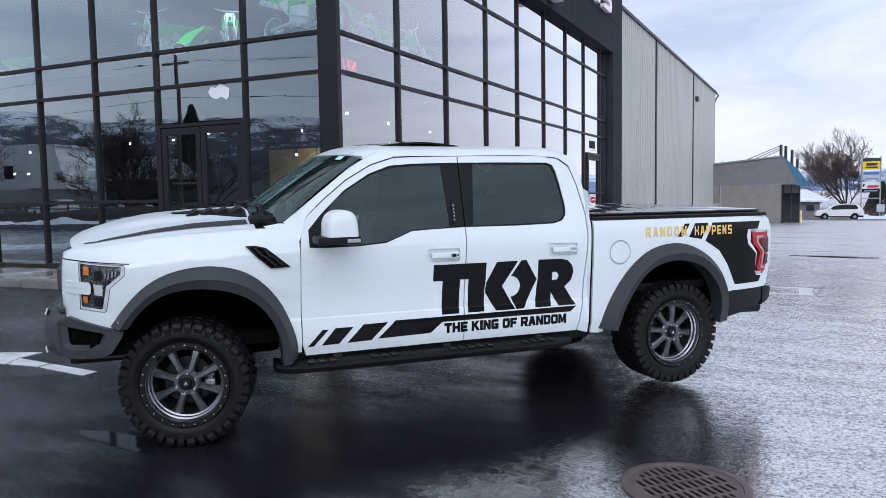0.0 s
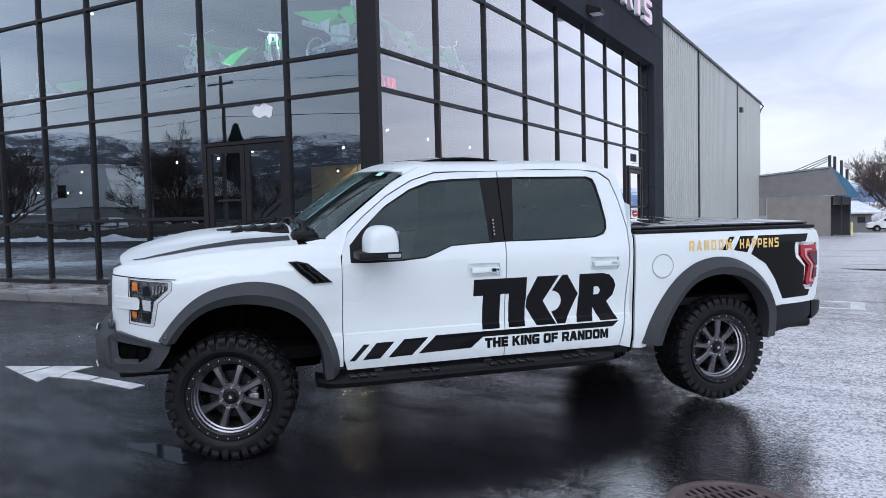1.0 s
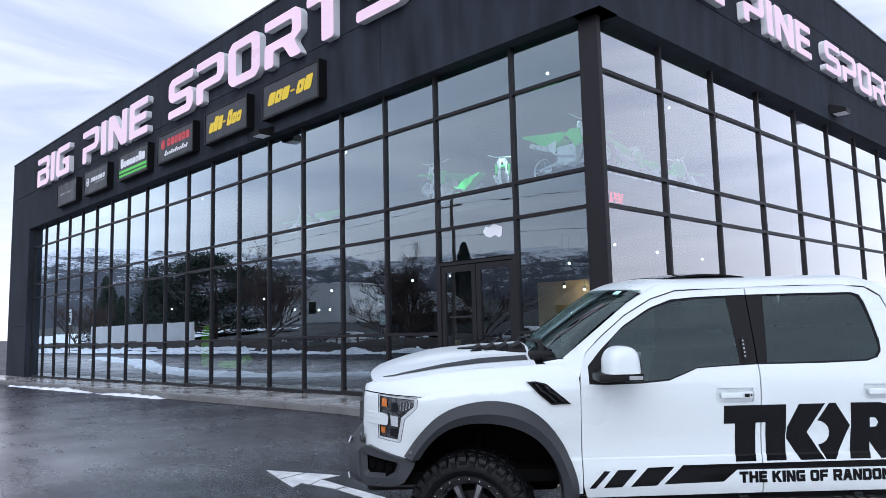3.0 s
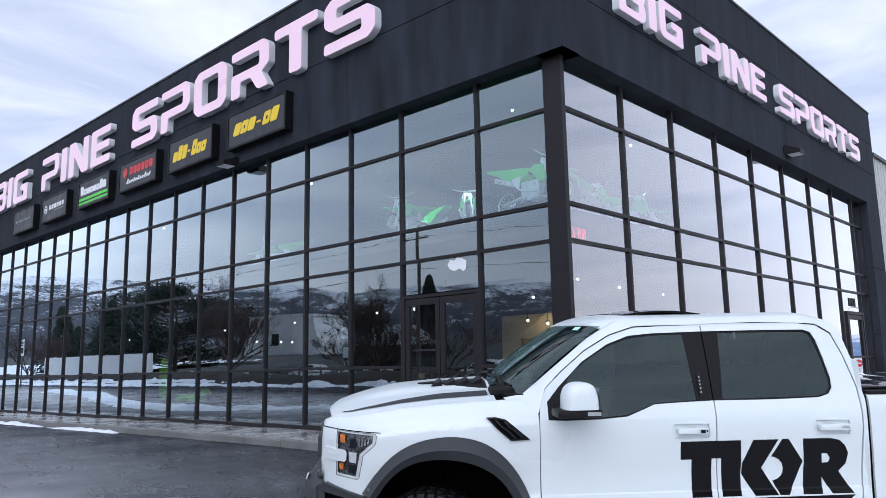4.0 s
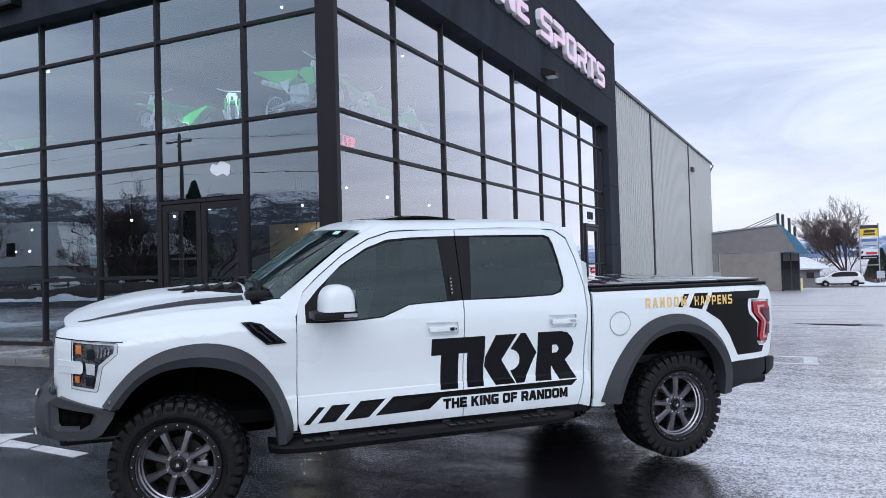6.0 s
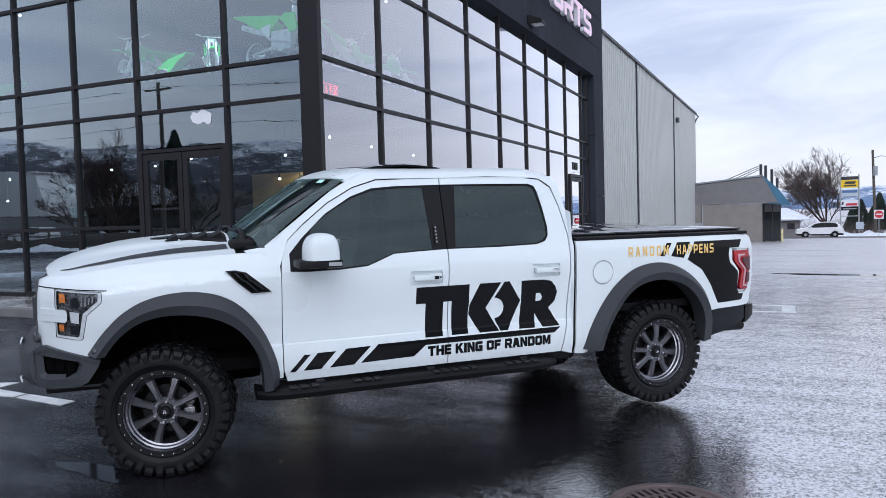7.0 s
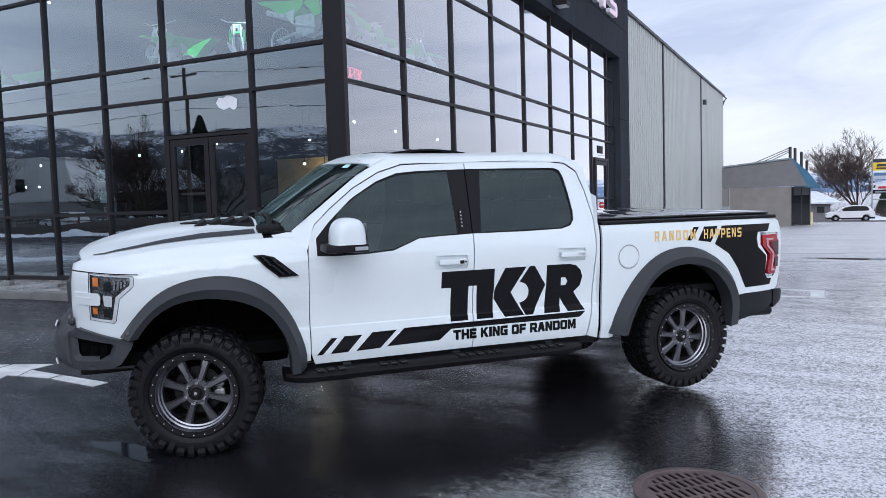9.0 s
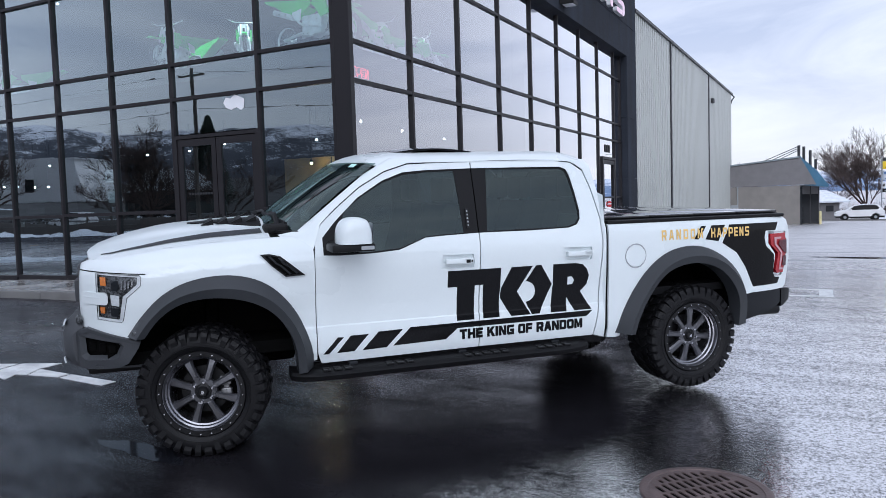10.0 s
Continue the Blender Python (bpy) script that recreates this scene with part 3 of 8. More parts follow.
# cast iron drain cover with slots
bm = bmesh.new()
lathe(bm, [(0.385, 0.0), (0.385, 0.012), (0.37, 0.016), (0.335, 0.016), (0.33, 0.008), (0.33, 0.0)], axis="z", sides=56)
drain = thing("drain_cover", "round rusty cast-iron drain cover with slots, set in the asphalt", "manhole cover", at=pose(0.595, 4.035, 0.0, rz=46) @ Matrix.Diagonal((0.885, 0.885, 1, 1)))
part("rim", bm, "iron", drain)
bm = bmesh.new()
slots = []
for j in range(-2, 3):
    for i in range(-6, 7):
        cx, cy = i * 0.052 + (0.026 if j % 2 else 0.0), j * 0.125
        reach = math.sqrt(max(0.0, 0.300 ** 2 - (abs(cx) + 0.013) ** 2))
        lo, hi = max(cy - 0.053, -reach), min(cy + 0.053, reach)
        if hi - lo > 0.035:
            slots.append([(cx - .013, lo + .008), (cx - .006, lo), (cx + .006, lo), (cx + .013, lo + .008), (cx + .013, hi - .008), (cx + .006, hi), (cx - .006, hi), (cx - .013, hi - .008)])
prism(bm, [(0.333 * math.cos(2 * math.pi * k / 48), 0.333 * math.sin(2 * math.pi * k / 48)) for k in range(48)], 0.0, 0.011, slots)
part("grate", bm, "iron", drain, at=Matrix(((1, 0, 0, 0), (0, 0, 1, 0), (0, 1, 0, 0), (0, 0, 0, 1))))
# flat black disc under the grate paints the shade of the shaft
bm = bmesh.new()
bmesh.ops.create_circle(bm, cap_ends=True, segments=40, radius=0.325, matrix=Matrix.Translation((0, 0, 0.0035)))
part("shaft", bm, "shaft_shade", drain, "flat black disc for the shade under the slots")

# ---- the dealership ----
# The window wall beside the doors runs away from the corner along LEFT, the other one along RIGHT.
# In both, x runs from the corner along the wall, y points into the building, z up.
SKEW = 0.016
LEFT = Matrix.Translation((-6.0, 10.5, 0)) @ Matrix(((-math.cos(SKEW), -math.sin(SKEW), 0, 0), (-math.sin(SKEW), math.cos(SKEW), 0, 0), (0, 0, 1, 0), (0, 0, 0, 1)))
RIGHT = Matrix.Translation((-6.04, 10.5, 0)) @ Matrix(((0, -1, 0, 0), (1, 0, 0, 0), (0, 0, 1, 0), (0, 0, 0, 1)))
ROWS = [0.20, 1.55, 3.73, 4.40, 6.16, 7.16]
COLS_L = [0.307, 1.975, 4.135] + [4.135 + 1.70 * k for k in range(1, 18)]
COLS_R = [0.097, 2.17, 4.33, 6.62, 8.86, 11.16, 13.42, 15.66, 17.9, 18.9]


SINK = (1.0, 0.75, 0.25, 0.2, 0.0, 0.0)


def window_wall(name, label, at, cols, door_bay, door_head, glass="glass"):
    """Aluminium grid with a pane in every field; door_bay is left open below door_head."""
    root = thing(name, label, "window wall", at=at, kind="structure")

    def level(j, x):
        return ROWS[j] + (SINK[j] * dip(-6.0 - x) if at is LEFT else 0.0)

    for i, x in enumerate(cols):
        b = bmesh.new()
        box(b, x - 0.033, -0.05, level(0, x), x + 0.033, 0.09, ROWS[-1], 0.004)
        part("mullion", b, "alu", root)
    for j, z in enumerate(ROWS):
        h = 0.05 if j in (0, len(ROWS) - 1) else 0.033
        for x0, x1 in zip(cols, cols[1:]):
            if door_bay is not None and x0 == cols[door_bay] and z < door_head:
                continue
            b = bmesh.new()
            zz = level(j, (x0 + x1) / 2)
            box(b, x0 + 0.033, -0.046, zz - h, x1 - 0.033, 0.08, zz + h, 0.004)
            part("transom", b, "alu", root)
    rnd = random.Random(len(cols))
    cache = {}
    for i, (x0, x1) in enumerate(zip(cols, cols[1:])):
        for j in range(len(ROWS) - 1):
            z0, z1 = level(j, (x0 + x1) / 2), level(j + 1, (x0 + x1) / 2)
            if door_bay == i:
                if z1 <= door_head:
                    continue
                z0 = max(z0, door_head)
            w, h = round(x1 - x0 - 0.05, 3), round(z1 - z0 - 0.05, 3)
            if (w, h) not in cache:
                b = bmesh.new()
                box(b, -w / 2, -0.004, -h / 2, w / 2, 0.004, h / 2)
                # one skin only, so that the coat is met once
                bmesh.ops.delete(b, geom=[f for f in b.faces if f.normal.y > -0.5], context="FACES")
                cache[w, h] = mesh_of("pane", b, glass)
                cache[w, h].flip_normals() if cache[w, h].polygons[0].normal.y > 0 else None
            p = shared("pane", cache[w, h], root, pose((x0 + x1) / 2, 0.012, (z0 + z1) / 2, rnd.uniform(-.06, .06), 0, rnd.uniform(-.07, .07)))
            p.visible_shadow = False
    return root


window_wall("window_1", "tall dark aluminium window wall with reflecting panes", LEFT, COLS_L, 1, 3.02)
window_wall("window_2", "tall dark aluminium window wall that reflects the clouds", RIGHT, COLS_R, None, 0, "glass_bright")

# corner post
bm = bmesh.new()
box(bm, -0.272, -0.055, 0.12, 0.055, 0.062, 7.12, 0.008)
thing("corner_post", "dark bronze metal post at the corner of the building", "post", bm, "alu", Matrix.Translation((-6.0, 10.5, 0)), kind="structure")


# double entrance door
def leaf(name, x0, x1, handle_x, root):
    b = bmesh.new()
    z0, z1 = 0.21, 2.94
    prism(b, [(x0, z0), (x1, z0), (x1, z1), (x0, z1)], -0.03, 0.02, [[(x0 + 0.11, z0 + 0.26), (x0 + 0.11, z1 - 0.13), (x1 - 0.11, z1 - 0.13), (x1 - 0.11, z0 + 0.26)]])
    lf = part(name, b, "alu", root)
    b = bmesh.new()
    v = [b.verts.new(q) for q in ((x0 + .10, 0, z0 + .25), (x1 - .10, 0, z0 + .25), (x1 - .10, 0, z1 - .12), (x0 + .10, 0, z1 - .12))]
    b.faces.new(v)
    g = part("pane", b, "glass", lf)
    g.visible_shadow = False
    b = bmesh.new()
    tube(b, [(handle_x, -0.03, 1.10), (handle_x, -0.09, 1.10), (handle_x, -0.09, 1.42), (handle_x, -0.03, 1.42)], 0.014)
    part("handle", b, "black", lf, "black pull handle")


door_1 = thing("door_1", "closed double glass entrance door with dark aluminium frames", "door", at=LEFT @ Matrix.Translation((-0.03, 0, 0)), kind="structure")
bm = bmesh.new()
prism(bm, [(2.035, 0.16), (4.135, 0.16), (4.135, 3.02), (2.035, 3.02)], -0.05, 0.07, [[(2.09, 0.20), (2.09, 2.955), (4.08, 2.955), (4.08, 0.20)]])
part("door_frame", bm, "alu", door_1)
leaf("door_leaf", 2.10, 3.075, 2.99, door_1)
leaf("door_leaf", 3.095, 4.07, 3.18, door_1)
for k in range(9):
    bm = bmesh.new()
    box(bm, 3.25 + 0.07 * k, -0.004, 1.87, 3.295 + 0.07 * k, -0.001, 1.91)
    part("notice", bm, "sign_box", door_1, "small grey lettering on the glass")
# single side door at the far end of the other window wall
door_2 = thing("door_2", "closed glass side door with a dark aluminium frame", "door", at=RIGHT, kind="structure")
bm = bmesh.new()
prism(bm, [(16.0, 0.16), (17.9, 0.16), (17.9, 3.06), (16.0, 3.06)], -0.07, 0.05, [[(16.10, 0.24), (16.10, 2.96), (17.80, 2.96), (17.80, 0.24)]])
part("door_frame", bm, "alu", door_2)
bm = bmesh.new()
prism(bm, [(16.12, 0.22), (17.78, 0.22), (17.78, 2.94), (16.12, 2.94)], -0.05, 0.0, [[(16.26, 0.48), (16.26, 2.80), (17.64, 2.80), (17.64, 0.48)]])
part("door_leaf", bm, "alu", door_2)
bm = bmesh.new()
tube(bm, [(16.34, -0.05, 1.05), (16.34, -0.13, 1.05), (16.34, -0.13, 1.42), (16.34, -0.05, 1.42)], 0.016)
part("handle", bm, "black", door_2, "black pull handle")
for k in range(3):
    bm = bmesh.new()
    box(bm, 16.55 + 0.26 * k, -0.012, 3.24, 16.74 + 0.26 * k, -0.006, 3.52)
    part("number_bar", bm, "black", door_2, "plain dark bar on the glass")

# dark band above the windows: panels with open joints
band = thing("wall_upper", "charcoal stucco band above the windows with joint lines", "wall", kind="structure")
for at, length, edges in ((LEFT, 36.3, (-0.3, 5.6, 11.6, 17.6, 23.6, 29.6, 36.3)), (RIGHT, 20.55, (-0.3, 5.4, 11.0, 16.4, 20.55))):
    for k, (x0, x1) in enumerate(zip(edges, edges[1:])):
        for z0, z1 in ((7.10, 8.89), (8.90, 10.82)) if at is LEFT else ((7.10, 8.31), (8.32, 9.54), (9.55, 10.82)):
            b = bmesh.new()
            lo = x0 if k else x0 + (0.0 if at is LEFT else 0.30)
            box(b, lo + 0.006, -0.30, z0 + 0.004, x1 - 0.006, 0.25, z1 - 0.004, 0.006)
            part("panel", b, "stucco", band, at=at)
    b = bmesh.new()
    box(b, 0.12, -0.26, 7.22, length - 0.1, 0.30, 10.78)
    part("backing", b, "black", band, at=at)
    b = bmesh.new()
    box(b, -0.29 if at is LEFT else 0.02, -0.33, 10.82, length, 0.30, 10.88, 0.008)
    part("coping", b, "trim", band, at=at)
b = bmesh.new()
box(b, -0.29, -0.29, 7.104, 0.29, 0.29, 7.22)
part("soffit", b, "stucco", band, at=Matrix.Translation((-6.0, 10.5, 0)))
piers = thing("wall_pier", "charcoal stucco pier that closes the window wall", "wall", kind="structure")
for at, x0, x1 in ((LEFT, 33.07, 36.3), (RIGHT, 18.95, 20.55)):
    for z0, z1 in ((-0.6, 2.3), (2.31, 4.7), (4.71, 7.1)):
        b = bmesh.new()
        box(b, x0, -0.30, z0, x1, 0.25, z1, 0.006)
        part("panel", b, "stucco", piers, at=at)

# walls, floors and ceiling inside
bm = bmesh.new()
box(bm, -42.1, 10.35, 0.0, -6.14, 31.4, 0.19)
thing("floor", "polished dark showroom floor", "floor", bm, "floor_in", kind="structure")
bm = bmesh.new()
box(bm, -42.1, 11.0, 7.24, -6.34, 31.4, 7.4)
thing("ceiling", "dark showroom ceiling", "ceiling", bm, "wall_in", kind="structure")
bm = bmesh.new()
box(bm, -42.1, 31.4, 0, -6.04, 31.6, 10.8)
box(bm, -42.3, 9.95, 0, -42.1, 31.4, 10.8)
thing("wall_back", "dark inner wall of the showroom", "wall", bm, "wall_in", kind="structure")
bm = bmesh.new()
box(bm, -42.1, 10.85, 10.5, -6.24, 31.4, 10.7)
thing("roof", "flat roof behind the parapet", "roof", bm, "roof_grey", kind="structure")
bm = bmesh.new()
box(bm, -41.0, 10.72, 4.12, -6.30, 18.5, 4.40)
thing("mezzanine", "upper display floor behind the glass", "floor", bm, "wall_in", kind="structure")
bm = bmesh.new()
box(bm, -41.0, 18.5, 4.40, -6.30, 18.65, 7.1)
thing("wall_mezzanine", "dark wall behind the upper display floor", "wall", bm, "wall_in", kind="structure")
bm = bmesh.new()
box(bm, -12.2, 16.2, 0.19, -9.6, 16.4, 2.9)
thing("wall_panel", "pine-clad counter wall inside the showroom", "wall", bm, "tan", kind="structure")

# raised walk along the window wall
walk_top = thing("pavement", "wet concrete walk with a kerb along the windows", "pavement", kind="structure", at=LEFT)
rnd = random.Random(40)
for k in range(12):
    x0 = -0.2 + 3.05 * k
    z = dip(-6.0 - x0 - 1.5) + rnd.uniform(-0.004, 0.004)
    b = bmesh.new()
    box(b, x0, -1.62, z - 0.2, x0 + 3.042, -0.02, z + 0.155, 0.01)
    part("slab", b, "wet_walk", walk_top)
    b = bmesh.new()
    box(b, x0, -1.80, z - 0.25, x0 + 3.044, -1.626, z + 0.15, 0.018)
    part("kerb_stone", b, "concrete", walk_top)

# notices on the pane beside the entrance
for x0, x1, z0, z1, m, label in ((6.26, 5.96, 2.53, 2.63, "sign_box", "small dark grey notice on the window"), (6.22, 5.98, 2.21, 2.46, "grey", "pale grey notice with a dark mark on the window"), (6.20, 5.98, 2.05, 2.17, "sign_box", "dark grey notice on the window"), (6.16, 5.92, 1.78, 2.02, "grey", "plain pale grey notice on the window")):
    bm = bmesh.new()
    prism(bm, rounded([(x1, z0), (x0, z0), (x0, z1), (x1, z1)], 0.02), 0.026, 0.029)
    note = thing("window_notice", label, "notice", bm, m, LEFT, group="window notices")
    if z1 - z0 > 0.24 and z0 > 2.1:
        bm = bmesh.new()
        prism(bm, rounded([(x1 + 0.07, z0 + 0.06), (x0 - 0.07, z0 + 0.06), (x0 - 0.07, z1 - 0.07), (x1 + 0.07, z1 - 0.07)], 0.02), 0.022, 0.025)
        part("mark", bm, "trim", note)

# lettering on the band
TXT_Z, TXT_H = 8.86, 1.34


def sign_word(text, at, x0, x1, z, h, depth, flip):
    """Channel letters that stand off the wall: each is a part with a face and a return."""
    root = thing("sign_letters", "large pinkish-white channel letters on the dark band", "sign", at=at, group="facade letters")
    for c, x, kx, ky in line_of(text, abs(x1 - x0), h):
        loops = [rounded(lp, 0.07, ky / kx) for lp in SIGN_GLYPHS.get(c, GLYPHS[c][1])]
        if flip:
            pts = [[(x0 - x - px * kx, z + pz * ky) for px, pz in lp] for lp in loops]
        else:
            pts = [[(x0 + x + px * kx, z + pz * ky) for px, pz in lp] for lp in loops]
        b = bmesh.new()
        prism(b, pts[0], -0.30 - depth, -0.305, pts[1:])
        ob = part("letter", b, "sign_side", root)
        b = bmesh.new()
        prism(b, pts[0], -0.30 - depth - 0.012, -0.30 - depth - 0.002, pts[1:])
        part("face", b, "sign_face", ob)


sign_word("BIG", LEFT, 31.3, 26.70, TXT_Z, TXT_H, 0.19, True)
sign_word("PINE", LEFT, 25.0, 18.32, TXT_Z, TXT_H, 0.19, True)
sign_word("SPORTS", LEFT, 16.6, 4.42, TXT_Z, TXT_H, 0.19, True)
sign_word("BIG", RIGHT, 1.55, 4.28, 8.40, 0.87, 0.15, False)
sign_word("PINE", RIGHT, 5.22, 9.20, 8.40, 0.87, 0.15, False)
sign_word("SPORTS", RIGHT, 10.2, 18.05, 8.40, 0.87, 0.15, False)


# dealer panels below the letters: plain shapes in their colours
def panel_sign(x0, x1, label, marks, z0=7.45, h=1.0):
    """A framed panel; marks are (material, outline) pairs in a unit box."""
    root = thing("dealer_sign", label, "sign", at=LEFT, group="dealer panels")
    b = bmesh.new()
    prism(b, [(x1, z0), (x0, z0), (x0, z0 + h), (x1, z0 + h)], -0.52, -0.305)
    part("case", b, "black", root)
    b = bmesh.new()
    prism(b, [(x1, z0), (x0, z0), (x0, z0 + h), (x1, z0 + h)], -0.545, -0.521, [[(x1 + .07, z0 + .06), (x1 + .07, z0 + h - .06), (x0 - .07, z0 + h - .06), (x0 - .07, z0 + .06)]])
    part("frame", b, "black", root)
    b = bmesh.new()
    box(b, x1 + 0.06, -0.528, z0 + 0.05, x0 - 0.06, -0.521, z0 + h - 0.05)
    part("face", b, "sign_box", root)
    w = x0 - x1
    for material, outline, holes in marks:
        b = bmesh.new()
        prism(b, [(x0 - u * w, z0 + v * h) for u, v in outline], -0.538, -0.530, [[(x0 - u * w, z0 + v * h) for u, v in q] for q in holes])
        part("mark", b, material, root)


def slab(material, u0, v0, u1, v1, slant=0.0, notch=False):
    """A slanted block with chamfered corners, hollow where notch is set."""
    c = 0.12 * (u1 - u0)
    o = [(u0 + c, v0), (u1 - c, v0), (u1 + slant * .12, v0 + .05), (u1 + slant * .9, v1 - .05), (u1 - c + slant, v1), (u0 + c + slant, v1), (u0 + slant * .9, v1 - .05), (u0 + slant * .12, v0 + .05)]
    m, k = (u0 + u1) / 2 + slant / 2, (u1 - u0) * 0.11
    lo, hi = v0 + (v1 - v0) * 0.36, v0 + (v1 - v0) * 0.64
    return (material, o, [[(m - k - slant * .15, lo), (m - k + slant * .15, hi), (m + k + slant * .15, hi), (m + k - slant * .15, lo)]] if notch else [])


def mark_row(material, u0, u1, v0, v1, heights, slant=0.0, gap=0.10, hollow=()):
    """A word-like row of slabs; heights are shares of the tallest, a negative one a dash at half height."""
    step = (u1 - u0) / len(heights)
    out = []
    for i, k in enumerate(heights):
        x = u0 + i * step
        if k < 0:
            out.append(slab(material, x + step * .2, v0 + (v1 - v0) * .34, x + step * .8, v0 + (v1 - v0) * .48, slant * .2))
        else:
            out.append(slab(material, x, v0, x + step * (1 - gap), v0 + (v1 - v0) * k, slant * k, i in hollow))
    return out


def disc(material, u, v, r, hole):
    ring = lambda q: [(u + q * .34 * math.cos(a * math.pi / 12), v + q * math.sin(a * math.pi / 12)) for a in range(24)]
    return (material, ring(r), [ring(hole)[::-1]] if hole else [])


panel_sign(28.10, 25.55, "dark dealer panel with a faint grey mark", mark_row("grey", .16, .84, .46, .55, [1] * 11, 0, .45))
panel_sign(24.62, 21.98, "dark dealer panel with a white ring and small white marks", [disc("white", .17, .52, .17, .12), slab("white", .13, .48, .21, .56)] + mark_row("white", .30, .90, .46, .64, [1, 1, 1, 1, 1, 1], .01, .22, (0, 3, 5)) + mark_row("grey", .52, .90, .36, .40, [1] * 7, 0, .3))
panel_sign(20.88, 18.15, "dark dealer panel with white marks over lime stripes", mark_row("white", .09, .91, .46, .80, [1, .66, .66, .66, .66, .66, 1, .82], .0, .08, (1, 3, 5)) + [("green", [(.04, .26), (.96, .26), (.96, .36), (.04, .36)], []), ("green", [(.04, .12), (.96, .12), (.96, .20), (.04, .20)], [])])
panel_sign(17.37, 14.65, "dark dealer panel with a red disc and red marks", [disc("red", .18, .62, .17, .13), slab("red", .14, .52, .22, .72)] + mark_row("red", .30, .92, .50, .76, [1] * 6, .0, .14, (0, 2, 4)) + mark_row("white", .22, .86, .22, .38, [1, .6, .6, .8, .6, .9, .6, .6, 1, .6, .8], .03, .30))
panel_sign(13.87, 11.26, "dark dealer panel with slanted yellow marks", mark_row("yellow", .11, .86, .30, .74, [.68, 1, .92, -1, 1, .70, .70], .05, .07, (4, 5, 6)))
panel_sign(10.47, 7.72, "dark dealer panel with broad slanted yellow marks", mark_row("yellow", .11, .87, .33, .70, [.9, .9, .9, -1, .9, 1], .05, .07, (1, 4)))


# wall-wash floodlights under the letters
def floodlight(at, x, z):
    root = thing("flood_light", "small dark wedge-shaped flood light on the band", "lamp", at=at @ Matrix.Translation((x, -0.3, z)), group="facade flood lights")
    b = bmesh.new()
    prism(b, [(-0.30, -0.10), (0.30, -0.10), (0.30, 0.12), (-0.30, 0.12)], -0.02, 0.0)
    part("plate", b, "black", root)
    b = bmesh.new()
    v = [b.verts.new(q) for q in ((-.26, -.02, .14), (.26, -.02, .14), (.26, -.02, -.12), (-.26, -.02, -.12), (-.20, -.42, -.02), (.20, -.42, -.02), (.20, -.40, -.12), (-.20, -.40, -.12))]
    for q in ((0, 1, 5, 4), (4, 5, 6, 7), (3, 7, 6, 2), (0, 4, 7, 3), (1, 2, 6, 5), (0, 3, 2, 1)):
        b.faces.new([v[i] for i in q])
    part("housing", b, "black", root)
    b = bmesh.new()
    box(b, -.19, -.38, -.128, .19, -.06, -.121)
    part("lens", b, "white", root, "pale lens")


floodlight(LEFT, 10.5, 7.16)
floodlight(RIGHT, 10.9, 7.40)

# red neon sign behind the glass
bm = bmesh.new()
for c, x, kx, ky in line_of("OPEN", 0.50, 0.17, 0.30):
    for lp in GLYPHS[c][1][:1]:
        q = [(0.31 + x + px * kx, 0.10, 3.83 + pz * ky) for px, pz in lp]
        tube(bm, q + q[:1], 0.006, 6)
thing("neon_sign", "small glowing red open sign behind the glass", "sign", bm, "neon", RIGHT)
bm = bmesh.new()
prism(bm, [(2.35, 3.44), (2.42, 3.40), (2.52, 3.46), (2.66, 3.42), (2.78, 3.47), (2.84, 3.56), (2.77, 3.66), (2.66, 3.63), (2.56, 3.70), (2.44, 3.65), (2.33, 3.60)], -0.004, 0.0)
thing("window_sticker", "white cloud-shaped sticker on the glass over the door", "sticker", bm, "white", LEFT)


# ---- neighbours behind the truck ----
# ribbed metal hall that continues the dealership
MET = Matrix.Translation((-5.95, 31.35, 0)) @ Matrix(((math.sin(0.0205), -math.cos(0.0205), 0, 0), (math.cos(0.0205), math.sin(0.0205), 0, 0), (0, 0, 1, 0), (0, 0, 0, 1)))
hall = thing("metal_hall", "pale grey ribbed metal hall with dark seams", "building", at=MET)
H_LEN, H_TOP = 30.6, 9.24
for x0, x1 in ((-0.5, 7.25), (7.40, 19.3), (19.45, H_LEN)):
    bm = bmesh.new()
    x, low, row = x0, -1.6, []
    while x < x1 - 0.2:
        for dx, dy in ((0.0, 0.0), (0.09, 0.0), (0.12, -0.11), (0.35, -0.11), (0.38, 0.0)):
            row.append((x + dx, dy))
        x += 0.38
    row.append((x1, 0.0))
    a = [bm.verts.new((px, py, low)) for px, py in row]
    c = [bm.verts.new((px, py, H_TOP)) for px, py in row]
    for i in range(len(row) - 1):
        bm.faces.new((a[i], a[i + 1], c[i + 1], c[i]))
    part("siding", bm, "siding", hall)
for x in (7.25, 19.3):
    bm = bmesh.new()
    box(bm, x - 0.02, -0.15, -1.6, x + 0.17, 0.02, H_TOP)
    part("seam_trim", bm, "trim", hall)
bm = bmesh.new()
box(bm, -0.05, 0.05, -1.6, H_LEN, 14, H_TOP - 0.05)
part("body", bm, "siding", hall)
bm = bmesh.new()
prism(bm, [(-0.10, 9.22), (-0.14, 9.38), (0.0, 9.41), (14.1, 12.06), (14.1, 11.86)], -H_LEN - 0.12, 0.0)
part("roof", bm, "roof_grey", hall, at=Matrix.Rotation(math.pi / 2, 4, "Z"))
bm = bmesh.new()
box(bm, -0.05, -0.20, 9.22, H_LEN + 0.15, -0.03, 9.36, 0.02)
part("gutter", bm, "trim", hall)
bm = bmesh.new()
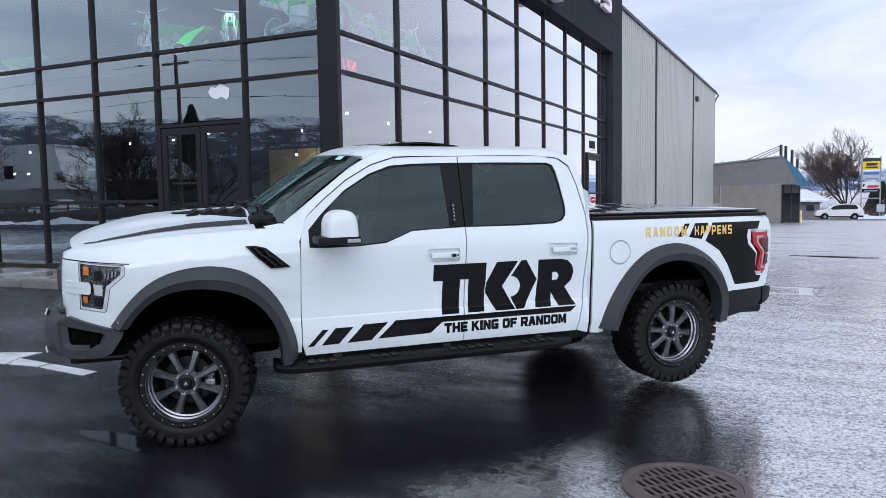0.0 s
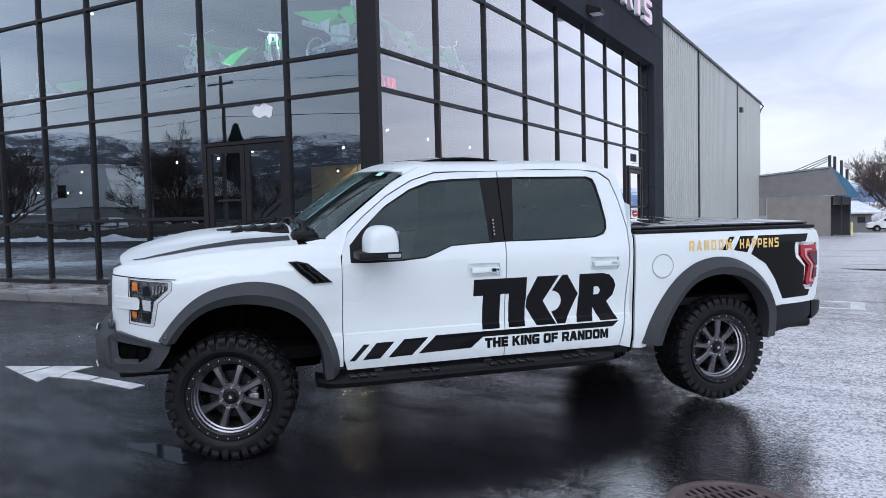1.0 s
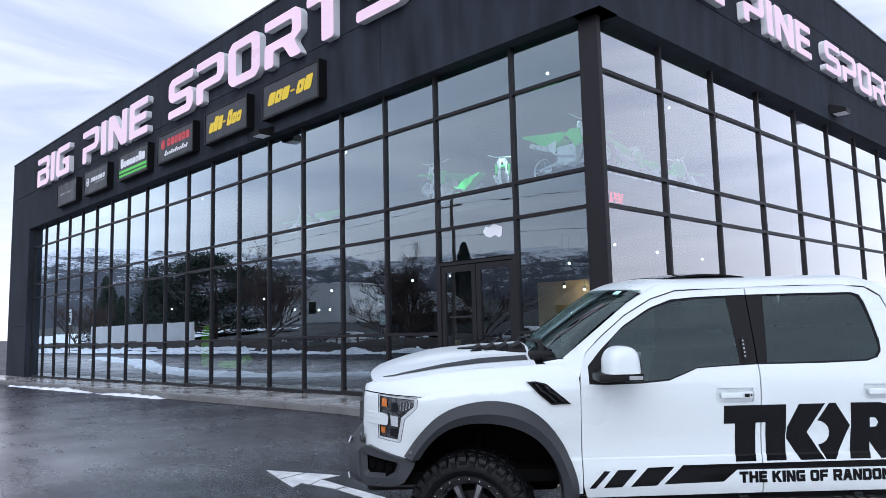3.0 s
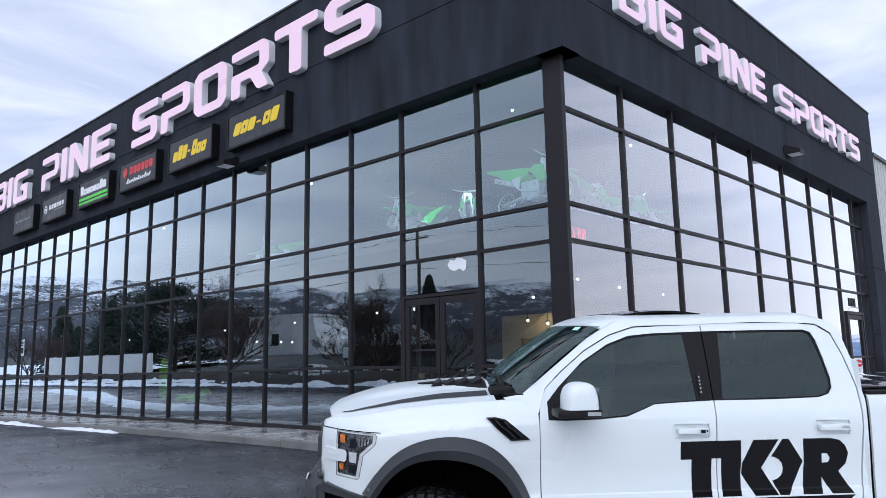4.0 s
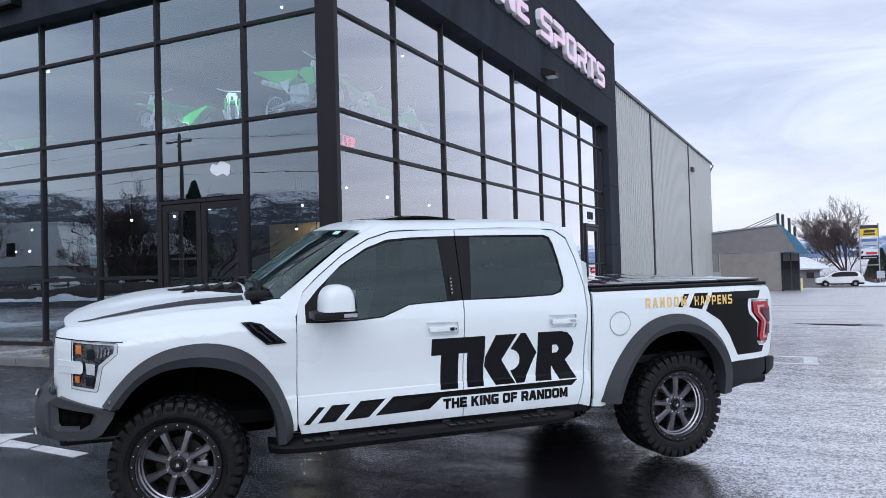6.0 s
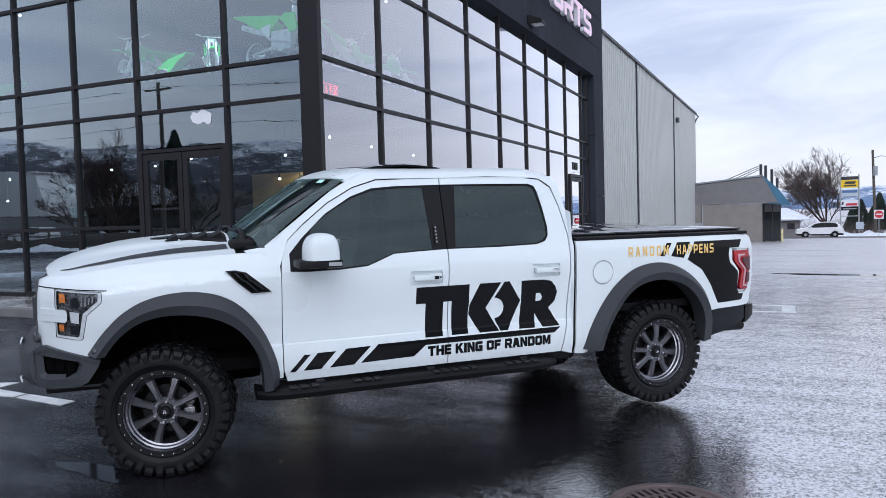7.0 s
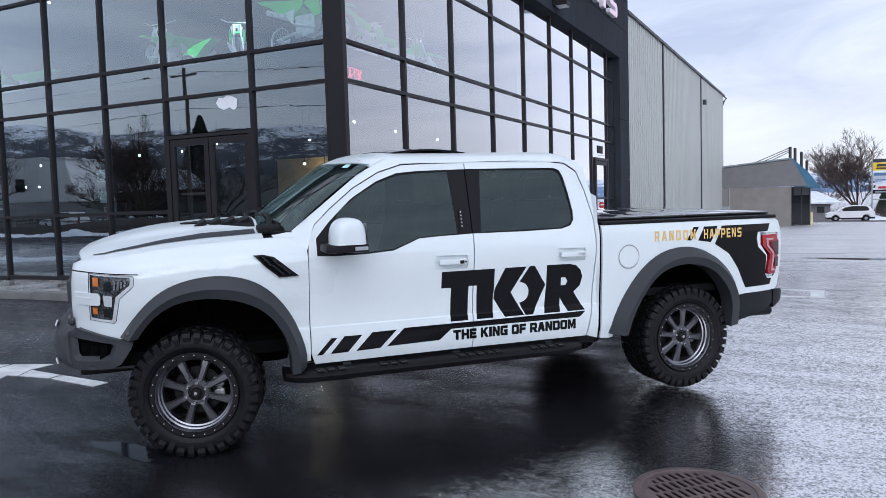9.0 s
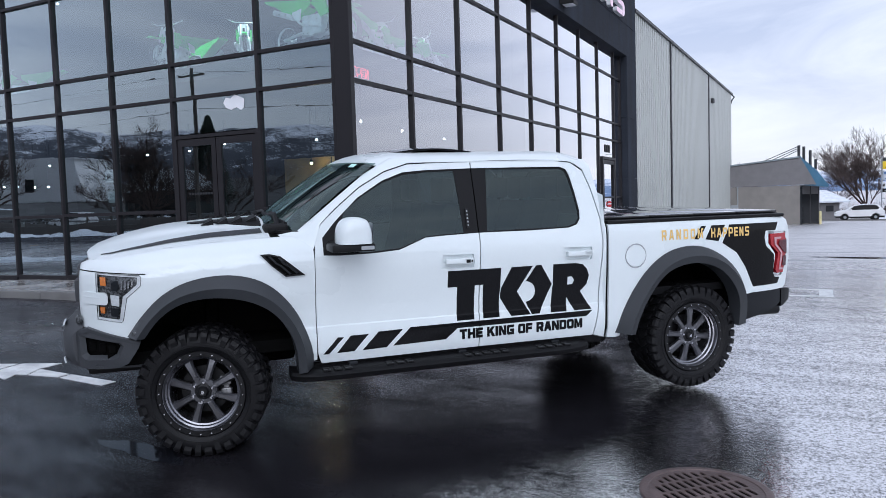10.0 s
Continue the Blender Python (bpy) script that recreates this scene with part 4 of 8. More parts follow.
tube(bm, [(H_LEN + 0.12, -0.12, 9.26), (H_LEN + 0.16, -0.30, 9.06), (H_LEN + 0.10, -0.12, 8.81), (H_LEN + 0.05, -0.06, 8.56)], 0.06)
part("downspout", bm, "trim", hall)
bm = bmesh.new()
box(bm, 20.2, -0.30, 7.55, 20.75, -0.04, 7.85, 0.03)
part("wall_lamp", bm, "trim", hall, "small dark wall lamp")

# low shop with lap siding and a blue awning roof
SHOP_Y, SHOP_Z = 61.0, -1.02
M["pale_yellow"] = mat("faded_yellow_paint", (0.62, 0.55, 0.30), 0.6, vary=0.2, scale=6)
shop = thing("shop_building", "low grey shop with lap siding, block base and blue awning roof", "building", at=pose(0, SHOP_Y, SHOP_Z))
bm = bmesh.new()
box(bm, -9.5, 0, -0.3, -0.34, 9, 3.0)
part("block_wall", bm, "block", shop)
for r in range(12):
    bm = bmesh.new()
    z0 = 3.02 + 0.19 * r
    x_end = 0.66 - 1.09 * (r / 11)
    # the gable falls away from the awning: shorten the upper boards
    x_start = -9.5 if z0 < 4.06 else -9.5 + (z0 - 4.06) / 0.82 * 9.2
    if x_start < x_end - 0.3:
        box(bm, x_start, -0.05 - 0.0, z0, x_end, 0.02, z0 + 0.185, 0.006)
        part("lap_board", bm, "lap", shop)
bm = bmesh.new()
prism(bm, [(-9.5, 3.02), (0.58, 3.02), (-0.42, 5.02), (-9.5, 4.20)], -0.02, 0.01)
part("gable_wall", bm, "lap", shop)
bm = bmesh.new()
prism(bm, [(-9.8, 4.20), (-0.44, 5.04), (-0.44, 5.15), (-9.8, 4.32)], -0.15, 9.2)
part("roof", bm, "roof_grey", shop)
bm = bmesh.new()
prism(bm, [(-0.50, 5.12), (-0.36, 5.18), (0.76, 4.06), (1.57, 2.92), (1.50, 2.80), (-0.10, 2.98)], 0.03, 9.0)
part("awning", bm, "blue_roof", shop)
bm = bmesh.new()
prism(bm, [(-0.50, 5.06), (-0.38, 5.16), (0.74, 3.02), (0.60, 2.98)], -0.07, 0.02)
part("rake_trim", bm, "lap", shop, "sloping end board of the siding")
bm = bmesh.new()
prism(bm, [(0.60, 4.20), (0.80, 4.09), (1.38, 3.26), (1.32, 3.20)], 0.6, 6.5)
part("awning_snow", bm, "snow", shop, "patch of snow on the awning")
bm = bmesh.new()
box(bm, -0.34, 2.2, -0.3, 0.92, 9, 3.0)
part("recess", bm, "block", shop)
for x0, x1 in ((-0.20, 0.28), (0.36, 0.86)):
    bm = bmesh.new()
    box(bm, x0, 2.12, 0.05, x1, 2.20, 2.3)
    part("shop_window", bm, "dark_glass", shop)
bm = bmesh.new()
box(bm, -0.30, 2.10, 2.32, 0.92, 2.19, 2.98)
part("transom", bm, "lap", shop, "pale panel over the shop windows")
for x in (-0.24, 0.32, 0.89):
    bm = bmesh.new()
    box(bm, x - 0.035, 2.05, 0.0, x + 0.035, 2.11, 2.98)
    part("mullion", bm, "trim", shop)
bm = bmesh.new()
box(bm, -0.34, -0.02, 0, -0.20, 2.2, 2.9)
part("corner_wall", bm, "dark_glass", shop)
bm = bmesh.new()
tube(bm, [(1.0, 0.3, -0.2), (1.0, 0.3, 1.0)], 0.09, 10)
part("bollard", bm, "pale_yellow", shop, "faded yellow bollard")
bm = bmesh.new()
box(bm, -5.25, -0.14, 1.05, -4.65, -0.01, 1.60, 0.05)
tube(bm, [(-4.70, -0.05, 1.5), (-4.70, -0.05, 3.0)], 0.045)
part("meter_box", bm, "grey", shop)
for x, y, top in ((-0.52, 3.5, 6.15), (-0.18, 3.9, 6.06), (0.27, 4.4, 5.76), (0.66, 4.6, 5.05)):
    bm = bmesh.new()
    tube(bm, [(x, y, 3.6), (x, y, top)], 0.11, 8)
    part("vent_stack", bm, "trim", shop)
for k in range(3):
    bm = bmesh.new()
    tube(bm, [(-0.5, 3.5, 6.1 - 0.15 * k), (-3.4 + .5 * k, 3.5, 4.9)], 0.03, 5)
    part("guy_cable", bm, "trim", shop)

# white car parked on the street
car = thing("parked_car", "white compact crossover parked on the street", "car", at=pose(4.55, 88.0, fall(88), rz=4))
def car_shell(pts, half_w, tuck, material, name):
    """A side outline given width; the outline's upper points lean inwards."""
    b = bmesh.new()
    L = [b.verts.new((x, -half_w + tuck * max(0.0, z - 0.95), z)) for x, z in pts]
    R = [b.verts.new((x, half_w - tuck * max(0.0, z - 0.95), z)) for x, z in pts]
    b.faces.new(L)
    b.faces.new(R[::-1])
    for i in range(len(pts)):
        j = (i + 1) % len(pts)
        b.faces.new((L[i], R[i], R[j], L[j]))
    bmesh.ops.recalc_face_normals(b, faces=b.faces[:])
    bmesh.ops.bevel(b, geom=[e for e in b.edges if e.calc_face_angle(0) > 0.9], offset=0.05, segments=2, affect="EDGES", clamp_overlap=True)
    return part(name, b, material, car, smooth=40)


car_shell([(-2.24, .42), (-2.27, .62), (-2.20, .84), (-2.02, .95), (-1.60, 1.02), (-1.15, 1.08), (2.05, 1.12), (2.20, 1.02), (2.24, .62), (2.20, .42), (1.78, .42), (1.70, .62), (1.42, .76), (1.12, .62), (1.04, .36), (-1.04, .36), (-1.12, .62), (-1.40, .76), (-1.68, .62), (-1.76, .42)], 0.90, 0.0, "barn", "body")
car_shell([(-1.20, 1.06), (-0.95, 1.20), (-0.50, 1.48), (-0.10, 1.60), (0.35, 1.655), (1.10, 1.64), (1.60, 1.57), (1.92, 1.34), (2.08, 1.10)], 0.885, 0.34, "black", "cabin_glass")
car_shell([(-0.62, 1.46), (-0.30, 1.575), (0.10, 1.655), (0.60, 1.69), (1.15, 1.68), (1.68, 1.61), (1.86, 1.52), (1.62, 1.545), (1.10, 1.59), (0.40, 1.605), (0.0, 1.575), (-0.30, 1.51)], 0.90, 0.34, "barn", "roof")
for pts in ([(-1.24, 1.05), (-1.14, 1.05), (-0.42, 1.53), (-0.52, 1.53)], [(0.36, 1.06), (0.42, 1.06), (0.44, 1.64), (0.38, 1.64)], [(1.58, 1.08), (2.10, 1.08), (1.88, 1.40), (1.72, 1.56), (1.52, 1.58), (1.40, 1.56), (1.66, 1.30)]):
    car_shell(pts, 0.895, 0.34, "barn", "pillar")
bm = bmesh.new()
box(bm, -0.98, -1.02, 1.06, -0.76, -0.90, 1.20, 0.03)
part("mirror", bm, "barn", car)
for y in (-0.62, 0.62):
    bm = bmesh.new()
    box(bm, -2.27, y - 0.20, 0.74, -2.08, y + 0.20, 0.86, 0.03)
    part("headlamp", bm, "steel", car)
bm = bmesh.new()
prism(bm, [(-2.2, .28), (2.2, .28), (2.2, .46), (1.8, .48), (-1.8, .48), (-2.2, .46)], -0.89, 0.89)
part("lower_trim", bm, "black", car)
for x in (-1.38, 1.40):
    for y in (-0.80, 0.80):
        bm = bmesh.new()
        lathe(bm, [(0.0, -0.11), (0.20, -0.11), (0.22, -0.10), (0.33, -0.11), (0.34, 0.0), (0.33, 0.11), (0.0, 0.11)], sides=24)
        w = part("wheel", bm, "black", car, at=pose(x, y, 0.34))
        bm = bmesh.new()
        lathe(bm, [(0.0, -0.12), (0.15, -0.115)], sides=16)
        part("rim", bm, "grey", w)

# pole sign at the street: plain shapes in their colours
M["sign_blue"] = mat("sign_blue", (0.10, 0.18, 0.36), 0.4, vary=0.1)
psign = thing("pole_sign", "tall roadside sign with yellow, blue, white and black panels", "sign", at=pose(8.15, 98.0, fall(98)))
for x in (-0.95, 0.95):
    bm = bmesh.new()
    tube(bm, [(x, 0, -0.2), (x, 0, 7.15)], 0.07, 8)
    part("post", bm, "steel", psign)
SIGN_MARKS = {
    "yellow": [("trim", -0.55, 0.50, 0.62, 0.82), ("trim", -0.62, 0.18, 0.66, 0.38)],
    "white": [("red", -0.40, 0.15, 0.78, 0.50), ("trim", -0.86, 0.30, -0.62, 0.72)],
    "sign_pale": [("sign_blue", -0.80, 0.62, 0.80, 0.92), ("sign_blue", -0.70, 0.08, 0.74, 0.18)],
    "black": [("grey", -0.72, 0.28, 0.72, 0.62)],
}
M["sign_pale"] = mat("pale_sign_face", (0.50, 0.55, 0.62), 0.4, vary=0.08)
for z0, z1, m in ((6.56, 6.95, "trim"), (5.63, 6.53, "yellow"), (4.42, 5.42, "sign_pale"), (3.43, 4.18, "white"), (2.98, 3.40, "black")):
    bm = bmesh.new()
    box(bm, -0.88, -0.12, z0, 0.88, 0.12, z1, 0.02)
    pnl = part("sign_panel", bm, m, psign)
    for mk, x0, v0, x1, v1 in SIGN_MARKS.get(m, ()):
        bm = bmesh.new()
        prism(bm, [(x0, z0 + (z1 - z0) * v0), (x1 - 0.06, z0 + (z1 - z0) * v0), (x1, z0 + (z1 - z0) * v1), (x0 + 0.06, z0 + (z1 - z0) * v1)], -0.145, -0.122)
        part("mark", bm, mk, pnl)
bm = bmesh.new()
box(bm, 0.62, -0.20, 0.75, 1.42, -0.15, 1.60, 0.01)
part("notice_board", bm, "sign_pale", psign, "small pale board on the post")
bm = bmesh.new()
box(bm, -0.95, -0.05, 2.26, 0.95, 0.05, 2.36)
part("cross_bar", bm, "steel", psign)


# bare broadleaf tree: a short trunk, fanned limbs and a haze of fine twigs
M["twig_brown"] = mat("grey_brown_twigs", (0.105, 0.080, 0.074), 0.85, vary=0.3, scale=3)


def bare_tree(label, at, height, width, seed, depth=5, stems=8, twig=0.011, forks=(3, 3, 4), wood="bark"):
    root = thing("bare_tree", label, "tree", at=at)
    rnd = random.Random(seed)
    rods = []

    def grow(p, d, length, r, lev):
        q = p + d * length
        bend = Vector((rnd.uniform(-1, 1), rnd.uniform(-1, 1), rnd.uniform(-.3, .6))) * length * 0.07
        mid = p.lerp(q, 0.5) + bend
        rods.append((lev, p, mid, q, r))
        if lev >= depth:
            return
        for k in range(rnd.choice(forks) if lev else stems):
            t = rnd.uniform(0.30, 1.0) if lev else rnd.uniform(0.45, 1.0)
            o = Vector((rnd.gauss(0, 1), rnd.gauss(0, 1), rnd.gauss(0.05, .4))).normalized()
            o = (d + o * (0.62 if lev else 0.95) + Vector((0, 0, 0.10))).normalized()
            grow(p.lerp(mid, t * 2) if t < 0.5 else mid.lerp(q, t * 2 - 1), o, length * (rnd.uniform(0.50, 0.78) if lev else rnd.uniform(1.6, 2.4)), max(r * 0.54, 0.0005), lev + 1)

    grow(Vector((0, 0, -0.03)), Vector((0.03, 0, 1)).normalized(), 0.16, 0.0145, 0)
    top = sorted(x[3].z for x in rods)[-3]
    side = sorted(abs(x[3].x) for x in rods)[-len(rods) // 60]
    kz, kx = height / top, width / 2 / side
    sc = lambda p: Vector((p.x * kx, p.y * kx, p.z * kz))
    b_tr, b_cr = bmesh.new(), bmesh.new()
    for lev, p, mid, q, r in rods:
        rr = max(r * height, twig)
        tube(b_tr if lev < 2 else b_cr, [sc(p), sc(mid), sc(q)], rr, 7 if lev < 2 else 4 if lev < 4 else 3, max(rr * 0.6, twig * 0.8))
    part("trunk", b_tr, "bark", root)
    tagged(part("crown", b_cr, wood, root, "leafless branches and twigs"), kind="stuff")
    return root


bare_tree("large leafless bushy tree behind the street", pose(6.0, 106.0, fall(106)), 11.4, 10.0, 5, 6, 12, 0.0118, (3, 4, 4), "twig_brown")
bm = bmesh.new()
rnd = random.Random(19)
for k in range(900):
    x, y = rnd.uniform(1.5, 12.0), rnd.uniform(101, 107)
    h = rnd.uniform(0.8, 2.6) * (0.7 + 0.6 * noise.noise((x / 2, y / 2, 3)))
    p = Vector((x, y, fall(y) - 0.05))
    tube(bm, [p, p + Vector((rnd.uniform(-.3, .3), rnd.uniform(-.3, .3), h * .5)), p + Vector((rnd.uniform(-.8, .8), rnd.uniform(-.8, .8), h))], 0.018, 3, 0.008)
thing("brush", "tangled brown leafless brush under the tree", "shrubs", bm, "bark", kind="stuff")
bare_tree("leafless tree behind the parked car", pose(2.2, 113.0, fall(113)), 6.5, 7.0, 15, 5, 9, 0.012, (3, 3, 4), "twig_brown")
bare_tree("leafless tree far behind the hall", pose(-9.0, 116.0, fall(116)), 8.5, 7.0, 9, 5, 7, 0.012)

# small house with a snowy roof
house = thing("small_house", "small grey house with a snow-covered hipped roof", "house", at=pose(1.9, 97.0, fall(97)))
bm = bmesh.new()
box(bm, -3.4, 0, 0, 1.0, 6, 2.0)
part("wall", bm, "lap", house)
bm = bmesh.new()
v = [bm.verts.new(q) for q in ((-4.0, -.6, 1.95), (2.2, -.6, 1.95), (2.2, 6.6, 1.95), (-4.0, 6.6, 1.95), (-1.8, 3, 3.45), (-0.4, 3, 3.45), (-4.0, -.6, 2.12), (2.2, -.6, 2.12), (2.2, 6.6, 2.12), (-4.0, 6.6, 2.12))]
for q in ((0, 3, 2, 1), (0, 1, 7, 6), (1, 2, 8, 7), (2, 3, 9, 8), (3, 0, 6, 9), (6, 7, 5, 4), (7, 8, 5), (8, 9, 4, 5), (9, 6, 4)):
    bm.faces.new([v[i] for i in q])
part("roof", bm, "snow", house, "snow-covered roof")
bm = bmesh.new()
tube(bm, [(2.0, -.4, 0), (2.0, -.4, 1.95)], 0.07, 8)
part("porch_post", bm, "barn", house)
bm = bmesh.new()
box(bm, -0.4, -0.04, 0.9, 0.4, 0.0, 1.6)
part("window", bm, "dark_glass", house)

# utility pole with a round sign on a post beside it
upole = thing("utility_pole", "weathered wooden utility pole at the street", "pole", at=pose(10.2, 92.0, fall(92)))
bm = bmesh.new()
tube(bm, [(0, 0, -0.3), (-0.28, 0, 9.4)], 0.17, 10, 0.12)
part("shaft", bm, "pole", upole)
bm = bmesh.new()
tube(bm, [(-0.25, 0, 8.5), (0.5, -.2, 8.7), (1.0, -.3, 8.6)], 0.04, 6)
part("lamp_arm", bm, "steel", upole)
bm = bmesh.new()
tube(bm, [(-0.05, -.3, 6.6), (-0.05, -.3, 7.6)], 0.22, 10)
part("transformer", bm, "grey", upole)
dne = thing("road_sign", "square white road sign with a red disc on a post", "sign", at=pose(10.35, 90.5, fall(90.5)))
bm = bmesh.new()
tube(bm, [(0, 0, -0.2), (0, 0, 2.9)], 0.04, 8)
part("post", bm, "steel", dne)
bm = bmesh.new()
box(bm, -0.46, -0.06, 1.9, 0.46, -0.04, 2.85)
part("plate", bm, "white", dne)
bm = bmesh.new()
lathe(bm, [(0.0, -0.075), (0.40, -0.075), (0.40, -0.062)], sides=28)
part("disc", bm, "red", dne, at=pose(0, 0, 2.38))
bm = bmesh.new()
box(bm, -0.30, -0.09, 2.31, 0.30, -0.078, 2.45)
part("bar", bm, "white", dne)


# heaps and banks of old snow
def snow_bank(label, pts, width, height, seed, pitch=0.6):
    """A lumpy ridge of snow along a line."""
    rnd = random.Random(seed)
    b = bmesh.new()
    rows = []
    for (ax, ay), (bx, by) in zip(pts, pts[1:]):
        n = max(3, int(math.hypot(bx - ax, by - ay) / pitch))
        d = Vector((bx - ax, by - ay)).normalized()
        nrm = Vector((-d.y, d.x))
        for i in range(n):
            c = Vector((ax + (bx - ax) * i / n, ay + (by - ay) * i / n)) + nrm * width * 0.5 * noise.noise((i * 0.3, seed, 0))
            k = 0.55 + 0.45 * noise.noise((c.x * 0.21 / pitch, c.y * 0.21 / pitch, seed)) + 0.18 * rnd.uniform(-1, 1)
            row = []
            for t in (-1.0, -0.7, -0.35, 0, 0.35, 0.7, 1.0):
                h = max(0.0, (1 - t * t)) ** 0.7 * height * (max(0.15, k) if pitch > 0.3 else max(-0.5, k - 0.35)) * (1 + 0.25 * rnd.uniform(-1, 1))
                p = c + nrm * t * width * (0.85 + 0.3 * rnd.random())
                row.append(b.verts.new((p.x, p.y, ground_z(p.x, p.y) - 0.02 + h)))
            rows.append(row)
    for row in (rows[0], rows[-1]):
        for v in row:
            v.co.z = ground_z(v.co.x, v.co.y) - 0.02
    for a, c in zip(rows, rows[1:]):
        for j in range(6):
            b.faces.new((a[j], a[j + 1], c[j + 1], c[j]))
    return thing("snow_bank", label, "snow", b, "snow", kind="stuff", smooth=70)


snow_bank("grey lumpy bank of ploughed snow at the street", [(6.6, 93), (9.5, 92), (14, 92.5)], 1.3, 0.9, 4)
snow_bank("thin strip of old snow along the kerb", [(-34.5, 8.02), (-28.0, 8.12), (-23.0, 8.28), (-18.9, 8.40)], 0.13, 0.13, 6, 0.31)
snow_bank("thin strip of old snow on the walk", [(-33.6, 9.0), (-31.8, 9.05)], 0.18, 0.32, 7, 0.31)

# distant mountains: a hazy ridge beyond the street, a nearer one in an arc behind the camera
def ridge(label, a0, a1, r0, r1, height, seed, material, n=220):
    b = bmesh.new()
    rows = []
    for j in range(13):
        v = j / 12
        row = []
        for i in range(n + 1):
            a = radians(a0 + (a1 - a0) * i / n)
            x, y = math.cos(a), math.sin(a)
            crest = height * (1 + 0.13 * noise.noise((x * 4, y * 4, seed)) + 0.08 * noise.noise((x * 14, y * 14, seed)) + 0.03 * noise.noise((x * 50, y * 50, seed)))
            z = crest * v ** 0.75 + height * 0.10 * noise.noise((x * 24, y * 24, v * 3 + seed)) * math.sin(math.pi * min(1, v * 1.02)) - 8 * (1 - v)
            r = r0 + (r1 - r0) * v
            row.append(b.verts.new((r * x, 20 + r * y, z)))
        rows.append(row)
    for p, q in zip(rows, rows[1:]):
        for i in range(n):
            b.faces.new((p[i], p[i + 1], q[i + 1], q[i]))
    return thing("mountain_ridge", label, "mountain", b, material, smooth=60, kind="structure")


ridge("distant snowy mountain ridge, tinted blue for haze", 60, 112, 1500, 2200, 52, 2.3, "far_mount")
ridge("snow-streaked mountain ridge across the valley", 182, 345, 620, 1400, 150, 7.7, "mount", 320)

# ---- across the street behind the camera, met again in the windows ----
snow_bank("long ploughed bank of old snow beside the lot", [(-110, -7.6), (-72, -9.9), (-41, -14.4), (-15, -17.5), (10, -19)], 1.0, 0.45, 11)
snow_bank("ploughed bank of old snow along the lot", [(-60, -0.9), (-51.8, -0.7), (-45, 1.2), (-38.2, 3.0), (-31.4, 4.2), (-28.2, 4.0), (-26.3, 3.0), (-23.5, 1.9), (-20, 0.4), (-16, -1.8)], 0.9, 0.32, 13, 0.4)
snow_bank("second bank of old snow beyond the street", [(-130, -13), (-60, -19), (0, -23)], 0.7, 0.5, 12)
bm = bmesh.new()
rows = []
for k in range(91):
    x = -150 + 1.7 * k
    hgt = 0.95 + 0.45 * noise.noise((x / 7, 3.1, 0.0)) + 0.2 * noise.noise((x / 2.1, 0.4, 0.0))
    yc = -19.6 + 0.8 * noise.noise((x / 12, 8.0, 0.0)) - 0.03 * max(0.0, x + 60)
    rows.append([bm.verts.new((x, yc + d, -0.05 + hgt * q)) for d, q in ((1.7, 0.0), (1.1, 0.55), (0.4, 0.95), (-0.4, 1.0), (-1.2, 0.5), (-1.8, 0.0))])
for a, c in zip(rows, rows[1:]):
    for j in range(5):
        bm.faces.new((a[j], a[j + 1], c[j + 1], c[j]))
thing("earth_bank", "low bank of dark bare earth along the street", "earth bank", bm, "earth", kind="structure", smooth=60)
bm = bmesh.new()
fx = [-900, -400, -220, -150, -110, -80, -50, -20, 10, 60, 200]
rows = [[bm.verts.new((x, y, z + 0.6 * noise.noise((x / 30, y / 20, 0)) * (1 if z > 0.1 else 0))) for x in fx] for y, z in ((-24, 0.03), (-34, 0.5), (-55, 1.8), (-100, 5.0), (-220, 14.0), (-640, 26.0))]
for a, c in zip(rows, rows[1:]):
    for i in range(len(fx) - 1):
        bm.faces.new((a[i], a[i + 1], c[i + 1], c[i]))
thing("hillside", "dark winter field that rises behind the street", "field", bm, "field", kind="structure")

bm = bmesh.new()
rows = [[bm.verts.new((x + 6 * noise.noise((x / 20, y / 9, 1)), y, z + 0.3 * noise.noise((x / 14, y / 10, 2)))) for x in (-260, -220, -190, -165, -145, -130, -120)] for y, z in ((-23.5, 0.25), (-28, 0.6), (-36, 1.2), (-48, 2.2), (-60, 2.9))]
for a, c in zip(rows, rows[1:]):
    for i in range(6):
        bm.faces.new((a[i], a[i + 1], c[i + 1], c[i]))
thing("snow_field", "open patch of old snow across the street", "snow", bm, "snow", kind="structure")


def spruce(at, height, width, seed, size=1.0):
    root = thing("spruce_tree", "dark dense spruce across the street", "tree", at=at)
    rnd = random.Random(seed)
    b = bmesh.new()
    tube(b, [(0, 0, -1), (0, 0, height * .97)], height * 0.018, 7, 0.02)
    part("trunk", b, "bark", root)
    b = bmesh.new()
    for k in range(int(2600 / size)):
        t = rnd.random() ** 0.8
        z = height * (0.06 + 0.92 * t)
        r = width * (1 - t) ** 0.85 * rnd.uniform(0.35, 1.05) + 0.08
        a = rnd.uniform(0, 2 * math.pi)
        c = Vector((r * math.cos(a), r * math.sin(a), z - 0.18 * r))
        o = Vector((math.cos(a), math.sin(a), -0.35)).normalized()
        s = Vector((-math.sin(a), math.cos(a), 0))
        L, w = rnd.uniform(0.3, 0.6) * height * .085 * size, rnd.uniform(.14, .30) * height * .08 * size
        v = [b.verts.new(p) for p in (c - o * L, c + s * w, c + o * L, c - s * w, c + Vector((0, 0, w * .8)))]
        for q in ((0, 1, 4), (1, 2, 4), (2, 3, 4), (3, 0, 4)):
            b.faces.new([v[i] for i in q])
    tagged(part("crown", b, "needles", root, "dark needled branches"), kind="stuff")


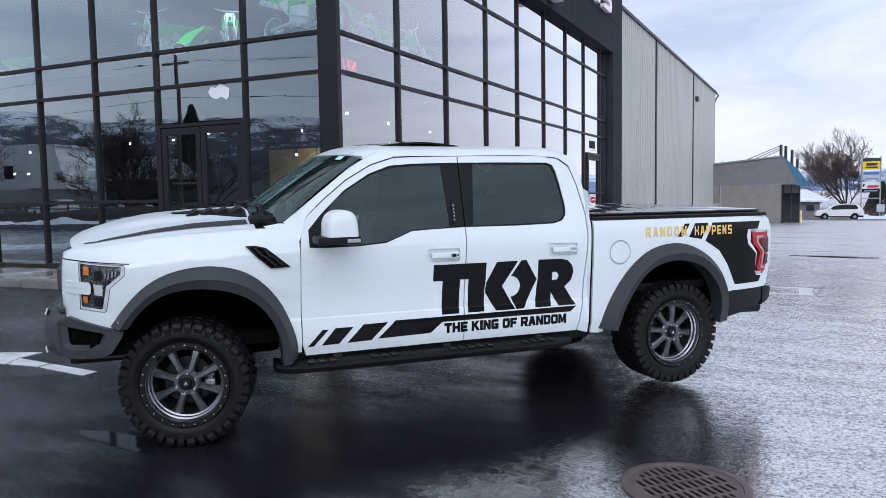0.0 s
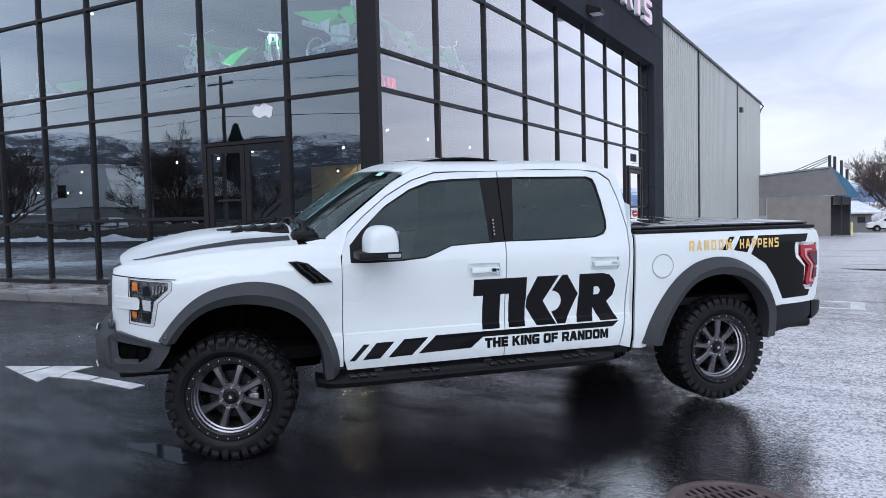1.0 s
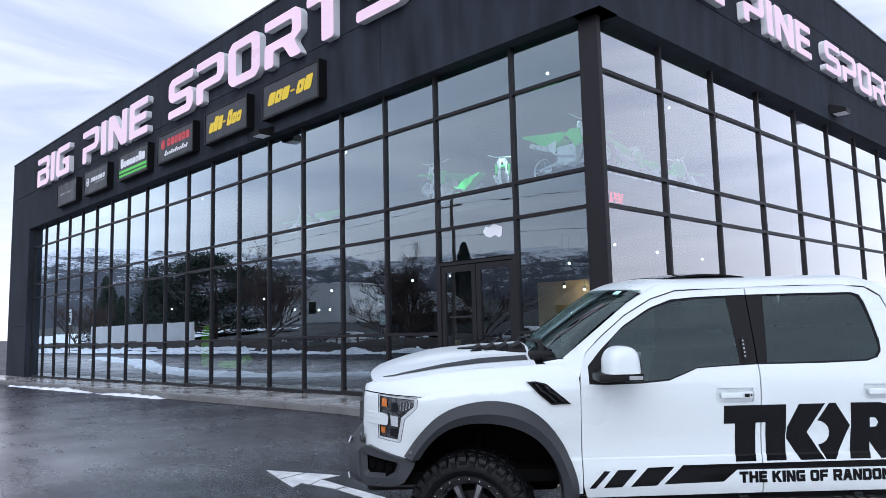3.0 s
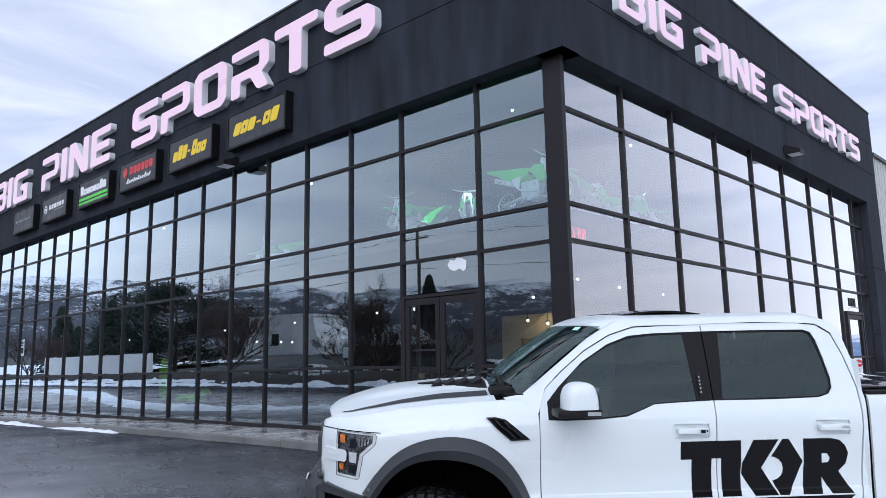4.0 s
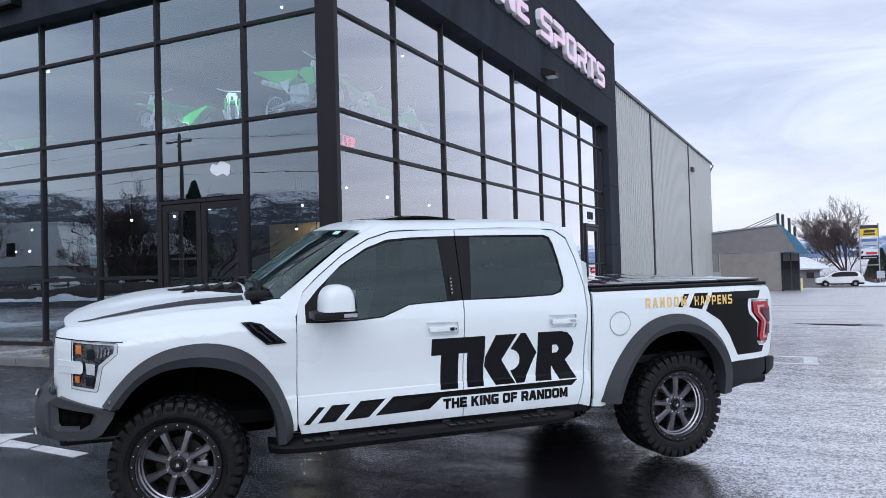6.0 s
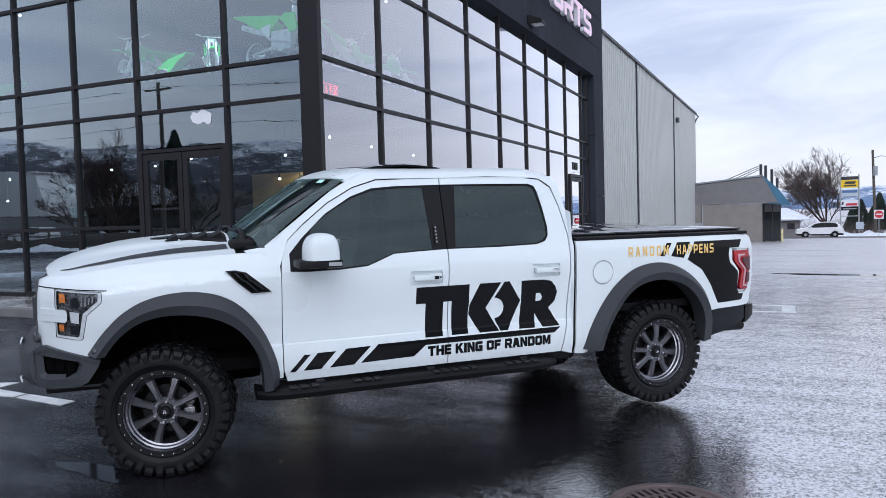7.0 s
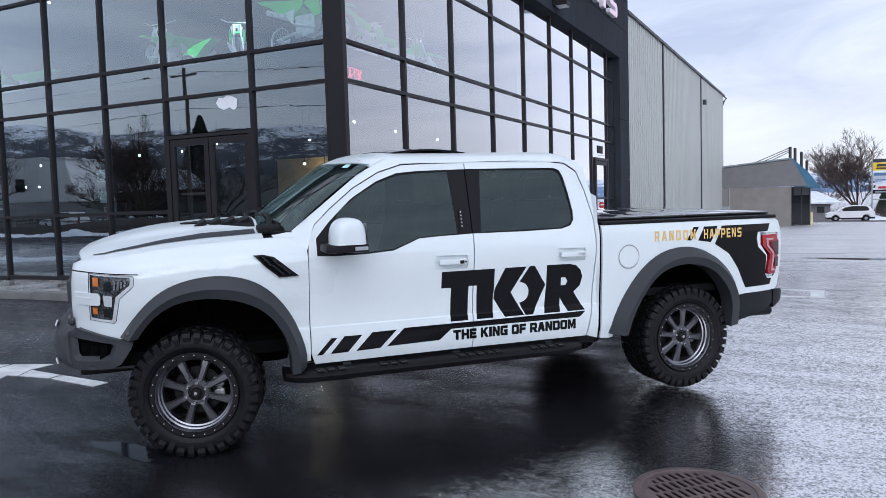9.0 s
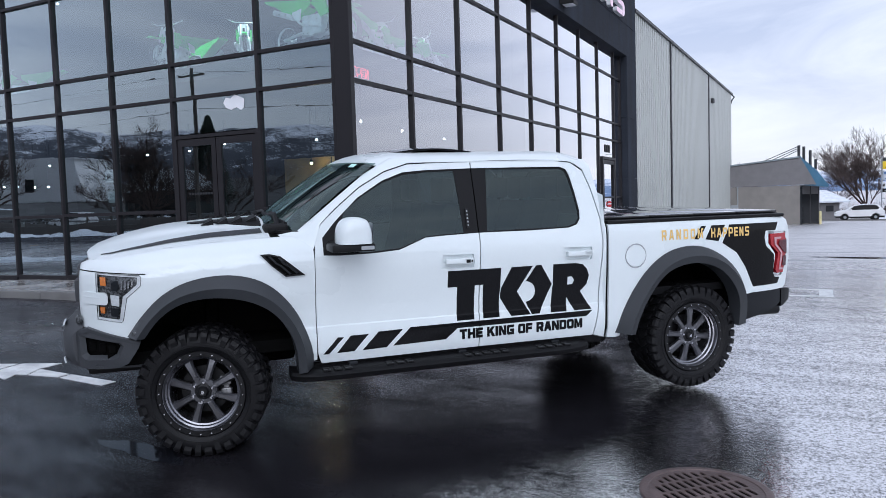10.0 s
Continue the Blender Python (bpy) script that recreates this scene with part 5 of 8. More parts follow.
for x, y, h, w, sd in ((-108, -26, 12.4, 4.4, 21), (-137, -30, 13.5, 4.6, 23), (-75.7, -60, 15.9, 4.6, 24), (-128, -29, 9.5, 4.0, 25)):
    spruce(pose(x, y, -0.5), h, w, sd, 0.45 if sd == 24 else 0.7)


for x, y, h, w, sd in ((11.6, 139, 4.6, 1.6, 41), (13.0, 142, 5.4, 1.8, 42), (14.4, 138, 4.2, 1.7, 43), (15.6, 141, 6.4, 1.9, 44), (17.2, 139, 5.6, 1.9, 45), (12.3, 146, 5.0, 1.8, 46), (18.6, 142, 6.2, 2.0, 47)):
    spruce(pose(x, y, fall(y) - 0.2), h, w, sd, 1.0)


def pine(at, height, width, seed):
    """A broad old pine: a stout trunk, limbs and a ragged dome of needle clumps."""
    root = thing("pine_tree", "broad dark pine across the street", "tree", at=at)
    rnd = random.Random(seed)
    b = bmesh.new()
    tube(b, [(0, 0, -1), (0.3, 0, height * .4), (0, 0.2, height * .93)], height * 0.03, 8, 0.05)
    part("trunk", b, "bark", root)
    limbs, crown = bmesh.new(), bmesh.new()
    for k in range(66):
        t = rnd.uniform(0.10, 0.97)
        reach = width * (1 - abs(2 * t - 0.75) ** 2.4 * 0.62) * rnd.uniform(0.55, 1.08) if t < 0.85 else width * 0.36 * rnd.uniform(.5, 1.1)
        a = rnd.uniform(0, 2 * math.pi)
        o = Vector((math.cos(a), math.sin(a), 0.10))
        base = Vector((0, 0, height * t * 0.92))
        tip = base + o * reach + Vector((0, 0, height * 0.05))
        tube(limbs, [base, base.lerp(tip, 0.5) + Vector((0, 0, -.2)), tip], 0.10, 5, 0.03)
        for q in range(170):
            f = rnd.uniform(0.2, 1.0) ** 0.7
            c = base.lerp(tip, f) + Vector((rnd.gauss(0, .75), rnd.gauss(0, .75), rnd.gauss(0.1, .42)))
            d = (o + Vector((rnd.uniform(-.8, .8), rnd.uniform(-.8, .8), rnd.uniform(-.1, .9)))).normalized()
            s = d.cross(Vector((0, 0, 1))).normalized()
            L, w = rnd.uniform(.24, .5), rnd.uniform(.09, .18)
            v = [crown.verts.new(p) for p in (c - d * L * .4, c + s * w, c + d * L, c - s * w, c + Vector((0, 0, w)))]
            for qd in ((0, 1, 4), (1, 2, 4), (2, 3, 4), (3, 0, 4)):
                crown.faces.new([v[i] for i in qd])
    part("limbs", limbs, "bark", root)
    tagged(part("crown", crown, "needles", root, "dark needled branches"), kind="stuff")


pine(pose(-96.5, -30, 0.4), 13.4, 12.3, 41)
bare_tree("leafless tree beside the pale hall", pose(-76, -26, 0.0), 15.0, 13.5, 31, 6, 9, 0.0075, (3, 4, 4))
bare_tree("leafless tree across the street", pose(-50.5, -26, 0.0), 10.2, 9.5, 32, 6, 9, 0.0075, (3, 4, 4))
bare_tree("leafless tree in a dark thicket", pose(-55.5, -30, 0.0), 8.0, 10.0, 34, 6, 8, 0.0075, (3, 3, 4))
bare_tree("leafless tree in a dark thicket", pose(-61, -32, 0.0), 6.2, 9.0, 35, 6, 8, 0.0075, (3, 3, 4))
bare_tree("leafless tree in a dark thicket", pose(-45, -30, 0.0), 7.0, 9.0, 36, 6, 8, 0.0075, (3, 3, 4))
bare_tree("leafless tree far along the street", pose(-125, -24, 0.0), 10.0, 9.0, 33, 5, 8, 0.016)
bare_tree("leafless tree far along the street", pose(-141, -26, 0.0), 10.0, 9.0, 37, 5, 8, 0.016)

barn = thing("barn", "pale hall with sloping side walls and one dark window", "barn", at=pose(-77.4, -34, 2.9) @ Matrix.Diagonal((1.02, 0.5, 0.86, 1)))
bm = bmesh.new()
prism(bm, [(-8.2, 0), (8.2, 0), (6.6, 5.4), (-6.8, 5.9)], -10, 0)
part("wall", bm, "barn", barn)
bm = bmesh.new()
prism(bm, [(-7.1, 5.9), (6.9, 5.4), (6.9, 5.6), (-7.1, 6.1)], -10.3, 0.25)
part("roof", bm, "barn", barn)
bm = bmesh.new()
box(bm, -1.4, -0.02, 1.4, 0.1, 0.05, 3.1)
part("window", bm, "dark_glass", barn)
bm = bmesh.new()
for k in range(5):
    box(bm, -5.2 + 0.62 * k, 0.0, 3.1, -4.8 + 0.62 * k, 0.06, 3.7)
part("lettering", bm, "grey", barn)
bm = bmesh.new()
box(bm, -116, -20.4, 0, -83, -20.0, 3.3)
thing("white_fence_wall", "long pale wall beside the street", "wall", bm, "barn")
for x in (-66, -40, -26):
    hs = thing("far_house", "dark-roofed house across the street", "house", at=pose(x, -40, 0.9))
    bm = bmesh.new()
    box(bm, -4, -7, 0, 4, 0, 3)
    part("wall", bm, "shrub", hs)
    bm = bmesh.new()
    prism(bm, [(-4.5, 2.9), (4.5, 2.9), (0, 5.6)], -7.3, 0.3)
    part("roof", bm, "grey", hs)
def rail_fence(x0, x1, y, z, bays):
    root = thing("rail_fence", "weathered pale rail fence across the street", "fence", at=pose(0, 0, z))
    step = (x1 - x0) / bays
    for k in range(bays + 1):
        b = bmesh.new()
        box(b, x0 + step * k - .07, y - .07, -0.3, x0 + step * k + .07, y + .07, 1.25, 0.01)
        part("post", b, "pole", root)
        if k < bays:
            for h in (0.35, 0.72, 1.08):
                b = bmesh.new()
                box(b, x0 + step * k + .07, y - .03, h, x0 + step * (k + 1) - .07, y + .03, h + 0.10, 0.008)
                part("rail", b, "lap", root)


rail_fence(-62, -24, -21.5, 0.15, 13)
for x, y, rz in ((-58.5, -24.4, 4), (-36.5, -24.8, 2)):
    tagged(copy_thing(car, pose(x, y, 0.0, rz=rz)), "pale car parked across the street", group="cars across the street")
# speed sign at the roadside, with plain bars for its writing
ssign = thing("road_sign", "white rectangular road sign on a wooden post", "sign", at=pose(-76.4, -4.0, 0))
bm = bmesh.new()
tube(bm, [(0, 0, -0.2), (0, 0, 4.6)], 0.07, 8)
part("post", bm, "pole", ssign)
bm = bmesh.new()
box(bm, -0.55, 0.075, 2.95, 0.55, 0.10, 4.50, 0.01)
part("plate", bm, "white", ssign)
for z0, z1, u in ((4.10, 4.25, .40), (3.85, 3.98, .34), (3.18, 3.68, .36)):
    bm = bmesh.new()
    box(bm, -u, 0.102, z0, u, 0.108, z1)
    part("bar", bm, "black", ssign)
rp = thing("power_pole", "wooden power pole with a cross-arm across the street", "pole", at=pose(-34.8, -15.5, 0))
bm = bmesh.new()
tube(bm, [(0, 0, -0.3), (0.05, 0, 10.9)], 0.16, 8, 0.11)
part("shaft", bm, "pole", rp)
for z in (10.3,):
    bm = bmesh.new()
    box(bm, -1.1, -0.06, z, 1.1, 0.06, z + 0.12)
    part("cross_arm", bm, "pole", rp)
bm = bmesh.new()
for k, z in enumerate((10.55, 8.2)):
    for (xa, ya), (xb, yb) in (((-34.8, -15.5), (30, -19)), ((-34.8, -15.5), (-110, -11))):
        tube(bm, [(xa + (xb - xa) * t, ya + (yb - ya) * t, z - 2.2 * 4 * t * (1 - t) * 0.5) for t in [i / 12 for i in range(13)]], 0.013, 4)
thing("power_lines", "sagging power lines along the street", "cable", bm, "black", kind="stuff")
bm = bmesh.new()
rnd = random.Random(77)
for k in range(9000):
    x = rnd.uniform(-92, 10)
    y = -24 - rnd.random() * 22
    h = rnd.uniform(0.25, 0.9) * (1 + 0.9 * max(0, noise.noise((x / 9, y / 9, 4))))
    lean = rnd.uniform(-.4, .4)
    w = rnd.uniform(.02, .08)
    v = [bm.verts.new(p) for p in ((x - w, y, 0), (x + w, y, 0), (x + lean + w * .5, y + lean * .5, h), (x + lean - w * .5, y + lean * .5, h))]
    bm.faces.new(v)
thing("brush", "dark leafless brush along the street", "shrubs", bm, "shrub", kind="stuff")

bm = bmesh.new()
rnd = random.Random(58)
for k in range(330):
    x, y = rnd.uniform(-112, 6), -22.2 - 16.0 * rnd.random() ** 1.6
    zg = 0.02 if y > -24 else 0.03 + (-24 - y) * 0.047 if y > -34 else 0.5 + (-34 - y) * 0.062
    rx, ry, hz = rnd.uniform(0.15, 1.1), rnd.uniform(0.1, 0.5), rnd.uniform(0.06, 0.30)
    top = bm.verts.new((x + rnd.uniform(-.2, .2) * rx, y, zg + hz))
    ring = [bm.verts.new((x + rx * rnd.uniform(.6, 1.1) * math.cos(a), y + ry * rnd.uniform(.6, 1.1) * math.sin(a), zg - 0.1)) for a in [math.pi * q / 4 for q in range(8)]]
    mid = [bm.verts.new((x + (v.co.x - x) * .72, y + (v.co.y - y) * .72, zg + hz * rnd.uniform(.45, .9))) for v in ring]
    for q in range(8):
        bm.faces.new((ring[q], ring[(q + 1) % 8], mid[(q + 1) % 8], mid[q]))
        bm.faces.new((mid[q], mid[(q + 1) % 8], top))
thing("snow_patches", "scattered clumps of old snow across the street", "snow", bm, "snow", kind="stuff", smooth=60)

# ---- inside the showroom ----
def pendant(x, y, z, warm):
    root = thing("ceiling_lamp", "small bright showroom lamp on a rod", "lamp", at=pose(x, y, z), group="showroom lamps")
    b = bmesh.new()
    tube(b, [(0, 0, 0.04), (0, 0, (4.12 if z < 4 else 7.12) - z)], 0.012, 6)
    part("rod", b, "black", root)
    b = bmesh.new()
    lathe(b, [(0.01, 0.10), (0.035, 0.08), (0.045, 0.03), (0.04, 0.03), (0.03, 0.07), (0.0, 0.075)], axis="z", sides=16)
    part("shade", b, "black", root)
    b = bmesh.new()
    bmesh.ops.create_uvsphere(b, u_segments=10, v_segments=8, radius=0.028)
    part("bulb", b, "bulb" if warm else "bulb_white", root)


for x, y, z, w in ((-17.4, 16, 3.3, 0), (-15.6, 16, 3.32, 0), (-14.2, 16, 3.45, 0), (-25.48, 15, 3.05, 0), (-23.14, 15, 2.53, 0), (-22.41, 15, 2.50, 0), (-21.5, 15, 2.46, 0), (-20.82, 15, 2.45, 0), (-20.69, 15, 3.12, 0), (-34.5, 15, 2.97, 0), (-10.9, 16, 3.35, 0), (-10.8, 15.6, 2.7, 1), (-10.3, 15.8, 2.6, 1),
                   (-15.6, 12.0, 6.75, 0), (-24.8, 12.0, 6.75, 0), (-9.0, 15.0, 6.6, 0), (-7.6, 13.2, 3.35, 0), (-8.0, 15.6, 3.35, 0), (-8.6, 19.0, 3.4, 0), (-9.2, 24.5, 3.4, 0)):
    pendant(x, y, z, w)

# the warm lamps over the counter
counter_lamp = new("counter_lamp", bpy.data.lights.new("counter_lamp", "POINT"))
counter_lamp.data.energy, counter_lamp.data.shadow_soft_size, counter_lamp.data.color = 14, 0.06, (1.0, 0.72, 0.42)
counter_lamp.matrix_world = pose(-10.55, 15.7, 2.50)

# spots added to brighten the motorcycles, each given a pendant
for x, y in ((-8.2, 11.9), (-12.2, 12.4), (-7.8, 16.2)):
    lamp = new("bike_fill_spot", bpy.data.lights.new("bike_fill_spot", "SPOT"))
    lamp.data.energy, lamp.data.shadow_soft_size, lamp.data.color = 560, 0.08, (1.0, 0.95, 0.88)
    lamp.data.spot_size, lamp.data.spot_blend = radians(118), 0.6
    lamp.matrix_world = look((x, y, 6.84), (x, y + 0.02, 4.4))
    pendant(x, y, 6.98, 0)

M.update({
    "moto_green": mat("green_bike_plastic", (0.03, 0.62, 0.06), 0.6, vary=0.06, spec=0.2),
    "moto_metal": mat("bare_bike_metal", (0.70, 0.71, 0.74), 0.35, metal=0.35, vary=0.2, scale=12),
    "moto_white": mat("white_bike_plastic", (0.75, 0.76, 0.78), 0.35, vary=0.05),
})


def dirt_bike():
    """An off-road motorcycle: x forward, wheels on z = 0."""
    root = thing("dirt_bike", "bright green off-road motorcycle on the upper display floor", "motorcycle", group="display motorcycles")

    def wheel_at(x, r):
        b = bmesh.new()
        lathe(b, [(r - .075, -.03), (r - .03, -.05), (r - .008, -.045), (r, 0), (r - .008, .045), (r - .03, .05), (r - .075, .03)], sides=32, close=True)
        w = part("wheel", b, "black", root, at=pose(x, 0, r))
        b = bmesh.new()
        lathe(b, [(r - .09, -.02), (r - .07, -.025), (r - .07, .025), (r - .09, .02)], sides=32, close=True)
        part("rim", b, "moto_metal", w)
        b = bmesh.new()
        for k in range(18):
            a = 2 * math.pi * k / 18
            tube(b, [(0.03 * math.cos(a + .5), 0.02, 0.03 * math.sin(a + .5)), ((r - .085) * math.cos(a), 0, (r - .085) * math.sin(a))], 0.004, 3)
        tube(b, [(0, -.08, 0), (0, .08, 0)], 0.035, 8)
        part("spokes", b, "moto_metal", w)

    wheel_at(0.74, 0.345)
    wheel_at(-0.70, 0.33)
    for y in (-0.09, 0.09):
        b = bmesh.new()
        tube(b, [(0.74, y, 0.34), (0.60, y, 0.68)], 0.032, 8)
        tube(b, [(0.60, y, 0.68), (0.45, y, 1.08)], 0.026, 8)
        part("fork_leg", b, "moto_metal", root)
    b = bmesh.new()
    tube(b, [(0.36, -.40, 1.22), (0.44, -.22, 1.14), (0.47, 0, 1.13), (0.44, .22, 1.14), (0.36, .40, 1.22)], 0.014, 6)
    part("handlebar", b, "moto_metal", root)
    b = bmesh.new()
    prism(b, [(1.00, 0.78), (1.10, 0.72), (0.75, 0.80), (0.48, 0.84), (0.50, 0.80), (0.72, 0.765)], -0.06, 0.06)
    part("front_fender", b, "moto_green", root)
    b = bmesh.new()
    prism(b, [(-0.12, 0.86), (0.12, 0.86), (0.155, 1.06), (0.09, 1.16), (-0.09, 1.16), (-0.155, 1.06)], -0.012, 0.012)
    part("number_plate", b, "moto_white", root, at=pose(0.60, 0, 0, rz=90) @ pose(0, 0, 0, rx=-14))
    for y0, y1 in ((-.145, -.12), (.12, .145)):
        b = bmesh.new()
        prism(b, [(0.80, 0.30), (0.84, 0.40), (0.66, 0.72), (0.60, 0.68)], y0, y1)
        part("fork_guard", b, "moto_white", root)
    for y0, y1 in ((-.165, -.14), (.14, .165)):
        b = bmesh.new()
        prism(b, [(-0.20, 0.84), (-0.42, 0.80), (-0.44, 0.66), (-0.24, 0.62)], y0, y1)
        part("side_plate", b, "moto_white", root)
    for y0, y1 in ((-.20, -.16), (.16, .20)):
        b = bmesh.new()
        prism(b, [(0.46, 0.66), (0.42, 0.96), (0.20, 0.99), (0.06, 0.90), (0.20, 0.78), (0.30, 0.62)], y0, y1)
        part("shroud", b, "moto_green", root)
    b = bmesh.new()
    prism(b, [(0.18, 1.00), (0.05, 0.96), (-0.50, 0.98), (-0.72, 1.02), (-0.70, 0.94), (-0.40, 0.88), (0.05, 0.86)], -0.10, 0.10)
    part("seat", b, "black", root)
    b = bmesh.new()
    prism(b, rounded([(-0.02, 0.985), (-0.45, 1.035), (-0.80, 1.085), (-1.16, 1.13), (-1.13, 1.08), (-0.86, 0.97), (-0.50, 0.74), (-0.30, 0.70), (-0.02, 0.88)], 0.04), -0.135, 0.135)
    part("rear_fender", b, "moto_green", root)
    b = bmesh.new()
    box(b, -0.22, -0.14, 0.34, 0.26, 0.14, 0.72, 0.05)
    tube(b, [(0.0, -.13, .45), (0.0, .13, .45)], 0.13, 14)
    part("engine", b, "moto_metal", root)
    b = bmesh.new()
    tube(b, [(0.45, 0, 1.0), (0.30, 0, 0.42), (-0.15, 0, 0.32), (-0.25, 0, 0.85), (0.45, 0, 0.95)], 0.028, 6)
    part("frame", b, "black", root)
    for y in (-.10, .10):
        b = bmesh.new()
        tube(b, [(-0.18, y * .7, 0.42), (-0.70, y, 0.33)], 0.035, 6, 0.025)
        part("swing_arm", b, "moto_metal", root)
    b = bmesh.new()
    tube(b, [(0.25, -.12, 0.6), (0.30, -.16, 0.45), (-0.20, -.17, 0.55), (-0.40, -.17, 0.72)], 0.025, 8)
    tube(b, [(-0.40, -.17, 0.70), (-0.85, -.18, 0.86)], 0.055, 10)
    part("exhaust", b, "moto_metal", root)
    return root


bike = dirt_bike()
bike.matrix_basis = pose(-7.36, 11.42, 4.45, rz=-4) @ Matrix.Scale(1.0, 4)
for x, y, rz, sz in ((-9.35, 11.65, -46, 0.76), (-11.15, 11.6, 283, 0.92), (-12.0, 12.9, 172, 0.92), (-18.4, 12.8, 215, 1), (-7.4, 13.5, 95, 1), (-7.6, 15.4, 60, 1)):
    copy_thing(bike, pose(x, y, 4.41, rz=rz) @ Matrix.Scale(sz, 4))

# things on the showroom floor
def display_shelf(x, y, n, rz=0):
    root = thing("display_shelf", "dark display shelf with boxed goods", "shelf", at=pose(x, y, 0.19, rz=rz), group="showroom shelves")
    b = bmesh.new()
    box(b, -0.9, 0.35, 0, 0.9, 0.40, 1.6)
    part("back_panel", b, "wall_in", root)
    for k in range(4):
        b = bmesh.new()
        box(b, -0.9, 0, 0.12 + 0.42 * k, 0.9, 0.35, 0.15 + 0.42 * k)
        part("shelf_board", b, "wall_in", root)
    return root


sh = display_shelf(-14.5, 15.0, 3)
for x, y, rz in ((-18.5, 15.4, 0), (-22.5, 15.0, 0), (-26.5, 15.5, 0), (-9.6, 17.5, 40), (-12.0, 20.5, 0)):
    copy_thing(sh, pose(x, y, 0.19, rz=rz))
rnd = random.Random(5)
for k in range(26):
    bx, by = rnd.choice(((-14.5, 15.0), (-18.5, 15.4), (-22.5, 15.0), (-26.5, 15.5)))
    bx += rnd.uniform(-.7, .7)
    lev = rnd.randrange(4)
    b = bmesh.new()
    w, h = rnd.uniform(.10, .24), rnd.uniform(.12, .30)
    box(b, -w / 2, 0.03, 0, w / 2, 0.30, h, 0.004)
    thing("goods_box", "small boxed product on a display shelf", "box", b, rnd.choice(("carton", "wall_in", "sign_box", "grey", "wall_in", "wall_in")), pose(bx, by, 0.19 + 0.15 + 0.42 * lev), group="boxed goods")
bm = bmesh.new()
box(bm, -22.6, 10.55, 0.19, -19.2, 11.35, 0.62, 0.02)
thing("display_plinth", "dark display plinth inside the window", "plinth", bm, "wall_in")
bm = bmesh.new()
prism(bm, rounded([(-22.30, 0.62), (-21.82, 0.62), (-21.76, 1.50), (-21.84, 1.94), (-22.20, 1.94), (-22.34, 1.5)], 0.12), 10.88, 10.93)
thing("snow_sled", "lime-green sled standing upright on a plinth", "sled", bm, "lime")
bm = bmesh.new()
prism(bm, rounded([(-20.9, 0.62), (-19.5, 0.62), (-19.0, 0.86), (-19.25, 1.02), (-19.7, 0.84), (-20.8, 0.80)], 0.08), 10.75, 10.98)
thing("snow_sled", "lime-green sled lying on a plinth", "sled", bm, "lime")


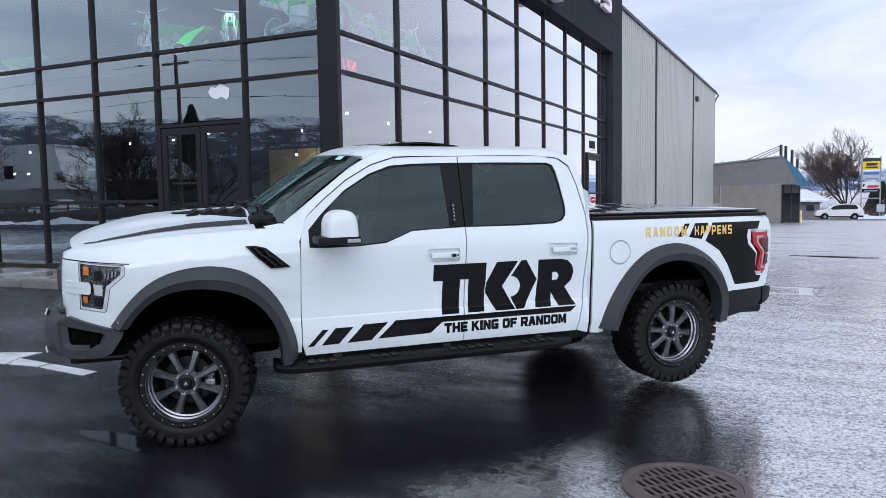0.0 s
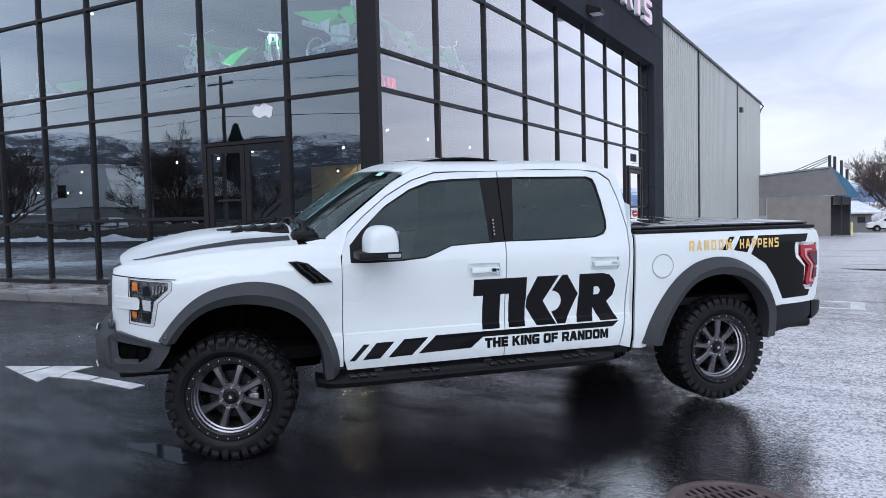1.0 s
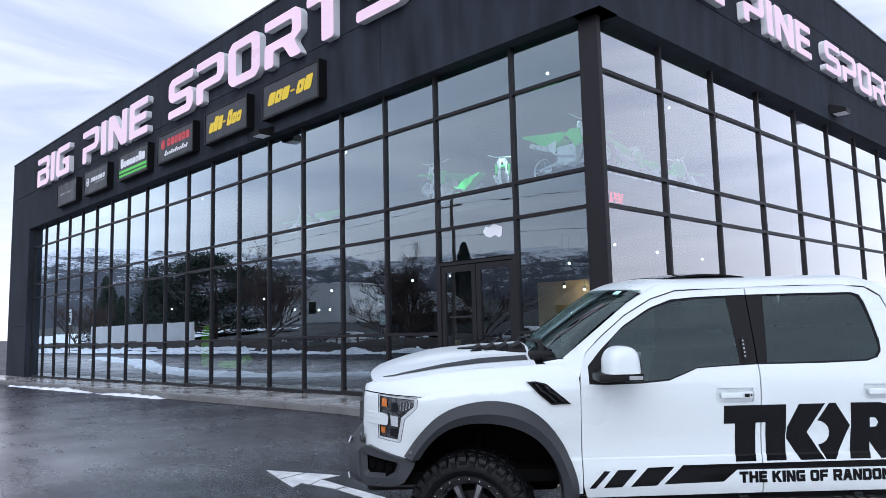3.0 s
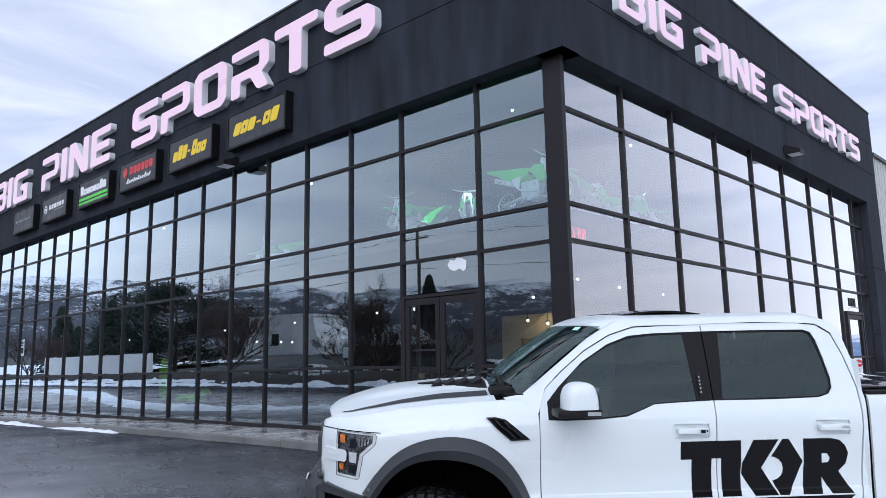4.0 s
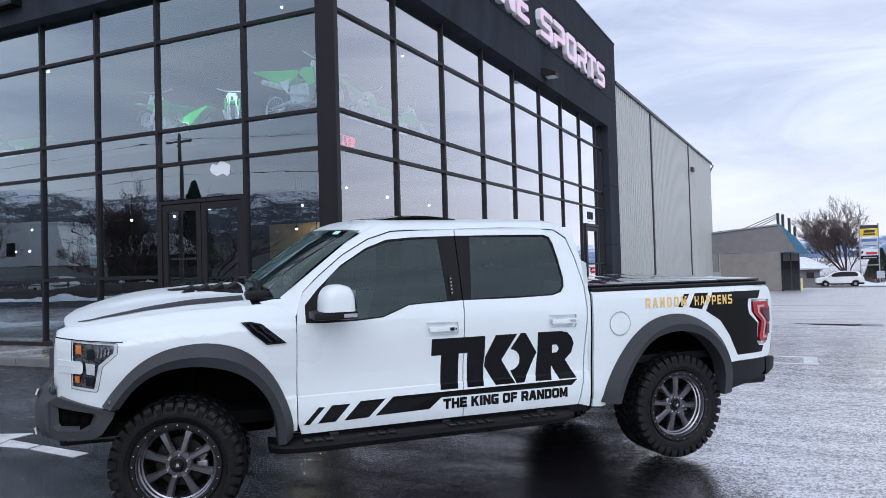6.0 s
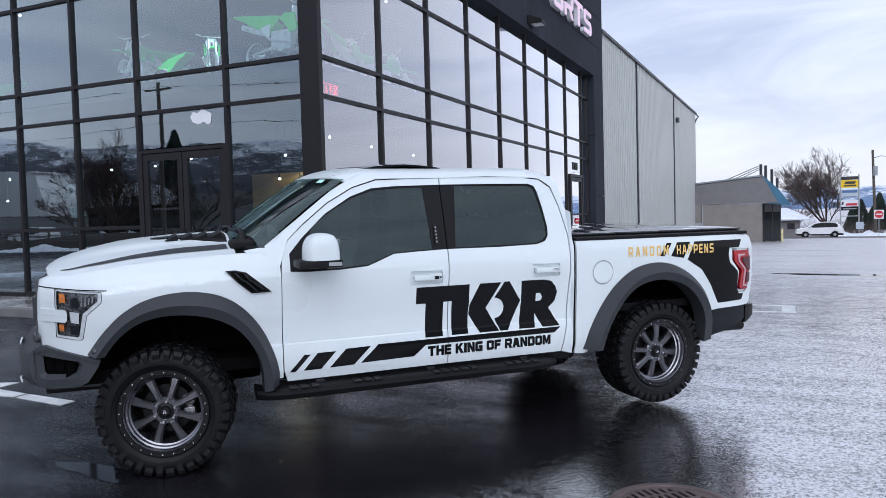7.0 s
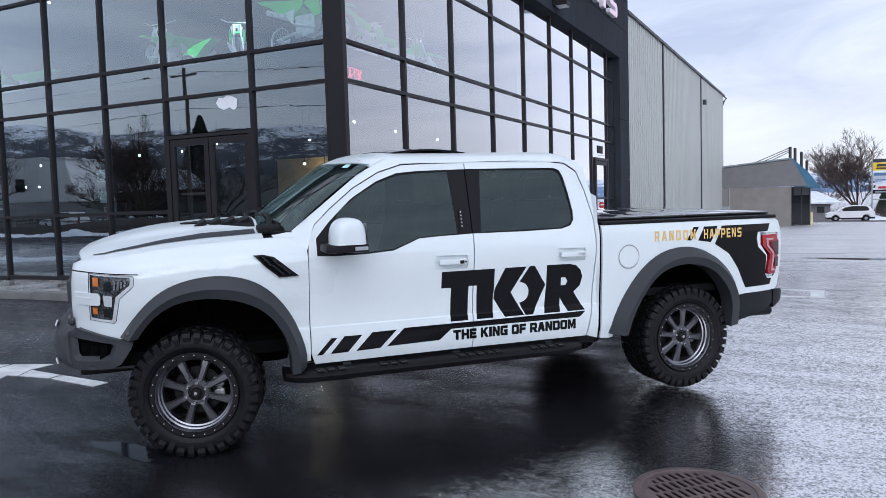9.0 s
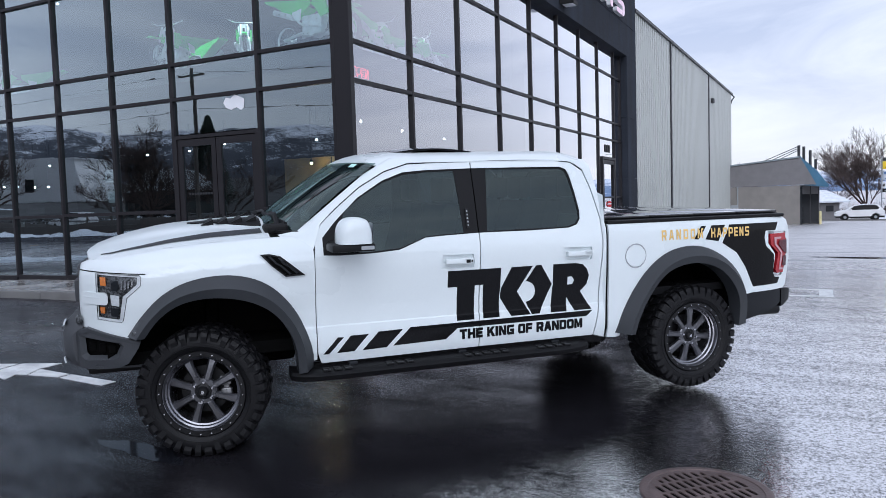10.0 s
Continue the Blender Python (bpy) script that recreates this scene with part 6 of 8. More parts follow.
# ---- the pickup truck ----
# Its own axes: x back from the front axle, y to its right (the side towards the camera is -y), z up.
M.update({
    "body": mat("white_car_paint", (0.70, 0.752, 0.765), 0.30, vary=0.02, scale=1.5, rvary=0.05, coat=0.25),
    "flare": mat("grey_textured_plastic", (0.038, 0.041, 0.046), 0.50, vary=0.12, scale=4, fine=160, bump=0.08, spec=0.3),
    "trim_grey": mat("dark_grey_painted_plastic", (0.015, 0.0165, 0.0195), 0.42, vary=0.15, scale=5, fine=120, spec=0.2),
    "vinyl": mat("black_gloss_vinyl", (0.002, 0.002, 0.0025), 0.14, vary=0.1, scale=5, rvary=0.04, spec=0.26),
    "gold": mat("gold_lettering", (0.74, 0.50, 0.17), 0.35, vary=0.08, scale=8),
    "tint": pane_glass("tinted_car_glass", (0.13, 0.16, 0.155), 0.085, coat=(0.80, 0.95, 0.92)),
    "screen": pane_glass("windscreen_glass", (0.34, 0.44, 0.42), 0.05, coat=(0.80, 0.96, 0.92), most=0.30),
    "rubber": mat("tyre_rubber", (0.0042, 0.0042, 0.0048), 0.50, vary=0.6, scale=9, fine=120, bump=0.35, dirt=(0.0070, 0.0070, 0.0082), spec=0.22),
    "gun": mat("gunmetal_wheel", (0.140, 0.141, 0.152), 0.34, metal=0.9, vary=0.12, scale=10),
    "lip": mat("machined_rim_lip", (0.26, 0.26, 0.28), 0.30, metal=0.95, vary=0.12, scale=8),
    "satin": mat("satin_black_metal", (0.008, 0.008, 0.009), 0.40, metal=0.1, vary=0.15, spec=0.3),
    "chrome": mat("bright_steel", (0.62, 0.63, 0.66), 0.15, metal=1.0, vary=0.05),
    # liner black; also stands in for shade in gaps, recesses and under the body
    "liner_shade": mat("liner_gap_shade", (0.003, 0.003, 0.003), 0.9, vary=0.3, spec=0.05),
    "lens_red": mat("red_lamp_lens", (0.34, 0.014, 0.022), 0.10, vary=0.2, scale=12, coat=0.5),
    "lens_dark": mat("dark_red_lamp_lens", (0.075, 0.004, 0.012), 0.10, vary=0.2, scale=12, coat=0.5),
    "lens_pale": mat("pale_pink_lens", (0.52, 0.30, 0.33), 0.15, vary=0.1, scale=12, coat=0.4),
    "amber": mat("amber_reflector", (0.55, 0.17, 0.035), 0.25, vary=0.15, scale=30),
    "lamp_chrome": mat("lamp_reflector", (0.62, 0.64, 0.66), 0.16, metal=0.85, vary=0.25, scale=14),
    "lamp_smoke": mat("smoked_lamp_housing", (0.11, 0.115, 0.12), 0.28, metal=0.6, vary=0.7, scale=60, fine=140),
    "lamp_clear": mat("clear_lamp_lens", (0.36, 0.38, 0.40), 0.10, vary=0.15, scale=10, coat=0.5),
    "lamp_edge": mat("pale_lamp_edge", (0.56, 0.59, 0.61), 0.14, vary=0.2, scale=14, coat=0.5),
    "bumper": mat("grey_powder_coat", (0.048, 0.051, 0.057), 0.45, vary=0.15, scale=5, fine=140, bump=0.06, spec=0.3),
    "caliper": mat("bare_caliper_metal", (0.22, 0.22, 0.225), 0.35, metal=0.8, vary=0.4, scale=40),
    "sticker": mat("sticker_paper", (0.50, 0.80, 0.72), 0.6, vary=0.05),
    "seat": mat("black_leather", (0.016, 0.016, 0.018), 0.5, vary=0.2),
    "cover": mat("gloss_black_bed_cover", (0.005, 0.005, 0.006), 0.12, vary=0.2, scale=4, rvary=0.06, coat=0.8),
})
TRUCK = Matrix(((0.6792, -0.7340, 0, -2.349 - 0.7340), (0.7340, 0.6792, 0, 3.386 + 0.6792), (0, 0, 1, 0), (0, 0, 0, 1))) @ Matrix.Translation((0, -1.0, 0)) @ Matrix.Rotation(radians(1.5), 4, "X") @ Matrix.Translation((0, 1.0, 0))
truck = thing("pickup_truck", "white crew-cab pickup with black graphics, grey flares and off-road tyres", "pickup truck", at=TRUCK)


def lerp_table(x, table):
    if x <= table[0][0]:
        return table[0][1]
    for (a, p), (b, q) in zip(table, table[1:]):
        if x <= b:
            k = (x - a) / (b - a)
            return p + (q - p) * k
    return table[-1][1]


HOOD = [(-0.745, 1.215), (-0.725, 1.272), (-0.70, 1.312), (-0.66, 1.340), (-0.58, 1.366), (-0.44, 1.396), (-0.16, 1.436), (0.10, 1.458), (0.45, 1.472), (0.80, 1.475)]
SIDE = [(0.45, 0.945), (0.53, 0.965), (0.60, 0.982), (0.70, 0.985), (0.772, 0.974), (0.781, 0.966), (0.90, 0.966), (1.05, 0.982), (1.16, 0.994), (1.25, 0.993), (1.31, 0.980), (1.36, 0.962), (1.50, 0.925), (1.65, 0.880), (1.80, 0.832), (1.87, 0.805), (1.95, 0.76)]


def hood_z(s):
    return lerp_table(s, HOOD)


def hood_drop(s):
    """How far the bonnet falls from its middle to its edge."""
    return 0.086 - 0.030 * max(0.0, min(1.0, (-0.50 - s) / 0.20))


def half(s, z):
    """Half the body's width at a place along it and a height."""
    w = lerp_table(z, SIDE)
    if s < 0.74:
        top = hood_z(s) - hood_drop(s) + 0.001
        if z > top - 0.14:
            q = min(1.0, (z - top + 0.14) / 0.14)
            w = 0.87 + (min(w, 0.994) - 0.87) * math.sqrt(max(0.0, 1 - q * q))
        elif z > 1.16:
            w = 0.994
        w += 0.030 * max(0.0, min(1.0, (0.9 - abs(s - 0.1)) / 0.5)) * max(0.0, min(1.0, (z - 0.75) / 0.25)) * (1 if z < top - 0.14 else 0.4)
    if s < -0.15:
        w -= 0.36 * ((-0.15 - s) / 0.58) ** 3.0
    if s > 2.95:
        w = lerp_table(z, [(0.45, 0.95), (0.60, 0.985), (0.85, 0.99), (1.05, 1.0), (1.28, 1.0), (1.35, 0.99), (1.40, 0.965)])
    if s > 4.45:
        w -= 0.085 * ((s - 4.45) / 0.38) ** 2.6
    return w


def sheet(outline, holes=(), thick=0.02, lift=0.0, side=-1, step=0.07, width=half, zstep=0.05):
    """A body panel: an outline in (x, z), laid on the body's side and given thickness."""
    from mathutils.geometry import tessellate_polygon
    loops = [list(outline)] + [list(h) for h in holes]
    flat = [p for lp in loops for p in lp]
    b = bmesh.new()
    vs = [b.verts.new((x, 0, z)) for x, z in flat]
    for t in tessellate_polygon([[Vector((x, z, 0)) for x, z in lp] for lp in loops]):
        if len(set(t)) == 3:
            try:
                b.faces.new([vs[i] for i in t])
            except ValueError:
                pass
    x0, x1 = min(p[0] for p in flat), max(p[0] for p in flat)
    z0, z1 = min(p[1] for p in flat), max(p[1] for p in flat)
    if step:
        x = math.ceil(x0 / step) * step
        while x < x1:
            if x > x0 + 1e-4:
                bmesh.ops.bisect_plane(b, geom=b.verts[:] + b.edges[:] + b.faces[:], plane_co=(x, 0, 0), plane_no=(1, 0, 0))
            x += step
        z = math.ceil(z0 / zstep) * zstep
        while z < z1:
            if z > z0 + 1e-4:
                bmesh.ops.bisect_plane(b, geom=b.verts[:] + b.edges[:] + b.faces[:], plane_co=(0, 0, z), plane_no=(0, 0, 1))
            z += zstep
        for z in (0.772, 0.781):
            if z0 + 1e-4 < z < z1:
                bmesh.ops.bisect_plane(b, geom=b.verts[:] + b.edges[:] + b.faces[:], plane_co=(0, 0, z), plane_no=(0, 0, 1))
    for v in b.verts:
        v.co.y = side * (width(v.co.x, v.co.z) + lift)
    b.normal_update()
    for f in b.faces:
        if f.normal.y * side < 0:
            f.normal_flip()
    if thick:
        out = [(f, [v for v in f.verts]) for f in b.faces]
        border = [e for e in b.edges if len(e.link_faces) == 1]
        inner = {}
        for v in list(b.verts):
            inner[v] = b.verts.new((v.co.x, v.co.y - side * thick, v.co.z))
        for f, fv in out:
            b.faces.new([inner[v] for v in reversed(fv)])
        for e in border:
            p, q = e.verts
            b.faces.new((p, q, inner[q], inner[p]))
    return b


def body_part(name, outline, material="body", holes=(), parent=None, label="", sides=(-1, 1), smooth=30, **kw):
    made = []
    for sd in sides:
        b = sheet(outline, holes, side=sd, **kw)
        made.append(part(name, b, material, parent or truck, label, smooth=smooth))
    return made


ARCH_F = [(0.655, 0.55), (0.64, 0.66), (0.60, 0.79), (0.525, 0.93), (0.41, 1.035), (0.26, 1.09), (0.10, 1.107), (-0.05, 1.09), (-0.18, 1.035), (-0.29, 0.935), (-0.36, 0.835)]
ARCH_R = [(3.10, 0.50), (3.135, 0.66), (3.225, 0.83), (3.355, 0.985), (3.515, 1.08), (3.70, 1.105), (3.86, 1.085), (3.99, 1.02), (4.11, 0.91), (4.19, 0.80), (4.215, 0.70), (4.22, 0.62)]
LAMP = [(-0.594, 1.213), (-0.335, 1.198), (-0.323, 1.186), (-0.330, 1.130), (-0.412, 1.056), (-0.441, 0.912), (-0.455, 0.900), (-0.600, 0.915)]

# front wings, with the lamp opening cut through
fender_top = [(s, hood_z(s) - hood_drop(s)) for s in (0.735, 0.5, 0.25, 0.0, -0.2, -0.4, -0.5, -0.58, -0.65, -0.70)]
body_part("front_fender", [(0.735, 0.555)] + fender_top + [(-0.715, 1.0), (-0.71, 0.845), (-0.42, 0.80)] + ARCH_F[::-1], holes=[LAMP], step=0.04, zstep=0.02, smooth=50)
VENT = [(0.388, 1.284), (0.447, 1.286), (0.516, 1.269), (0.669, 1.140), (0.542, 1.136), (0.459, 1.207)]
VENT_IN = [(0.412, 1.276), (0.446, 1.277), (0.508, 1.261), (0.640, 1.149), (0.548, 1.145), (0.470, 1.207)]
for ring in body_part("fender_vent", VENT, "black", holes=[VENT_IN], thick=0.02, lift=0.016, step=0.04, zstep=0.02, label="black fender vent with two blades"):
    sd = -1 if ring.data.vertices[0].co.y < 0 else 1
    part("vent_floor", sheet(VENT_IN, thick=0.008, lift=0.009, side=sd, step=0.04, zstep=0.02), "liner_shade", ring)
    for dx in (0.0, 0.050):
        part("vent_blade", sheet([(0.440 + dx, 1.270), (0.454 + dx, 1.270), (0.492 + dx, 1.228), (0.520 + dx, 1.212), (0.582 + dx, 1.152), (0.568 + dx, 1.149), (0.508 + dx, 1.206), (0.480 + dx, 1.222)] if dx == 0 else [(0.500, 1.258), (0.512, 1.258), (0.545, 1.222), (0.572, 1.206), (0.628, 1.155), (0.612, 1.152), (0.560, 1.200), (0.532, 1.216)], thick=0.010, lift=0.017, side=sd, step=0.04, zstep=0.02), "trim_grey", ring)

# doors: open towards the black pillar, so each is one bent panel
SILL_F = [(1.925, 1.357), (1.683, 1.349), (1.524, 1.341), (1.446, 1.311), (1.329, 1.267), (1.14, 1.253), (0.92, 1.250), (0.800, 1.256)]
WIN_F = SILL_F + [(0.800, 1.372), (0.892, 1.475), (1.061, 1.630), (1.25, 1.744), (1.404, 1.799), (1.578, 1.813), (1.925, 1.821)]
TOP_F = [(1.925, 1.866), (1.663, 1.863), (1.446, 1.855), (1.271, 1.802), (1.080, 1.696), (0.910, 1.563), (0.797, 1.459), (0.752, 1.36)]


def cup_outline(x0, x1, z0):
    return [(x0 - .012, z0 - .048), (x1 + .008, z0 - .050), (x1 + .018, z0 - .01), (x1 + .010, z0 + .044), (x0 - .006, z0 + .048), (x0 - .018, z0)]


CUP_F, CUP_R = (1.645, 1.862, 1.166), (2.612, 2.828, 1.170)
front_doors = body_part("front_door", [(1.905, 0.533)] + WIN_F + TOP_F + [(0.742, 1.25), (0.742, 0.60), (0.765, 0.527)], holes=[cup_outline(*CUP_F)], step=0.06)
SILL_R = [(2.765, 1.425), (2.735, 1.385), (2.661, 1.363), (2.35, 1.356), (1.933, 1.357)]
WIN_R = [(1.933, 1.821), (2.275, 1.823), (2.66, 1.822), (2.708, 1.803), (2.730, 1.752), (2.752, 1.630), (2.770, 1.489)] + SILL_R
TOP_R = [(2.855, 0.531), (2.90, 0.76), (2.928, 1.17), (2.934, 1.42), (2.888, 1.65), (2.842, 1.79), (2.756, 1.852), (2.62, 1.867), (2.31, 1.872), (1.933, 1.866)]
rear_doors = body_part("rear_door", WIN_R + [(1.912, 0.533)] + TOP_R, holes=[cup_outline(*CUP_R)], step=0.06)
GLASS_F = [(0.985, 1.561), (1.127, 1.657), (1.261, 1.733), (1.415, 1.785), (1.592, 1.800), (1.792, 1.806), (1.817, 1.362), (1.697, 1.357), (1.53, 1.349), (1.45, 1.320), (1.33, 1.278), (1.14, 1.264), (0.96, 1.262), (0.945, 1.50)]
GLASS_R = [(2.045, 1.812), (2.655, 1.810), (2.698, 1.788), (2.716, 1.74), (2.740, 1.625), (2.759, 1.488), (2.756, 1.430), (2.725, 1.393), (2.655, 1.372), (1.995, 1.366)]
for sd, fd, rd in zip((-1, 1), front_doors, rear_doors):
    part("window_surround", sheet(WIN_F, [GLASS_F], thick=0.012, lift=-0.008, side=sd), "black", fd, smooth=30)
    part("window_surround", sheet(WIN_R, [GLASS_R], thick=0.012, lift=-0.008, side=sd), "black", rd, smooth=30)
    for gl, dr in ((GLASS_F, fd), (GLASS_R, rd)):
        g = part("side_glass", sheet(gl, thick=0, lift=-0.013, side=sd, step=0.12), "tint", dr, "dark tinted glass", smooth=30)
        g.visible_shadow = False
    for (x0, x1, z0), dr in ((CUP_F, fd), (CUP_R, rd)):
        b = sheet([(x0 - .03, z0 - .07), (x1 + .03, z0 - .07), (x1 + .03, z0 + .07), (x0 - .03, z0 + .07)], thick=0.006, lift=-0.021, side=sd, step=0.06)
        cup = part("handle_cup", b, "body", dr, smooth=30)
        b = bmesh.new()
        y = sd * 0.994
        box(b, x0 + .006, min(y + sd * .006, y + sd * .034), z0 - .018, x1 - .006, max(y + sd * .006, y + sd * .034), z0 + .020, 0.008)
        box(b, x0 + .012, min(y - sd * .02, y + sd * .028), z0 - .014, x0 + .045, max(y - sd * .02, y + sd * .028), z0 + .016, 0.004)
        box(b, x1 - .075, min(y - sd * .02, y + sd * .034), z0 - .020, x1 - .004, max(y - sd * .02, y + sd * .034), z0 + .022, 0.006)
        part("door_handle", b, "body", dr, smooth=40)
        if dr in front_doors:
            b = bmesh.new()
            box(b, x1 - .060, y + sd * .035 - .003, z0 - .012, x1 - .030, y + sd * .035 + .003, z0 + .010)
            box(b, x1 - .022, y + sd * .035 - .003, z0 - .006, x1 - .012, y + sd * .035 + .003, z0 + .006)
            part("key_sensor", b, "black", dr)
    b = sheet([(1.838, 1.395), (1.861, 1.395), (1.861, 1.535), (1.838, 1.535)], thick=0.006, lift=0.006, side=sd, step=0)
    pad = part("keypad", b, "satin", fd)
    for k in range(5):
        b = sheet([(1.845, 1.409 + .025 * k), (1.854, 1.409 + .025 * k), (1.854, 1.420 + .025 * k), (1.845, 1.420 + .025 * k)], thick=0.004, lift=0.010, side=sd, step=0)
        part("key", b, "grey", fd)

# dark strips behind the panel gaps that stand in for the shade inside
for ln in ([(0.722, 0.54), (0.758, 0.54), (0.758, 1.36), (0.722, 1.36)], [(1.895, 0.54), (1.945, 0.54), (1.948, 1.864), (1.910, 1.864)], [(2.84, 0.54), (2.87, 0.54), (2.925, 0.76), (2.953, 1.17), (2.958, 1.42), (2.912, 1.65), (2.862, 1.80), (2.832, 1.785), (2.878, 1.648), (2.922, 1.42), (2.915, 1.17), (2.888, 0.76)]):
    body_part("shut_line", ln, "liner_shade", thick=0.006, lift=-0.024, step=0.06)

# cab corner behind the rear doors, sills
body_part("cab_corner", [(2.865, 0.531), (2.956, 0.505), (2.962, 1.40), (2.949, 1.62), (2.918, 1.80), (2.86, 1.872), (2.77, 1.874), (2.765, 1.862), (2.852, 1.797), (2.898, 1.652), (2.944, 1.42), (2.938, 1.17), (2.91, 0.76)], step=0.06)
body_part("rocker", [(0.68, 0.465), (2.95, 0.465), (2.95, 0.50), (2.85, 0.527), (0.765, 0.523), (0.68, 0.523)], "black", thick=0.05, lift=-0.02)

# load bed
TAIL_CUT = [(4.520, 1.262), (4.745, 1.250), (4.752, 1.10), (4.742, 0.94), (4.70, 0.875), (4.606, 0.872), (4.590, 0.90), (4.602, 1.065), (4.522, 1.158)]
body_part("bed_side", [(2.985, 0.500), (2.985, 1.378), (4.700, 1.380), (4.765, 1.345), (4.815, 1.24), (4.820, 1.0), (4.775, 0.80), (4.735, 0.765), (4.36, 0.752), (4.25, 0.73)] + ARCH_R[::-1] + [(3.06, 0.492)], holes=[TAIL_CUT], step=0.06)
body_part("fuel_door", [(3.222 + .088 * math.cos(a * math.pi / 14), 1.123 + .082 * math.sin(a * math.pi / 14)) for a in range(28)], thick=0.006, lift=0.004, sides=(-1,), step=0.05)
bm = bmesh.new()
lathe(bm, [(0.086, 0.0), (0.091, 0.003), (0.096, 0.0)], sides=40)
part("fuel_door_seam", bm, "lamp_clear", truck, at=pose(3.222, -1.003, 1.123))
for y0, y1 in ((-0.985, -0.86), (0.86, 0.985)):
    bm = bmesh.new()
    box(bm, 2.985, y0, 1.374, 4.70, y1, 1.402, 0.010)
    part("bed_rail_cap", bm, "black", truck, smooth=40)
bm = bmesh.new()
box(bm, 4.70, -0.80, 0.80, 4.78, 0.80, 1.385, 0.02)
part("tailgate", bm, "body", truck, smooth=40)
bm = bmesh.new()
box(bm, 2.99, -0.86, 0.78, 4.70, 0.86, 0.84)
box(bm, 2.985, -0.93, 0.80, 3.02, 0.93, 1.37)
part("bed_floor", bm, "black", truck)
# near-black blocks that stand in for the shade between cab and bed
for sd in (-1, 1):
    bm = bmesh.new()
    box(bm, 2.955, min(sd * .90, sd * .965), 0.56, 2.995, max(sd * .90, sd * .965), 1.372)
    part("cab_gap_shade", bm, "liner_shade", truck)
cover = part("bed_cover", (lambda b: (box(b, 2.99, -0.90, 1.385, 4.71, 0.90, 1.405, 0.006), b)[1])(bmesh.new()), "black", truck, "folding gloss black bed cover", smooth=40)
for k in range(4):
    bm = bmesh.new()
    box(bm, 3.005 + 0.427 * k, -0.90, 1.407, 3.005 + 0.427 * k + 0.415, 0.90, 1.428, 0.008)
    part("panel", bm, "cover", cover, smooth=40)

# tail lamps
for sd in (-1, 1):
    outer = [(4.535, 1.236), (4.722, 1.238), (4.738, 1.195), (4.752, 1.185), (4.752, 1.056), (4.738, 1.046), (4.745, 0.956), (4.723, 0.950), (4.718, 0.902), (4.633, 0.900), (4.612, 0.930), (4.638, 1.067), (4.548, 1.145)]
    tl = part("tail_lamp", sheet(outer, thick=0.05, lift=0.006, side=sd, step=0.05), "lens_red", truck, "red tail lamp with a pale light guide", smooth=30)
    part("lamp_band", sheet([(4.580, 1.208), (4.668, 1.206), (4.664, 1.192), (4.606, 1.188), (4.604, 1.152), (4.682, 1.082), (4.686, 1.040), (4.668, 0.945), (4.706, 0.940), (4.706, 0.926), (4.651, 0.928), (4.666, 1.070), (4.588, 1.141)], thick=0.006, lift=0.012, side=sd, step=0.05), "lens_pale", tl, "pale pink light guide", smooth=30)
    part("lamp_block", sheet([(4.640, 1.176), (4.742, 1.180), (4.746, 1.062), (4.705, 1.075), (4.632, 1.146)], thick=0.008, lift=0.016, side=sd, step=0.04), "lens_dark", tl, smooth=30)
    part("lamp_block", sheet([(4.698, 1.040), (4.740, 1.044), (4.742, 0.962), (4.690, 0.960)], thick=0.008, lift=0.016, side=sd, step=0.04), "lens_dark", tl, smooth=30)

# bumpers
def bumper_w(s, z):
    w = 0.985
    if s < -0.25:
        w -= 0.36 * ((-0.25 - s) / 0.52) ** 2.2
    return w - 0.10 * max(0.0, (0.70 - z) / 0.14) ** 2 * 0.3


B_OUT = [(-0.735, 0.835), (-0.665, 0.862), (-0.348, 0.788), (-0.364, 0.745), (-0.425, 0.652), (-0.48, 0.622), (-0.69, 0.592), (-0.750, 0.602), (-0.768, 0.70), (-0.758, 0.80)]
B_RING = [(-0.722, 0.806), (-0.466, 0.780), (-0.452, 0.760), (-0.482, 0.688), (-0.510, 0.676), (-0.690, 0.652), (-0.716, 0.676)]
B_HOLE = [(-0.686, 0.790), (-0.482, 0.768), (-0.472, 0.754), (-0.494, 0.704), (-0.512, 0.696), (-0.664, 0.680), (-0.680, 0.696)]
# the middle of the bumper: a faceted nose that turns back towards both wings
NOSE = [(-0.700, 0.958), (-0.748, 0.948), (-0.808, 0.884), (-0.830, 0.800), (-0.828, 0.705), (-0.815, 0.640), (-0.775, 0.596), (-0.700, 0.588)]
bm = bmesh.new()
rows = []
for y, back, low in ((-0.685, 0.064, 0.11), (-0.655, 0.030, 0.06), (-0.600, 0.0, 0.0), (0.600, 0.0, 0.0), (0.655, 0.030, 0.06), (0.685, 0.064, 0.11)):
    rows.append([bm.verts.new((min(-0.70, x + back), y, z - low * max(0.0, (z - 0.80) / 0.16))) for x, z in NOSE])
for a, c in zip(rows, rows[1:]):
    for j in range(7):
        bm.faces.new((a[j], a[j + 1], c[j + 1], c[j]))
bm.faces.new(rows[0])
bm.faces.new(rows[-1][::-1])
bumper = part("front_bumper", bm, "bumper", truck, "dark grey off-road bumper", smooth=25)
